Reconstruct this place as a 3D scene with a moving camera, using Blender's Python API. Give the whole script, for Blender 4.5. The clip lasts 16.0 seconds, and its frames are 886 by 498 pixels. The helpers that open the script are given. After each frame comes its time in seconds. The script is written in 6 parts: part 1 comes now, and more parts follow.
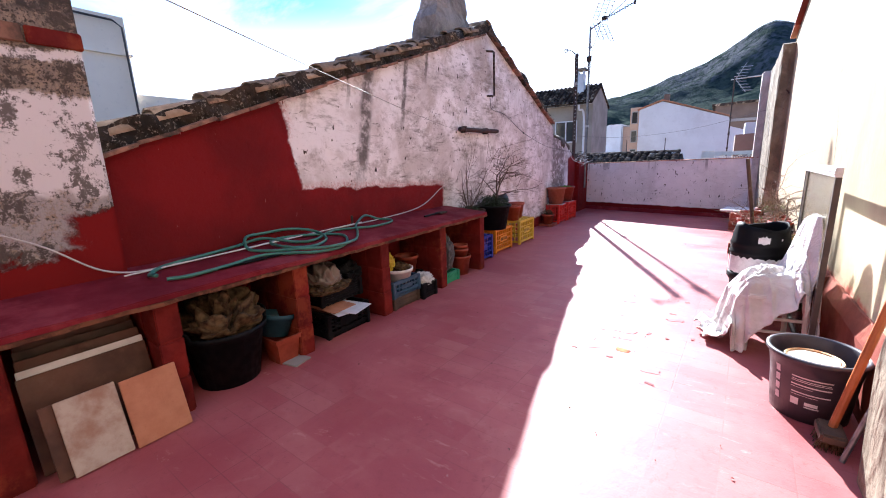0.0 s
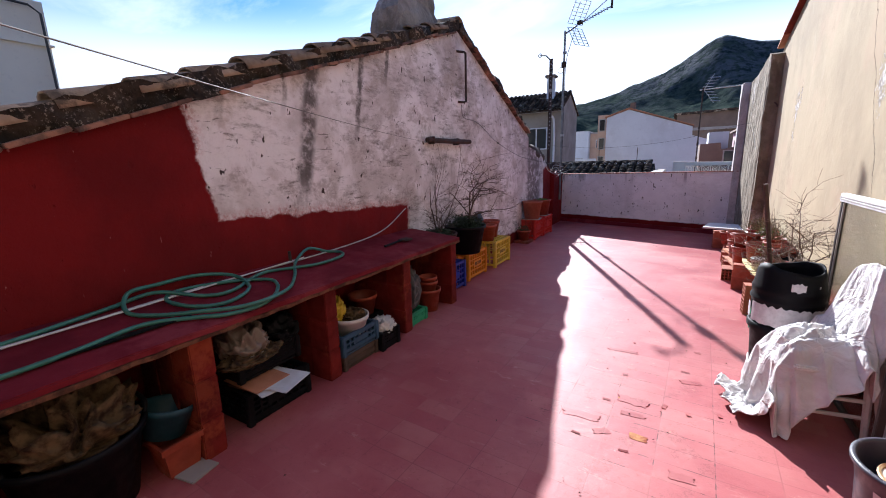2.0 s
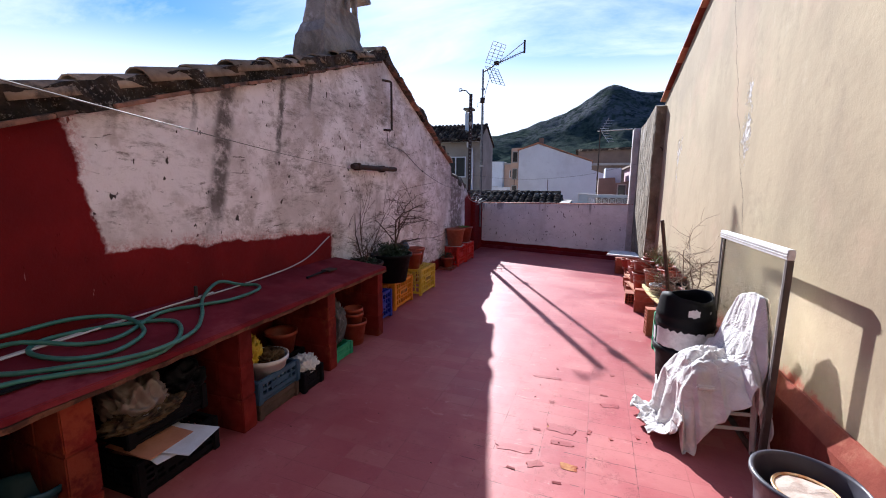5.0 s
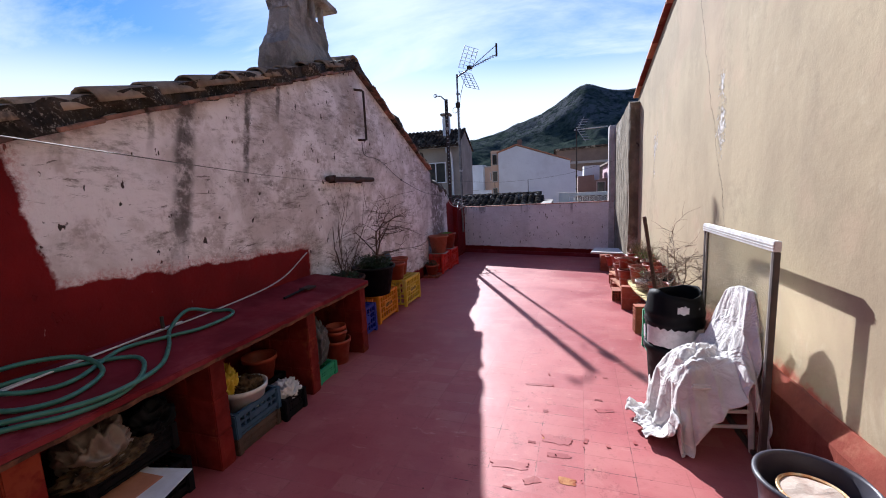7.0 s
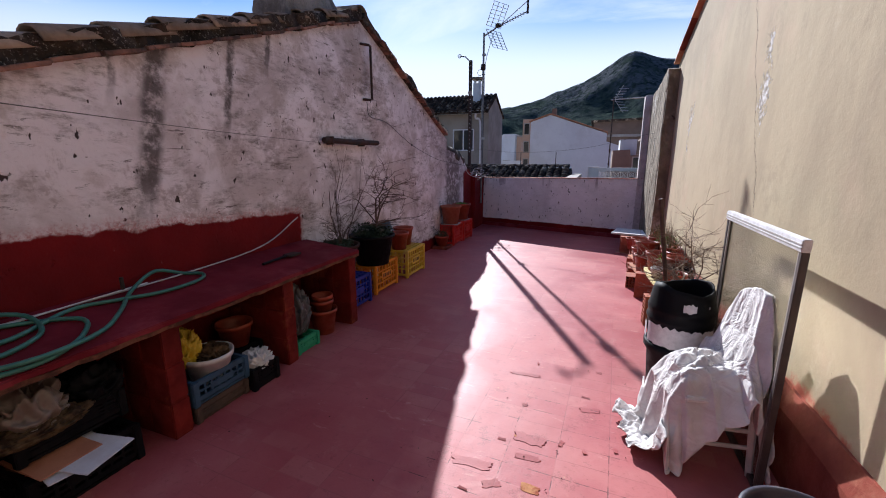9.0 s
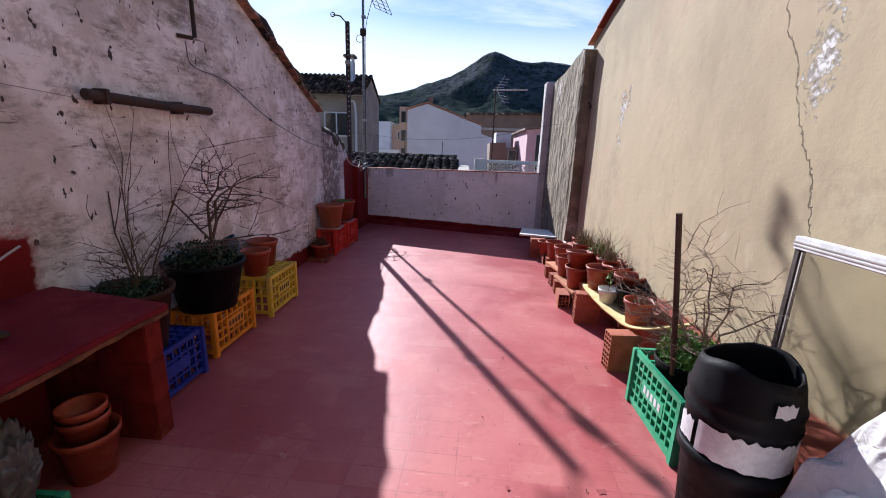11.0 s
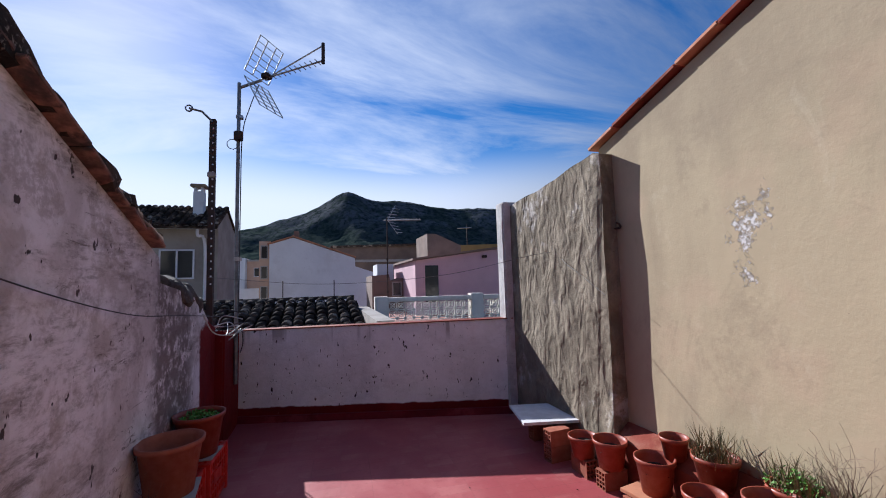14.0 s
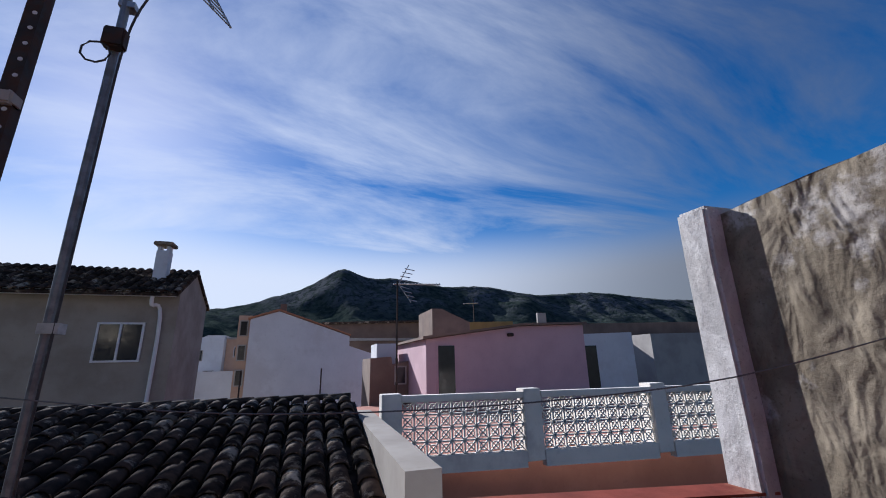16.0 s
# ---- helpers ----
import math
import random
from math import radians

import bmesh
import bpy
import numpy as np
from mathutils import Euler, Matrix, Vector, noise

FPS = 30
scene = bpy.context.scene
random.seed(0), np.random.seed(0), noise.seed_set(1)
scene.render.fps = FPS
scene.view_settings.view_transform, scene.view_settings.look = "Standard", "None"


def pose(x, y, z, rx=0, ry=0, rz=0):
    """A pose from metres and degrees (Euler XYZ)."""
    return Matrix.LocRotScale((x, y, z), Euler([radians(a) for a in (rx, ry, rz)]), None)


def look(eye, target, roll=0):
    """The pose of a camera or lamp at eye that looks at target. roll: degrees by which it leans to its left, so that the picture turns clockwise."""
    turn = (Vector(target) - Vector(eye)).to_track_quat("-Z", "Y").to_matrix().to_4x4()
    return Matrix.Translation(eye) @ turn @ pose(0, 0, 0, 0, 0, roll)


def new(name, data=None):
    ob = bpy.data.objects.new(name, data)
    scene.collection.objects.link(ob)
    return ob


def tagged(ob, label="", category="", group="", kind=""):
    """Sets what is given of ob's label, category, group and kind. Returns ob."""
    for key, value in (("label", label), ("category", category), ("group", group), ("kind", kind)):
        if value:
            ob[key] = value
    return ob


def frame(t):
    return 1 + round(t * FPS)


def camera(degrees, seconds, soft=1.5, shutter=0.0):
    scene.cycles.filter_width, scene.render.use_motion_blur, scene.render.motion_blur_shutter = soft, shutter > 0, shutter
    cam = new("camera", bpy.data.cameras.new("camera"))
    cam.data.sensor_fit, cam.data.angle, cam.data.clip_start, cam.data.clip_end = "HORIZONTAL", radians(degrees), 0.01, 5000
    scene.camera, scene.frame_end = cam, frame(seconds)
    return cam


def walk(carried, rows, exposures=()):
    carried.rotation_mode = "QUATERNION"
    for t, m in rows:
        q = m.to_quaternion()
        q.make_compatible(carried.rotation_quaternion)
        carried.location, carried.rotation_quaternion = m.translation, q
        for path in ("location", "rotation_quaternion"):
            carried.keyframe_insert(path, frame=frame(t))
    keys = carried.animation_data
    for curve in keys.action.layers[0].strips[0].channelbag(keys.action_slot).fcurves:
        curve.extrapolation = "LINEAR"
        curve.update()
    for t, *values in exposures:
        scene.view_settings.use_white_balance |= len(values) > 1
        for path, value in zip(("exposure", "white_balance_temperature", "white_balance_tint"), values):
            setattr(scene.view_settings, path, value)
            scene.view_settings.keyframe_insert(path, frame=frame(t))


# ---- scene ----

# ---- camera and walk ----
cam = camera(96.0, 16.0, soft=1.0)
PATH = [
    (0, (2.576, -4.688, 1.463), (1.46, -3.085, 1.032), -2.1),
    (0.5, (2.515, -4.447, 1.565), (1.353, -2.883, 1.114), -2.5),
    (1, (2.42, -4.33, 1.643), (1.099, -2.914, 1.145), -3.7),
    (1.5, (2.327, -4.107, 1.59), (1.069, -2.632, 1.097), 0.1),
    (2, (2.16, -3.96, 1.61), (1.168, -2.275, 1.19), -1.5),
    (2.5, (2.051, -3.945, 1.584), (1.202, -2.202, 1.092), -4.1),
    (3, (1.995, -3.959, 1.607), (1.052, -2.25, 1.173), -1.6),
    (3.5, (2.018, -3.964, 1.642), (1.207, -2.164, 1.319), 1.0),
    (4, (2.077, -3.945, 1.653), (1.428, -2.081, 1.328), 1.0),
    (6.5, (2.019, -3.88, 1.676), (1.382, -2.004, 1.397), -0.2),
    (7, (2.058, -3.801, 1.681), (1.486, -1.905, 1.4), -2.7),
    (7.5, (2.073, -3.736, 1.692), (1.489, -1.851, 1.367), -3.7),
    (8, (2.25, -3.674, 1.713), (1.581, -1.83, 1.327), -0.7),
    (8.5, (2.322, -3.607, 1.694), (1.601, -1.79, 1.272), 0.1),
    (11, (1.65, -1.965, 1.646), (1.557, -0.024, 1.173), 2.1),
    (11.5, (1.452, -1.543, 1.636), (1.551, 0.399, 1.167), 2.9),
    (12, (1.236, -1.047, 1.684), (1.316, 0.913, 1.292), 1.3),
    (12.5, (0.943, -0.606, 1.682), (1.48, 1.297, 1.38), 3.4),
    (13, (0.852, -0.108, 1.696), (1.519, 1.769, 1.526), 2.7),
    (13.5, (0.738, 0.369, 1.8), (1.281, 2.292, 1.889), 2.0),
    (14, (0.615, 0.793, 1.852), (1.184, 2.703, 2.014), -1.6),
    (14.5, (0.735, 2.009, 1.935), (1.28, 3.913, 2.21), 1.3),
    (15, (0.768, 2.900, 2.01), (1.278, 4.785, 2.445), -0.9),
    (15.5, (0.830, 3.76, 2.03), (1.367, 5.594, 2.60), -1.8),
    (16, (0.73, 4.22, 2.03), (1.311, 6.055, 2.575), -1.3),
]

EXPOSURES = [(t, e, k, 12) for t, e, k in ((0, 2.1, 5680), (0.5, 1.65, 5680), (1.0, 1.45, 5680), (1.5, 1.35, 5680), (2.5, 1.25, 5680), (3.5, 1.2, 5680), (7, 0.97, 5680), (8.5, 0.77, 5680),
                                          (11, 0.95, 5680), (12.5, 0.95, 5680), (13.5, 0.75, 5680), (14.5, 0.55, 5680), (15, 0.55, 5680), (16, 0.35, 5680))]
walk(cam, [(t, look(eye, target, roll)) for t, eye, target, roll in PATH], EXPOSURES)

# ---- sky, sun ----
SUN_H = (0.77, -1.63)          # ground shift of a shadow per metre of height
sun_el = math.atan(1 / math.hypot(*SUN_H))
world = bpy.data.worlds.new("sky")
scene.world = world
world.use_nodes = True
wn, wl = world.node_tree.nodes, world.node_tree.links
wn.clear()


def wnode(kind, **kw):
    n = wn.new(kind)
    for k, v in kw.items():
        n.inputs[k].default_value = v
    return n


sky = wn.new("ShaderNodeTexSky")
sky.sky_type, sky.sun_disc = "NISHITA", False
sky.sun_elevation = sun_el
sky.sun_rotation = math.atan2(-SUN_H[0], -SUN_H[1])
sky.air_density, sky.dust_density, sky.ozone_density = 1.0, 0.25, 2.0
tc = wn.new("ShaderNodeTexCoord")
sep = wn.new("ShaderNodeSeparateXYZ")
wl.new(tc.outputs["Generated"], sep.inputs[0])
addz = wn.new("ShaderNodeMath"); addz.operation = "ADD"; addz.inputs[1].default_value = 0.22
wl.new(sep.outputs["Z"], addz.inputs[0])
divx = wn.new("ShaderNodeMath"); divx.operation = "DIVIDE"
divy = wn.new("ShaderNodeMath"); divy.operation = "DIVIDE"
wl.new(sep.outputs["X"], divx.inputs[0]); wl.new(addz.outputs[0], divx.inputs[1])
wl.new(sep.outputs["Y"], divy.inputs[0]); wl.new(addz.outputs[0], divy.inputs[1])
comb = wn.new("ShaderNodeCombineXYZ")
wl.new(divx.outputs[0], comb.inputs[0]); wl.new(divy.outputs[0], comb.inputs[1])
mapn = wn.new("ShaderNodeMapping")
mapn.inputs["Rotation"].default_value = (0, 0, 0.45)
mapn.inputs["Scale"].default_value = (0.55, 1.5, 1)
mapn.inputs["Location"].default_value = (0.35, 0.1, 0)
wl.new(comb.outputs[0], mapn.inputs[0])
cl = wnode("ShaderNodeTexNoise", Scale=1.15, Detail=11.0, Roughness=0.62, Distortion=0.6)
wl.new(mapn.outputs[0], cl.inputs["Vector"])
cr = wn.new("ShaderNodeValToRGB")
cr.color_ramp.elements[0].position, cr.color_ramp.elements[1].position = 0.41, 0.74
cr.color_ramp.elements[0].color = (0.03, 0.03, 0.03, 1)
cr.color_ramp.elements[1].color = (0.93, 0.93, 0.93, 1)
wl.new(cl.outputs["Fac"], cr.inputs[0])
low = wn.new("ShaderNodeMapRange")           # thin bright cloud bank at the horizon
low.inputs["From Min"].default_value, low.inputs["From Max"].default_value = 0.34, 0.18
low.inputs["To Min"].default_value, low.inputs["To Max"].default_value = 0.0, 0.92
low.interpolation_type = "SMOOTHSTEP"
wl.new(sep.outputs["Z"], low.inputs["Value"])
mx = wn.new("ShaderNodeMath"); mx.operation = "MAXIMUM"
wl.new(cr.outputs[0], mx.inputs[0]); wl.new(low.outputs[0], mx.inputs[1])
mixs = wn.new("ShaderNodeMixRGB")
sdir = Vector((-SUN_H[0], -SUN_H[1], 1)).normalized()
dotn = wn.new("ShaderNodeVectorMath"); dotn.operation = "DOT_PRODUCT"
dotn.inputs[1].default_value = sdir
nrm = wn.new("ShaderNodeVectorMath"); nrm.operation = "NORMALIZE"
wl.new(tc.outputs["Generated"], nrm.inputs[0]); wl.new(nrm.outputs[0], dotn.inputs[0])
glow = wn.new("ShaderNodeMapRange")          # clouds scatter more light near the sun
glow.interpolation_type = "SMOOTHERSTEP"
for key, val in (("From Min", 0.15), ("From Max", 1.0), ("To Min", 2.9), ("To Max", 11.5)):
    glow.inputs[key].default_value = val
wl.new(dotn.outputs["Value"], glow.inputs["Value"])
tintc = wn.new("ShaderNodeVectorMath"); tintc.operation = "SCALE"
tintc.inputs[0].default_value = (0.95, 0.98, 1.05)
wl.new(glow.outputs[0], tintc.inputs["Scale"])
wl.new(tintc.outputs[0], mixs.inputs["Color2"])
satn = wn.new("ShaderNodeHueSaturation")
satn.inputs["Saturation"].default_value, satn.inputs["Value"].default_value = 1.5, 1.25
satn.inputs["Hue"].default_value = 0.508
wl.new(sky.outputs[0], satn.inputs["Color"])
wl.new(mx.outputs[0], mixs.inputs["Fac"]); wl.new(satn.outputs[0], mixs.inputs["Color1"])
bg = wnode("ShaderNodeBackground", Strength=0.055)
wl.new(mixs.outputs[0], bg.inputs["Color"])
wo = wn.new("ShaderNodeOutputWorld")
wl.new(bg.outputs[0], wo.inputs[0])

sun = new("sun", bpy.data.lights.new("sun", "SUN"))
sun.data.energy, sun.data.angle, sun.data.color = 5.0, radians(0.53), (1.0, 0.95, 0.87)
sun.matrix_world = look((-10 * SUN_H[0], -10 * SUN_H[1], 10), (0, 0, 0))

# ---- materials ----
MATS = {}


class Nodes:
    """Small helper round a material's node tree."""

    def __init__(self, name):
        self.m = bpy.data.materials.new(name)
        self.m.use_nodes = True
        self.t = self.m.node_tree
        self.b = self.t.nodes["Principled BSDF"]
        self.tc = self.t.nodes.new("ShaderNodeTexCoord")
        self.geo = self.t.nodes.new("ShaderNodeNewGeometry")
        self.co = self.geo.outputs["Position"]

    def n(self, kind, op=None, **kw):
        x = self.t.nodes.new(kind)
        if op:
            x.operation = op
        for k, v in kw.items():
            x.inputs[k].default_value = v
        return x

    def link(self, a, b):
        self.t.links.new(a, b)

    def math(self, op, a, b=0.0, clamp=False):
        x = self.n("ShaderNodeMath", op)
        x.use_clamp = clamp
        for i, v in enumerate((a, b)):
            if isinstance(v, (int, float)):
                x.inputs[i].default_value = v
            else:
                self.link(v, x.inputs[i])
        return x.outputs[0]

    def noise(self, scale, detail=4.0, rough=0.55, stretch=None, dist=0.0):
        x = self.n("ShaderNodeTexNoise", Scale=scale, Detail=detail, Roughness=rough, Distortion=dist)
        src = self.co
        if stretch:
            mp = self.n("ShaderNodeMapping", Scale=stretch)
            self.link(self.co, mp.inputs[0])
            src = mp.outputs[0]
        self.link(src, x.inputs["Vector"])
        return x.outputs["Fac"]

    def ramp(self, f, p0, p1, v0=0.0, v1=1.0):
        x = self.n("ShaderNodeMapRange")
        x.interpolation_type = "SMOOTHSTEP"
        for k, v in (("From Min", p0), ("From Max", p1), ("To Min", v0), ("To Max", v1)):
            x.inputs[k].default_value = v
        self.link(f, x.inputs["Value"])
        return x.outputs[0]

    def mix(self, f, a, b):
        x = self.n("ShaderNodeMixRGB")
        for i, v in ((0, f), (1, a), (2, b)):
            if isinstance(v, (int, float)):
                x.inputs[i].default_value = v
            elif isinstance(v, tuple):
                x.inputs[i].default_value = (*v, 1)
            else:
                self.link(v, x.inputs[i])
        return x.outputs[0]

    def bump(self, f, strength, dist=0.01):
        x = self.n("ShaderNodeBump", Strength=strength, Distance=dist)
        self.link(f, x.inputs["Height"])
        old = self.b.inputs["Normal"].links
        if old:
            self.link(old[0].from_socket, x.inputs["Normal"])
        self.link(x.outputs[0], self.b.inputs["Normal"])

    def xyz(self):
        s = self.n("ShaderNodeSeparateXYZ")
        self.link(self.co, s.inputs[0])
        return s.outputs

    def color(self, c):
        self.link(c, self.b.inputs["Base Color"])


def plain(name, c, c2=None, scale=6.0, fine=60.0, rough=0.6, bump=0.25, metal=0.0, dist=0.004, rnd=0.0, spec=0.5, stain=None):
    """Base colour varied at two scales, with fine relief; rnd: brightness spread between pieces."""
    k = Nodes(name)
    c2 = c2 or tuple(v * 0.72 for v in c)
    big = k.ramp(k.noise(scale, 5, 0.6), 0.35, 0.68)
    col = k.mix(big, c, c2)
    fin = k.noise(fine, 4, 0.65)
    col = k.mix(k.ramp(fin, 0.55, 0.8, 0.0, 0.35), col, tuple(v * 0.5 for v in c))
    if stain:
        col = k.mix(k.ramp(k.noise(scale * 0.45, 6, 0.7), 0.52, 0.62, 0.0, 0.8), col, stain)
    if rnd:
        oi = k.n("ShaderNodeObjectInfo")
        hs = k.n("ShaderNodeHueSaturation")
        k.link(k.ramp(oi.outputs["Random"], 0, 1, 1 - rnd, 1 + rnd), hs.inputs["Value"])
        k.link(col, hs.inputs["Color"])
        col = hs.outputs[0]
    k.color(col)
    k.b.inputs["Metallic"].default_value = metal
    k.b.inputs["Specular IOR Level"].default_value = spec
    k.link(k.ramp(k.noise(scale * 2, 3), 0.3, 0.7, max(0.05, rough - 0.1), min(1, rough + 0.12)), k.b.inputs["Roughness"])
    if bump:
        k.bump(fin, bump, dist)
    MATS[name] = k.m
    return k.m


def m_floor():
    """Red floor paint, worn over old square tiles."""
    k = Nodes("red floor paint")
    n1 = k.noise(0.9, 6, 0.6, dist=0.6)
    n2 = k.noise(7, 6, 0.65)
    n3 = k.noise(90, 3, 0.6)
    col = k.mix(k.ramp(n1, 0.38, 0.66), (0.34, 0.066, 0.072), (0.43, 0.115, 0.115))
    col = k.mix(k.ramp(n2, 0.55, 0.75, 0, 0.35), col, (0.22, 0.036, 0.044))
    pale = k.math("MULTIPLY", k.ramp(k.noise(2.3, 7, 0.7, dist=1.0), 0.56, 0.70), k.ramp(n2, 0.42, 0.6))
    col = k.mix(k.math("MULTIPLY", pale, 0.33), col, (0.52, 0.22, 0.2))
    scuff = k.math("MULTIPLY", k.ramp(k.noise(1.6, 3), 0.5, 0.62), k.ramp(k.noise(30, 4, 0.7, (1, 0.25, 1)), 0.62, 0.72))
    col = k.mix(k.math("MULTIPLY", scuff, 0.5), col, (0.12, 0.03, 0.03))
    br = k.n("ShaderNodeTexBrick", Scale=1.0)
    br.offset = 0.0
    br.inputs["Mortar Size"].default_value = 0.003
    br.inputs["Brick Width"].default_value, br.inputs["Row Height"].default_value = 0.28, 0.14
    mp = k.n("ShaderNodeMapping", Rotation=(0, 0, 0.04))
    k.link(k.co, mp.inputs[0]); k.link(mp.outputs[0], br.inputs["Vector"])
    for key, v in (("Color1", 0.0), ("Color2", 1.0), ("Mortar", 0.5)):
        br.inputs[key].default_value = (v, v, v, 1)
    tone = k.math("MULTIPLY", br.outputs["Color"], k.ramp(k.noise(1.3, 4, 0.6), 0.40, 0.60))
    col = k.mix(k.math("MULTIPLY", tone, 0.26), col, (0.56, 0.26, 0.22))
    grime = k.math("MULTIPLY", k.ramp(k.noise(26, 6, 0.75, dist=0.6), 0.54, 0.66), k.ramp(k.noise(3.4, 5, 0.65), 0.38, 0.60))
    col = k.mix(k.math("MULTIPLY", grime, 0.42), col, (0.20, 0.045, 0.042))
    rub = k.math("MULTIPLY", k.ramp(k.noise(14, 7, 0.75, (0.35, 1, 1), 0.5), 0.58, 0.66), k.ramp(k.noise(2.0, 5, 0.6), 0.44, 0.60))
    col = k.mix(k.math("MULTIPLY", rub, 0.35), col, (0.62, 0.33, 0.28))
    o = k.xyz()
    dx, dy = k.math("SUBTRACT", o[0], 1.95), k.math("MULTIPLY", k.math("ADD", o[1], 1.35), 0.75)
    far = k.math("SQRT", k.math("ADD", k.math("MULTIPLY", dx, dx), k.math("MULTIPLY", dy, dy)))
    worn = k.ramp(k.math("ADD", far, k.math("MULTIPLY", k.math("SUBTRACT", k.noise(2.6, 5, 0.7), 0.5), 1.9)), 0.62, 0.5)
    gap = k.ramp(k.noise(5.5, 4, 0.7), 0.50, 0.57)
    joint = k.math("MULTIPLY", br.outputs["Fac"], k.math("MAXIMUM", k.math("MULTIPLY", k.ramp(k.noise(1.1, 4, 0.6), 0.42, 0.62), 0.34), k.math("MULTIPLY", worn, gap)))
    col = k.mix(k.math("MULTIPLY", joint, 0.85), col, (0.10, 0.028, 0.025))
    bald = k.math("MULTIPLY", worn, k.ramp(k.noise(5.0, 6, 0.75), 0.655, 0.69))
    col = k.mix(k.math("MULTIPLY", bald, 0.75), col, (0.46, 0.24, 0.14))
    rim = k.math("MULTIPLY", worn, k.math("MULTIPLY", k.ramp(k.noise(5.0, 6, 0.75), 0.575, 0.59), k.ramp(k.noise(5.0, 6, 0.75), 0.615, 0.60)))
    col = k.mix(k.math("MULTIPLY", rim, 0.35), col, (0.13, 0.035, 0.03))
    chalk = k.ramp(k.noise(1.9, 6, 0.8), 0.665, 0.70)
    col = k.mix(k.math("MULTIPLY", chalk, 0.35), col, (0.52, 0.36, 0.32))
    k.color(col)
    k.link(k.ramp(n1, 0.3, 0.7, 0.46, 0.62), k.b.inputs["Roughness"])
    k.b.inputs["Specular IOR Level"].default_value = 0.33
    k.bump(k.math("SUBTRACT", 1.0, joint), 0.25, 0.003)
    k.bump(n3, 0.2, 0.003)
    k.bump(k.noise(3, 5, 0.6), 0.25, 0.02)
    return k.m


def m_gable(shape):
    """Old limewash with grey damp streaks, holes, and red paint with a brushed edge. shape: 'gable', 'end' or 'low'."""
    k = Nodes("limewash " + shape)
    o = k.xyz()
    x, y, z = o[0], o[1], o[2]
    n1 = k.noise(1.3, 8, 0.66, dist=0.4)
    n2 = k.noise(9, 7, 0.7)
    n3 = k.noise(38, 6, 0.75)
    dull = (0.80, 0.77, 0.78) if shape == "end" else (0.63, 0.58, 0.57)
    col = k.mix(k.ramp(n1, 0.42, 0.60), (0.88, 0.845, 0.86), dull)
    cloud = k.math("MULTIPLY", k.ramp(k.noise(2.6, 9, 0.72, (1, 1, 1.2), 0.6), 0.50, 0.60), k.ramp(k.noise(22, 5, 0.7), 0.34, 0.56))
    col = k.mix(k.math("MULTIPLY", cloud, 0.08 if shape == "end" else 0.55), col, (0.33, 0.27, 0.25))
    patch = k.math("MULTIPLY", k.ramp(k.noise(1.1, 9, 0.8, (1, 1, 1.7)), 0.45, 0.58), k.ramp(k.noise(9, 8, 0.75, (1, 0.45, 1.7)), 0.42, 0.66))
    col = k.mix(k.math("MULTIPLY", patch, 0.16 if shape == "end" else 0.85), col, (0.18, 0.15, 0.13))
    bare = k.ramp(k.noise(0.75, 7, 0.7), 0.54, 0.60)
    col = k.mix(k.math("MULTIPLY", bare, 0.10 if shape == "end" else 0.45), col, (0.40, 0.33, 0.28))
    streak = k.math("MULTIPLY", k.ramp(k.noise(2.2, 4, 0.6, (1, 1, 0.12)), 0.60, 0.72), k.ramp(k.noise(1.3, 5), 0.42, 0.62))
    col = k.mix(k.math("MULTIPLY", streak, 0.12 if shape == "end" else 0.6), col, (0.24, 0.21, 0.20))
    hole = k.ramp(k.noise(13, 3, 0.6, (1, 1, 0.6)), 0.665, 0.69)
    col = k.mix(hole, col, (0.07, 0.055, 0.05))
    scr = k.math("MULTIPLY", k.ramp(k.noise(11, 6, 0.75, (1, 0.35, 1.6), 0.8), 0.585, 0.63), k.ramp(k.noise(2.0, 5, 0.6), 0.47, 0.58))
    col = k.mix(k.math("MULTIPLY", scr, 0.15 if shape == "end" else 0.85), col, (0.15, 0.125, 0.115))
    speck = k.math("MULTIPLY", k.ramp(n3, 0.60, 0.68), k.ramp(n1, 0.36, 0.56))
    col = k.mix(k.math("MULTIPLY", speck, 0.6), col, (0.25, 0.21, 0.19))
    wob = k.math("MULTIPLY", k.math("SUBTRACT", k.noise(3.2, 6, 0.7), 0.5), 0.30)
    red = (0.19, 0.008, 0.009)
    if shape == "gable":
        for sy, sw, st, sb in ((-1.45, 0.11, 2.35, 1.15), (-0.84, 0.05, 2.6, 1.75), (-2.25, 0.05, 2.2, 1.85), (-0.45, 0.04, 2.9, 2.3), (-1.72, 0.035, 2.2, 1.95)):
            d = k.math("ABSOLUTE", k.math("SUBTRACT", k.math("ADD", y, k.math("MULTIPLY", wob, 0.3)), k.math("ADD", k.math("MULTIPLY", k.math("SUBTRACT", z, 1.94), 0.2), sy)))
            run = k.math("MULTIPLY", k.math("MULTIPLY", k.ramp(d, sw, sw * 0.35), k.ramp(z, sb, sb + 0.4)), k.ramp(n2, 0.32, 0.58))
            col = k.mix(k.math("MULTIPLY", run, 0.9), col, (0.10, 0.085, 0.08))
        damp = k.math("MULTIPLY", k.math("MULTIPLY", k.ramp(k.math("ADD", y, k.math("MULTIPLY", wob, 1.5)), 4.25, 4.5), k.ramp(y, 5.5, 5.1)), k.ramp(n2, 0.36, 0.52))
        col = k.mix(k.math("MULTIPLY", damp, 0.85), col, (0.085, 0.058, 0.045))
        pink = k.math("MULTIPLY", k.ramp(y, 2.2, 5.0), 0.15)
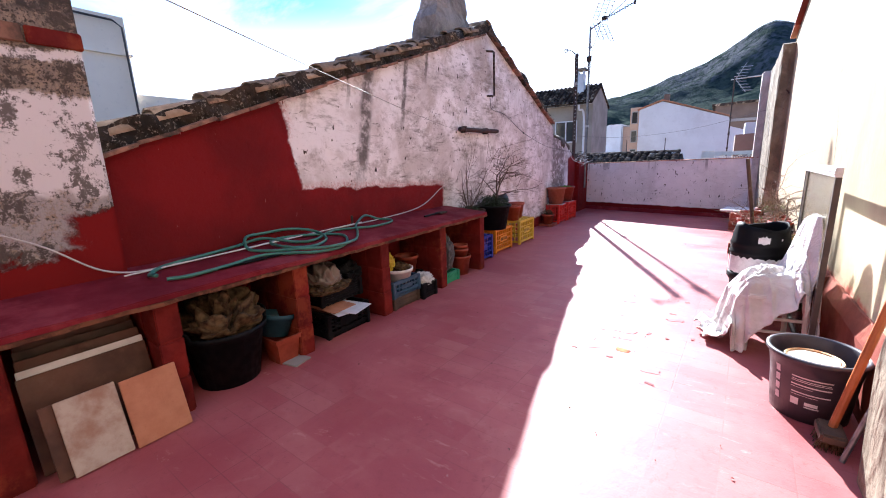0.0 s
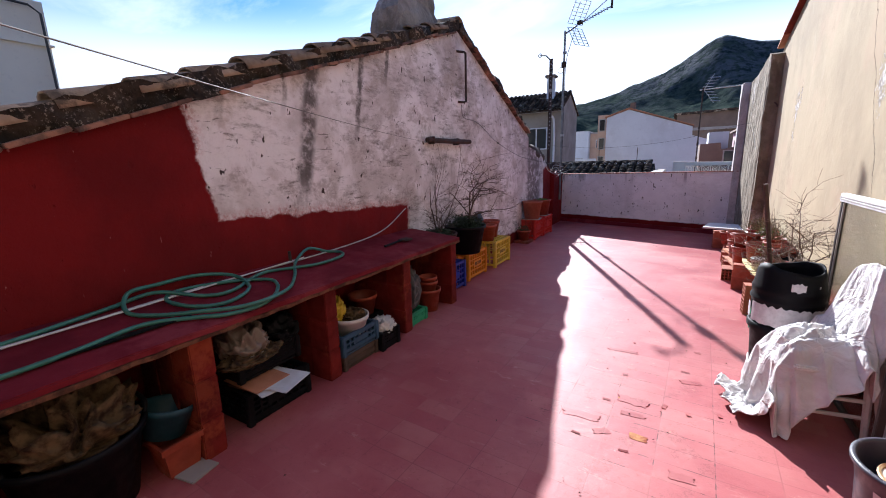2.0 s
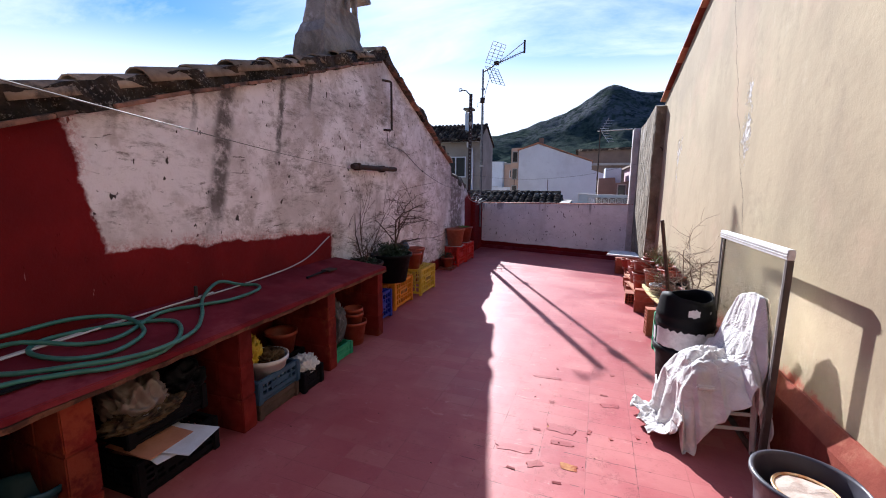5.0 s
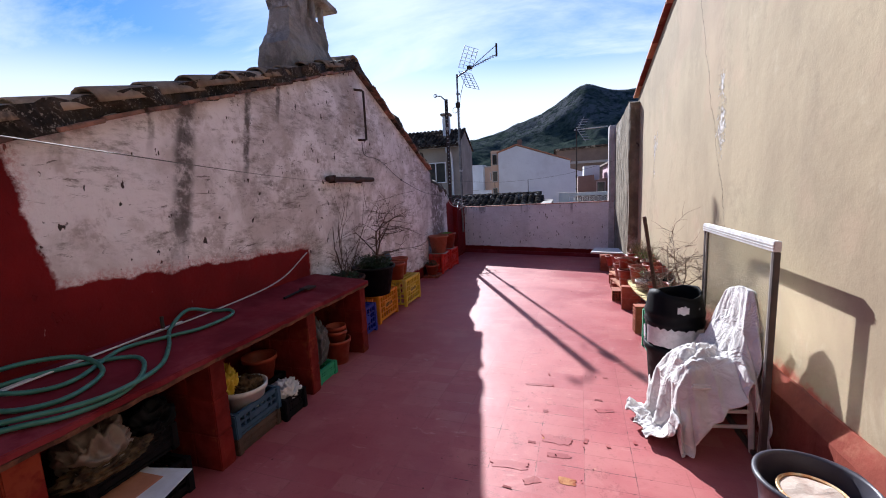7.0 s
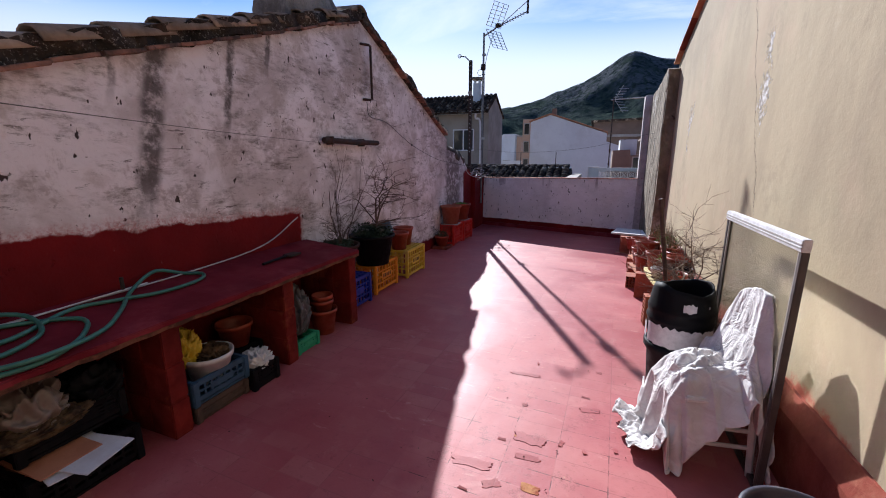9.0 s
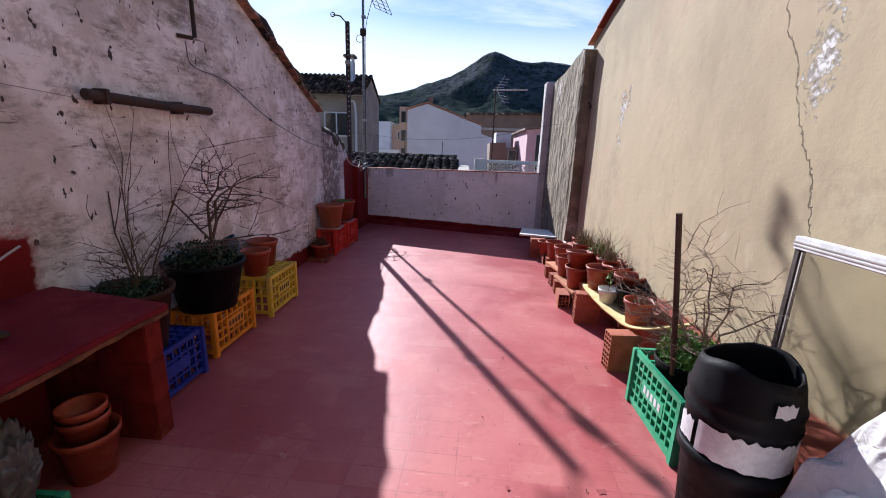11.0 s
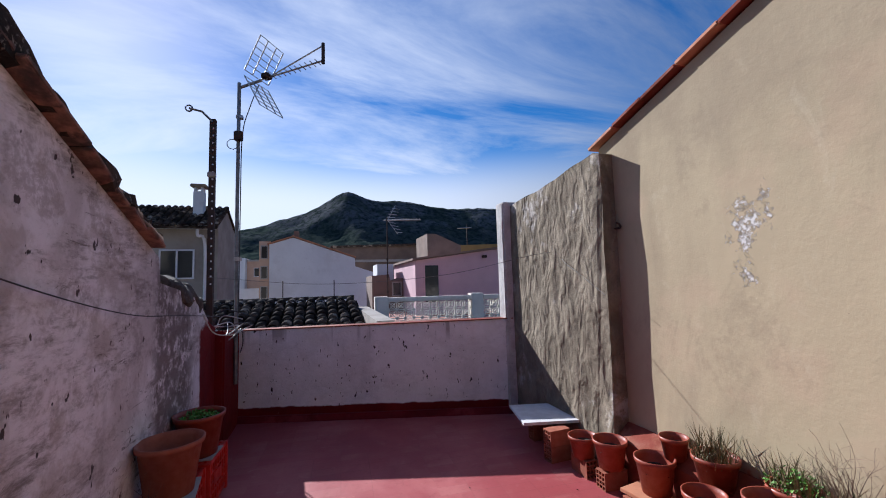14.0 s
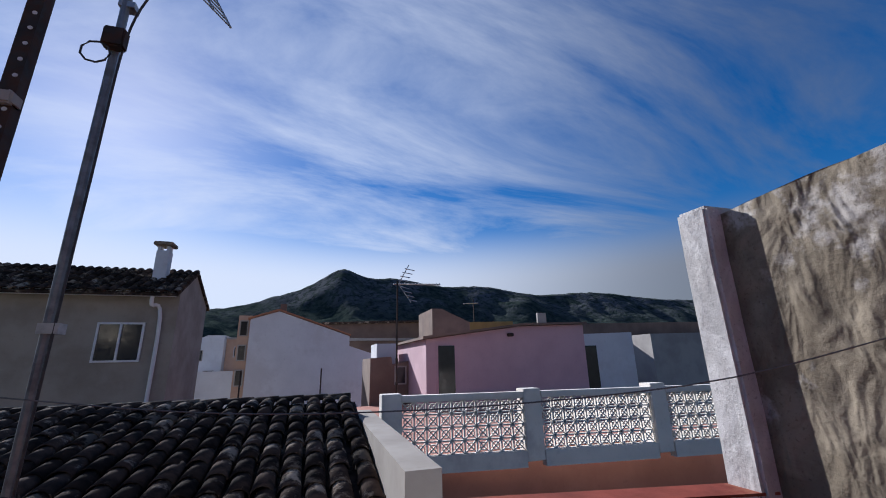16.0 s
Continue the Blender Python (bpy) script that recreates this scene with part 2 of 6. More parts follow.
        col = k.mix(pink, col, (0.60, 0.50, 0.54))
        ye = k.math("ADD", y, k.math("MULTIPLY", wob, 0.6))
        full = k.ramp(k.math("ADD", ye, k.math("MULTIPLY", k.math("SUBTRACT", z, 1.95), 0.15)), -2.44, -2.47)
        zb = k.math("ADD", k.math("SUBTRACT", 1.13, k.math("MULTIPLY", y, 0.055)), k.math("MULTIPLY", wob, 0.55))
        lowr = k.math("MULTIPLY", k.ramp(k.math("SUBTRACT", z, zb), 0.012, -0.012), k.ramp(ye, -0.02, -0.05))
        skirt = k.math("MULTIPLY", k.ramp(k.math("SUBTRACT", z, k.math("MULTIPLY", wob, 0.6)), 0.24, 0.20), k.ramp(y, 1.5, 1.6))
        foot = k.math("MULTIPLY", k.ramp(k.math("ADD", y, k.math("MULTIPLY", wob, 0.7)), 5.52, 5.58), k.ramp(k.math("ADD", z, k.math("ADD", wob, k.math("MULTIPLY", y, -0.35))), -0.50, -0.56))
        mask = k.math("MAXIMUM", k.math("MAXIMUM", k.math("MAXIMUM", full, lowr), skirt), foot)
        edge = k.math("MAXIMUM", k.ramp(ye, -2.36, -2.46), k.math("MULTIPLY", k.ramp(k.math("SUBTRACT", z, zb), 0.10, 0.0), k.ramp(ye, 0.02, -0.05)))
        col = k.mix(k.math("MULTIPLY", edge, k.ramp(n3, 0.42, 0.6, 0.1, 0.7)), col, (0.46, 0.14, 0.13))
    elif shape == "low":
        mask = k.ramp(k.math("ADD", z, k.math("MULTIPLY", k.math("SUBTRACT", y, 6.0), -0.9)), 0.62, 0.56)
        mask = k.math("MAXIMUM", mask, k.ramp(k.math("ADD", y, wob), 6.02, 6.06))
    else:
        mask = k.ramp(k.math("ADD", z, k.math("MULTIPLY", wob, 0.3)), 0.20, 0.18)
        drip = k.math("MULTIPLY", k.ramp(k.noise(4.5, 3, 0.5, (1, 0.2, 0.04)), 0.58, 0.64), k.ramp(k.math("ADD", z, k.math("MULTIPLY", wob, 0.8)), 0.98, 1.18))
        col = k.mix(k.math("MULTIPLY", drip, 0.6), col, (0.17, 0.14, 0.15))
        tick = k.math("MULTIPLY", k.ramp(k.noise(24, 2, 0.5, (1, 1, 0.4)), 0.69, 0.71), k.ramp(k.noise(1.6, 4, 0.6), 0.44, 0.54))
        col = k.mix(tick, col, (0.05, 0.04, 0.045))
    redv = k.mix(k.ramp(k.noise(1.7, 5), 0.35, 0.65), red, (0.13, 0.006, 0.007))
    redv = k.mix(k.math("MULTIPLY", k.ramp(k.noise(24, 4, 0.6, (1, 1, 0.3)), 0.70, 0.74), 0.45), redv, (0.55, 0.28, 0.26))
    col = k.mix(mask, col, redv)
    k.color(col)
    k.b.inputs["Roughness"].default_value = 0.85
    k.b.inputs["Specular IOR Level"].default_value = 0.2
    k.bump(n2, 0.75, 0.022)
    k.bump(n3, 0.45, 0.007)
    k.bump(k.math("SUBTRACT", 1.0, hole), 0.8, 0.01)
    return k.m


def m_beige():
    """Smooth beige render with water marks, one long crack and flaked patches."""
    k = Nodes("beige render")
    o = k.xyz()
    y, z = o[1], o[2]
    n1 = k.noise(0.8, 6, 0.6, (1, 1, 0.55), 0.5)
    col = k.mix(k.ramp(n1, 0.36, 0.66), (0.455, 0.37, 0.24), (0.345, 0.275, 0.18))
    st = k.ramp(k.noise(1.6, 5, 0.6, (1, 1, 0.25)), 0.53, 0.70)
    col = k.mix(k.math("MULTIPLY", st, 0.5), col, (0.32, 0.255, 0.175))
    top = k.math("MULTIPLY", k.ramp(k.math("ADD", z, k.math("MULTIPLY", k.math("SUBTRACT", k.noise(1.4, 6, 0.7), 0.5), 1.6)), 2.7, 3.3), 0.35)
    col = k.mix(top, col, (0.27, 0.21, 0.15))
    pinkish = k.ramp(k.noise(1.1, 4), 0.56, 0.66)
    col = k.mix(k.math("MULTIPLY", pinkish, 0.25), col, (0.52, 0.36, 0.25))
    dots = k.ramp(k.noise(16, 3, 0.6), 0.76, 0.78)
    col = k.mix(dots, col, (0.25, 0.19, 0.13))
    blot = k.math("MULTIPLY", k.ramp(k.noise(2.4, 7, 0.72, (1, 1, 0.5), 0.8), 0.52, 0.64), k.ramp(k.noise(12, 5, 0.7), 0.36, 0.6))
    col = k.mix(k.math("MULTIPLY", blot, 0.32), col, (0.26, 0.205, 0.14))
    pale = k.ramp(k.noise(3.1, 6, 0.7, (1, 1, 0.6), 0.5), 0.58, 0.70)
    col = k.mix(k.math("MULTIPLY", pale, 0.3), col, (0.54, 0.46, 0.33))
    wob = k.math("SUBTRACT", k.noise(2.6, 6, 0.7), 0.5)
    line = k.math("ABSOLUTE", k.math("SUBTRACT", k.math("ADD", y, k.math("MULTIPLY", wob, 0.28)), k.math("ADD", k.math("MULTIPLY", z, 0.42), -0.50)))
    crack = k.math("MULTIPLY", k.ramp(line, 0.007, 0.002), k.ramp(z, 0.9, 1.2))
    col = k.mix(k.math("MULTIPLY", crack, 0.8), col, (0.17, 0.13, 0.09))
    flake = None
    for fy, fz, fr in ((0.22, 2.14, 0.15), (0.26, 2.45, 0.08), (2.80, 2.15, 0.14), (2.66, 2.26, 0.05), (2.82, 1.88, 0.06)):
        dy = k.math("MULTIPLY", k.math("SUBTRACT", y, fy), 1.9)
        dz = k.math("SUBTRACT", z, fz)
        r = k.math("SQRT", k.math("ADD", k.math("MULTIPLY", dy, dy), k.math("MULTIPLY", dz, dz)))
        r = k.math("ADD", r, k.math("MULTIPLY", k.math("SUBTRACT", k.noise(13, 7, 0.85), 0.5), 1.15))
        f = k.math("MULTIPLY", k.ramp(r, fr, fr - 0.02), k.ramp(k.noise(30, 5, 0.8), 0.40, 0.46))
        flake = f if flake is None else k.math("MAXIMUM", flake, f)
    flc = k.mix(k.ramp(k.noise(22, 4), 0.45, 0.6), (0.72, 0.69, 0.66), (0.36, 0.32, 0.28))
    col = k.mix(flake, col, flc)
    redl = k.ramp(k.math("ADD", z, k.math("MULTIPLY", wob, 0.35)), 0.52, 0.46)
    redl = k.math("MULTIPLY", redl, k.ramp(k.noise(5, 5), 0.34, 0.5))
    col = k.mix(redl, col, (0.37, 0.09, 0.055))
    k.color(col)
    k.b.inputs["Roughness"].default_value = 0.9
    k.b.inputs["Specular IOR Level"].default_value = 0.2
    k.bump(k.math("ADD", flake, k.math("MULTIPLY", crack, 1.2)), 0.9, -0.012)
    k.bump(k.noise(55, 4, 0.7), 0.22, 0.004)
    k.bump(k.noise(4, 5, 0.6), 0.3, 0.02)
    return k.m


def m_rough(name, c, c2, white=0.35, relief=0.9, fleck=0.0):
    """Hand-thrown mortar, cracked and patched."""
    k = Nodes(name)
    n1 = k.noise(2.2, 7, 0.7, dist=0.8)
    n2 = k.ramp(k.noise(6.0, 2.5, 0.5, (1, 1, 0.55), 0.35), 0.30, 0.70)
    n3 = k.noise(45, 5, 0.7)
    col = k.mix(k.ramp(n1, 0.38, 0.62), c, c2)
    # shade painted into the hollows of the n2 relief
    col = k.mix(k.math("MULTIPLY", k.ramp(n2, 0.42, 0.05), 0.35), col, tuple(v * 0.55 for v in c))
    col = k.mix(k.math("MULTIPLY", k.ramp(k.noise(1.2, 6, 0.7), 0.58, 0.66), white), col, (0.68, 0.64, 0.62))
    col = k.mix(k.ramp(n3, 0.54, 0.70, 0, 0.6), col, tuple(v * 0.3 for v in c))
    if fleck:
        spots = k.math("MULTIPLY", k.ramp(k.noise(42, 4, 0.75), 0.55, 0.62), k.ramp(k.noise(5, 5, 0.7), 0.40, 0.56))
        col = k.mix(k.math("MULTIPLY", spots, fleck), col, (0.36, 0.31, 0.25))
    k.color(col)
    k.b.inputs["Roughness"].default_value = 0.95
    k.b.inputs["Specular IOR Level"].default_value = 0.15
    k.bump(n2, relief * 0.8, 0.035)
    k.bump(k.noise(17, 5, 0.65), relief * 0.45, 0.014)
    k.bump(n3, 0.5, 0.01)
    MATS[name] = k.m
    return k.m


def m_pier():
    """Bare rubble mortar above, flaking whitewash below, red at the foot."""
    k = Nodes("pier render")
    o = k.xyz()
    z = o[2]
    n1 = k.noise(2.6, 8, 0.72, dist=0.5)
    n2 = k.noise(16, 6, 0.75)
    n3 = k.noise(60, 5, 0.75)
    col = k.mix(k.ramp(n2, 0.38, 0.62), (0.36, 0.28, 0.21), (0.24, 0.20, 0.17))
    col = k.mix(k.ramp(n3, 0.50, 0.60), col, (0.055, 0.047, 0.042))
    zz = k.math("ADD", z, k.math("MULTIPLY", k.math("SUBTRACT", n1, 0.5), 0.42))
    w = k.math("MAXIMUM", k.math("MULTIPLY", k.ramp(zz, 1.88, 1.84), k.ramp(zz, 1.36, 1.40)),
               k.math("MULTIPLY", k.ramp(zz, 2.16, 2.13), k.ramp(zz, 2.05, 2.07)))
    col = k.mix(w, col, (0.66, 0.62, 0.63))
    g = k.math("MULTIPLY", k.ramp(zz, 1.42, 1.38), k.ramp(n2, 0.36, 0.52))
    col = k.mix(k.math("MULTIPLY", g, 0.7), col, (0.50, 0.46, 0.46))
    dark = k.ramp(zz, 2.28, 2.40)
    col = k.mix(k.math("MULTIPLY", dark, k.ramp(n2, 0.35, 0.55)), col, (0.07, 0.06, 0.055))
    ye = k.math("ADD", o[1], k.math("MULTIPLY", k.math("SUBTRACT", n1, 0.5), 0.5))
    peel = k.math("MULTIPLY", k.ramp(k.noise(5.5, 8, 0.8), 0.50, 0.54), k.ramp(n2, 0.36, 0.48))
    col = k.mix(k.math("MULTIPLY", peel, 0.9), col, (0.085, 0.07, 0.06))
    red = k.math("MAXIMUM", k.ramp(zz, 1.06, 1.02), k.math("MULTIPLY", k.ramp(zz, 1.27, 1.23), k.ramp(ye, -4.05, -3.97)))
    col = k.mix(red, col, (0.18, 0.009, 0.009))
    k.color(col)
    k.b.inputs["Roughness"].default_value = 0.95
    k.b.inputs["Specular IOR Level"].default_value = 0.15
    rough_part = k.math("SUBTRACT", 1.0, k.math("MAXIMUM", w, red))
    k.bump(k.math("MULTIPLY", n2, k.math("ADD", rough_part, 0.15)), 0.9, 0.03)
    k.bump(w, 0.7, 0.012)
    return k.m


def m_leaf(name, c, c2):
    k = Nodes(name)
    oi = k.n("ShaderNodeNewGeometry")
    k.color(k.mix(oi.outputs["Random Per Island"], c, c2))
    k.b.inputs["Roughness"].default_value = 0.55
    return k.m


def m_hill():
    k = Nodes("hazy hillside scrub")
    o = k.xyz()
    n1 = k.noise(0.012, 8, 0.65, dist=0.5)
    n2 = k.noise(0.05, 8, 0.7)
    # scrub and rock colours carry the blue-grey of distance haze
    col = k.mix(k.ramp(n2, 0.4, 0.6), (0.022, 0.035, 0.033), (0.062, 0.078, 0.064))
    rock = k.math("MULTIPLY", k.ramp(o[2], 55, 170), k.math("MULTIPLY", k.ramp(n1, 0.38, 0.55), k.ramp(k.noise(0.09, 6, 0.7, (1, 1, 0.5)), 0.40, 0.56)))
    col = k.mix(k.math("MULTIPLY", rock, 0.8), col, (0.15, 0.15, 0.165))
    k.color(col)
    k.b.inputs["Roughness"].default_value = 1.0
    k.b.inputs["Specular IOR Level"].default_value = 0.0
    k.bump(n2, 0.9, 9.0)
    return k.m


FLOOR, GABLE, ENDW, LOWW, BEIGE, PIER = m_floor(), m_gable("gable"), m_gable("end"), m_gable("low"), m_beige(), m_pier()
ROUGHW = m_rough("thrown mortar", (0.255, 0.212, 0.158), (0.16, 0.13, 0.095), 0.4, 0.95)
CHIMM = m_rough("weathered chimney render", (0.37, 0.33, 0.29), (0.17, 0.15, 0.13), 0.5, 1.0, 0.5)
CAPM = m_rough("dark crumbled mortar", (0.12, 0.095, 0.08), (0.06, 0.05, 0.043), 0.2, 0.8, 0.3)
LICHEN = m_rough("lichened mortar", (0.022, 0.019, 0.016), (0.075, 0.055, 0.04), 0.05, 0.9, 0.7)
WHITEP = m_rough("old white pier", (0.66, 0.63, 0.61), (0.50, 0.47, 0.45), 0.4, 0.25)
TILE = plain("old clay roof tile", (0.41, 0.325, 0.24), (0.24, 0.18, 0.13), 6, 45, 0.9, 0.6, rnd=0.3, stain=(0.05, 0.042, 0.036), dist=0.008)
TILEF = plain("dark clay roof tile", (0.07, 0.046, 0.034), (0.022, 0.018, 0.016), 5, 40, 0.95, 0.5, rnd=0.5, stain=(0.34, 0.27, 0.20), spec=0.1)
VERGE = plain("thin verge brick", (0.27, 0.135, 0.09), (0.08, 0.052, 0.04), 9, 50, 0.9, 0.6, rnd=0.4, stain=(0.04, 0.033, 0.028))
REDTOP = plain("red painted bench slab", (0.19, 0.016, 0.026), (0.13, 0.011, 0.018), 2.5, 45, 0.7, 0.3, stain=(0.25, 0.04, 0.05), spec=0.12)
REDPIL = plain("red painted brick", (0.17, 0.013, 0.009), (0.10, 0.008, 0.007), 5, 50, 0.8, 0.5, rnd=0.15, stain=(0.24, 0.045, 0.018), spec=0.2)
RAWEDGE = plain("raw slab edge", (0.19, 0.085, 0.05), (0.10, 0.045, 0.03), 14, 60, 0.95, 0.7, stain=(0.06, 0.03, 0.022), spec=0.1)
LEDGE = plain("red ledge paint", (0.25, 0.055, 0.034), (0.16, 0.035, 0.023), 3, 50, 0.8, 0.4, stain=(0.30, 0.115, 0.07), spec=0.2)
TERRA = plain("terracotta plastic", (0.31, 0.052, 0.022), (0.235, 0.038, 0.017), 8, 60, 0.5, 0.08, rnd=0.12)
TERRAC = plain("fired clay pot", (0.36, 0.11, 0.062), (0.29, 0.085, 0.05), 8, 60, 0.8, 0.2)
BRICK = plain("hollow brick", (0.37, 0.115, 0.062), (0.28, 0.08, 0.045), 8, 60, 0.85, 0.35, rnd=0.15)
CTILE = plain("clay floor tile", (0.50, 0.215, 0.115), (0.42, 0.17, 0.09), 6, 70, 0.8, 0.2, rnd=0.1)
PLASTERED = plain("tile with dried mortar", (0.50, 0.42, 0.34), (0.34, 0.2, 0.14), 7, 50, 0.9, 0.5)
WOODR = plain("brown board", (0.11, 0.04, 0.021), (0.06, 0.024, 0.015), 4, 50, 0.6, 0.25, stain=(0.13, 0.065, 0.04))
WOODD = plain("dark wood", (0.10, 0.06, 0.04), (0.06, 0.04, 0.03), 6, 60, 0.7, 0.4)
BROOM = plain("orange varnished wood", (0.42, 0.13, 0.035), (0.30, 0.085, 0.025), 6, 60, 0.45, 0.2, stain=(0.12, 0.06, 0.03))
BLACKP = plain("black plastic", (0.005, 0.005, 0.006), (0.009, 0.009, 0.011), 8, 70, 0.55, 0.12, spec=0.12)
BUCKET = plain("dark grey bucket plastic", (0.036, 0.034, 0.05), (0.05, 0.047, 0.062), 6, 70, 0.4, 0.1)
LABELW = plain("white label print", (0.62, 0.60, 0.62), (0.5, 0.48, 0.5), 20, 80, 0.6, 0.05)
WHITEPL = plain("white plastic", (0.70, 0.68, 0.66), (0.6, 0.58, 0.56), 8, 60, 0.5, 0.1)
DARKPOT = plain("dark brown planter plastic", (0.055, 0.022, 0.013), (0.035, 0.015, 0.01), 8, 60, 0.6, 0.1, spec=0.2)
YELLOW = plain("yellow crate plastic", (0.72, 0.50, 0.045), (0.62, 0.42, 0.04), 6, 60, 0.5, 0.1, stain=(0.55, 0.42, 0.14))
ORANGE = plain("orange crate plastic", (0.74, 0.27, 0.012), (0.64, 0.22, 0.01), 6, 60, 0.5, 0.1)
BLUE = plain("blue crate plastic", (0.018, 0.035, 0.33), (0.014, 0.028, 0.24), 6, 60, 0.5, 0.1)
REDC = plain("red crate plastic", (0.62, 0.03, 0.018), (0.5, 0.022, 0.016), 6, 60, 0.5, 0.1)
GREENC = plain("green crate plastic", (0.035, 0.34, 0.17), (0.028, 0.27, 0.13), 6, 60, 0.5, 0.1)
BLUEC = plain("dull blue plastic", (0.04, 0.095, 0.16), (0.03, 0.07, 0.12), 6, 60, 0.5, 0.1)
TEAL = plain("teal rubber", (0.010, 0.06, 0.085), (0.008, 0.045, 0.065), 6, 60, 0.6, 0.1)
HOSE = plain("green garden hose", (0.055, 0.20, 0.15), (0.04, 0.15, 0.11), 12, 80, 0.45, 0.1)
_k = Nodes("sheet creases")
_k.color(_k.mix(_k.ramp(_k.noise(5, 5, 0.6), 0.35, 0.68), (0.72, 0.69, 0.67), (0.56, 0.52, 0.50)))
_k.b.inputs["Roughness"].default_value = 0.95
_k.b.inputs["Specular IOR Level"].default_value = 0.1
_k.bump(_k.math("ABSOLUTE", _k.math("SUBTRACT", _k.noise(10, 3, 0.5, dist=0.8), 0.5)), 0.55, 0.05)
_k.bump(_k.noise(34, 4, 0.6, dist=0.5), 0.2, 0.01)
CLOTH = _k.m
BLANKET = plain("beige checked blanket", (0.13, 0.085, 0.045), (0.028, 0.016, 0.011), 16, 120, 0.95, 0.4, spec=0.1)
BAG = plain("pale plastic bag", (0.17, 0.13, 0.105), (0.22, 0.175, 0.15), 9, 60, 0.4, 0.3)
GREYBAG = plain("grey plastic bag", (0.10, 0.097, 0.10), (0.065, 0.062, 0.066), 9, 60, 0.4, 0.3)
PAPER = plain("white paper board", (0.72, 0.71, 0.72), (0.62, 0.6, 0.6), 8, 80, 0.8, 0.05)
YPLASTIC = plain("yellow plastic", (0.62, 0.43, 0.02), (0.5, 0.34, 0.02), 6, 60, 0.5, 0.1)
FOAM = plain("yellow foam board", (0.60, 0.49, 0.22), (0.53, 0.42, 0.18), 5, 70, 0.9, 0.25, stain=(0.45, 0.34, 0.14))
SOIL = plain("dark potting soil", (0.03, 0.022, 0.016), (0.05, 0.036, 0.026), 20, 70, 1.0, 0.9, dist=0.02)
# one twig bark twice: darker for shrubs in the gable's shade, paler for sunlit ones
TWIG_SHADE = plain("brown twig in shade", (0.075, 0.05, 0.038), (0.12, 0.085, 0.065), 15, 80, 0.9, 0.3)
TWIG = plain("grey brown twig in sun", (0.19, 0.13, 0.095), (0.27, 0.20, 0.15), 15, 80, 0.9, 0.3)
STEEL = plain("galvanised mast", (0.24, 0.25, 0.26), (0.16, 0.16, 0.17), 10, 60, 0.5, 0.1, 0.7)
ALU = plain("aluminium antenna", (0.5, 0.5, 0.5), (0.36, 0.36, 0.36), 12, 60, 0.45, 0.1, 0.8)
IRON = plain("dark rusted iron", (0.035, 0.028, 0.026), (0.075, 0.04, 0.03), 12, 60, 0.8, 0.3, 0.3)
WIRE = plain("pale cable", (0.52, 0.5, 0.48), (0.42, 0.40, 0.38), 12, 60, 0.6, 0.05)
GREYLINE = plain("weathered grey line", (0.16, 0.155, 0.15), (0.12, 0.115, 0.11), 12, 60, 0.8, 0.05)
DARKWIRE = plain("dark cable", (0.05, 0.045, 0.045), None, 12, 60, 0.6, 0.05)
WFRAME = plain("white flaking frame", (0.72, 0.71, 0.72), (0.55, 0.53, 0.52), 14, 60, 0.7, 0.2)
ALUFRAME = plain("dark window profile", (0.055, 0.042, 0.04), (0.09, 0.07, 0.06), 10, 60, 0.5, 0.1)
RUSTTIN = plain("rusty tin", (0.62, 0.47, 0.26), (0.5, 0.20, 0.06), 18, 60, 0.6, 0.3, 0.2)
DRIEDPAINT = plain("dried plaster in tin", (0.52, 0.43, 0.36), (0.42, 0.31, 0.25), 14, 60, 0.9, 0.5)
HWHITE = plain("white house wall", (0.72, 0.73, 0.76), (0.64, 0.65, 0.68), 0.5, 6, 0.9, 0.1, stain=(0.6, 0.6, 0.62))
HPINK = plain("pink house wall", (0.62, 0.42, 0.46), (0.55, 0.37, 0.41), 0.7, 8, 0.9, 0.1)
HBEIGE = plain("peach house wall", (0.58, 0.40, 0.29), (0.5, 0.34, 0.25), 0.6, 8, 0.9, 0.1)
HGREY = plain("grey house wall", (0.42, 0.39, 0.36), (0.34, 0.31, 0.29), 0.8, 8, 0.9, 0.1)
HBROWN = plain("bare brown wall", (0.23, 0.16, 0.125), (0.17, 0.12, 0.095), 0.6, 7, 0.95, 0.2)
HYELL = plain("ochre wall", (0.45, 0.29, 0.10), (0.36, 0.23, 0.08), 0.6, 7, 0.95, 0.2)
HRED = plain("terrace tiles", (0.40, 0.17, 0.12), (0.33, 0.14, 0.1), 0.8, 9, 0.9, 0.2)
HPALE = plain("warm white concrete", (0.82, 0.77, 0.70), (0.74, 0.69, 0.62), 0.8, 9, 0.9, 0.15, stain=(0.6, 0.55, 0.5))
HUMBER = plain("brown grey house render", (0.34, 0.30, 0.26), (0.26, 0.225, 0.195), 0.8, 8, 0.9, 0.15)
HCREAM = plain("cream house wall", (0.84, 0.76, 0.62), (0.78, 0.70, 0.57), 0.5, 6, 0.9, 0.1)
GLASSD = plain("dark window glass", (0.02, 0.022, 0.025), None, 3, 30, 0.1, 0.0)
FARGROUND = plain("town ground", (0.16, 0.14, 0.12), (0.07, 0.09, 0.05), 0.05, 0.7, 1.0, 0.0)
LEAF = m_leaf("potted green leaf", (0.06, 0.20, 0.025), (0.17, 0.36, 0.05))
LEAFD = m_leaf("dark green leaf", (0.010, 0.028, 0.010), (0.03, 0.06, 0.02))
GRASS = m_leaf("dry grass blade", (0.26, 0.17, 0.08), (0.06, 0.07, 0.022))
HILL = m_hill()
PANE = bpy.data.materials.new("dusty glass")
PANE.use_nodes = True
_p = PANE.node_tree.nodes["Principled BSDF"]
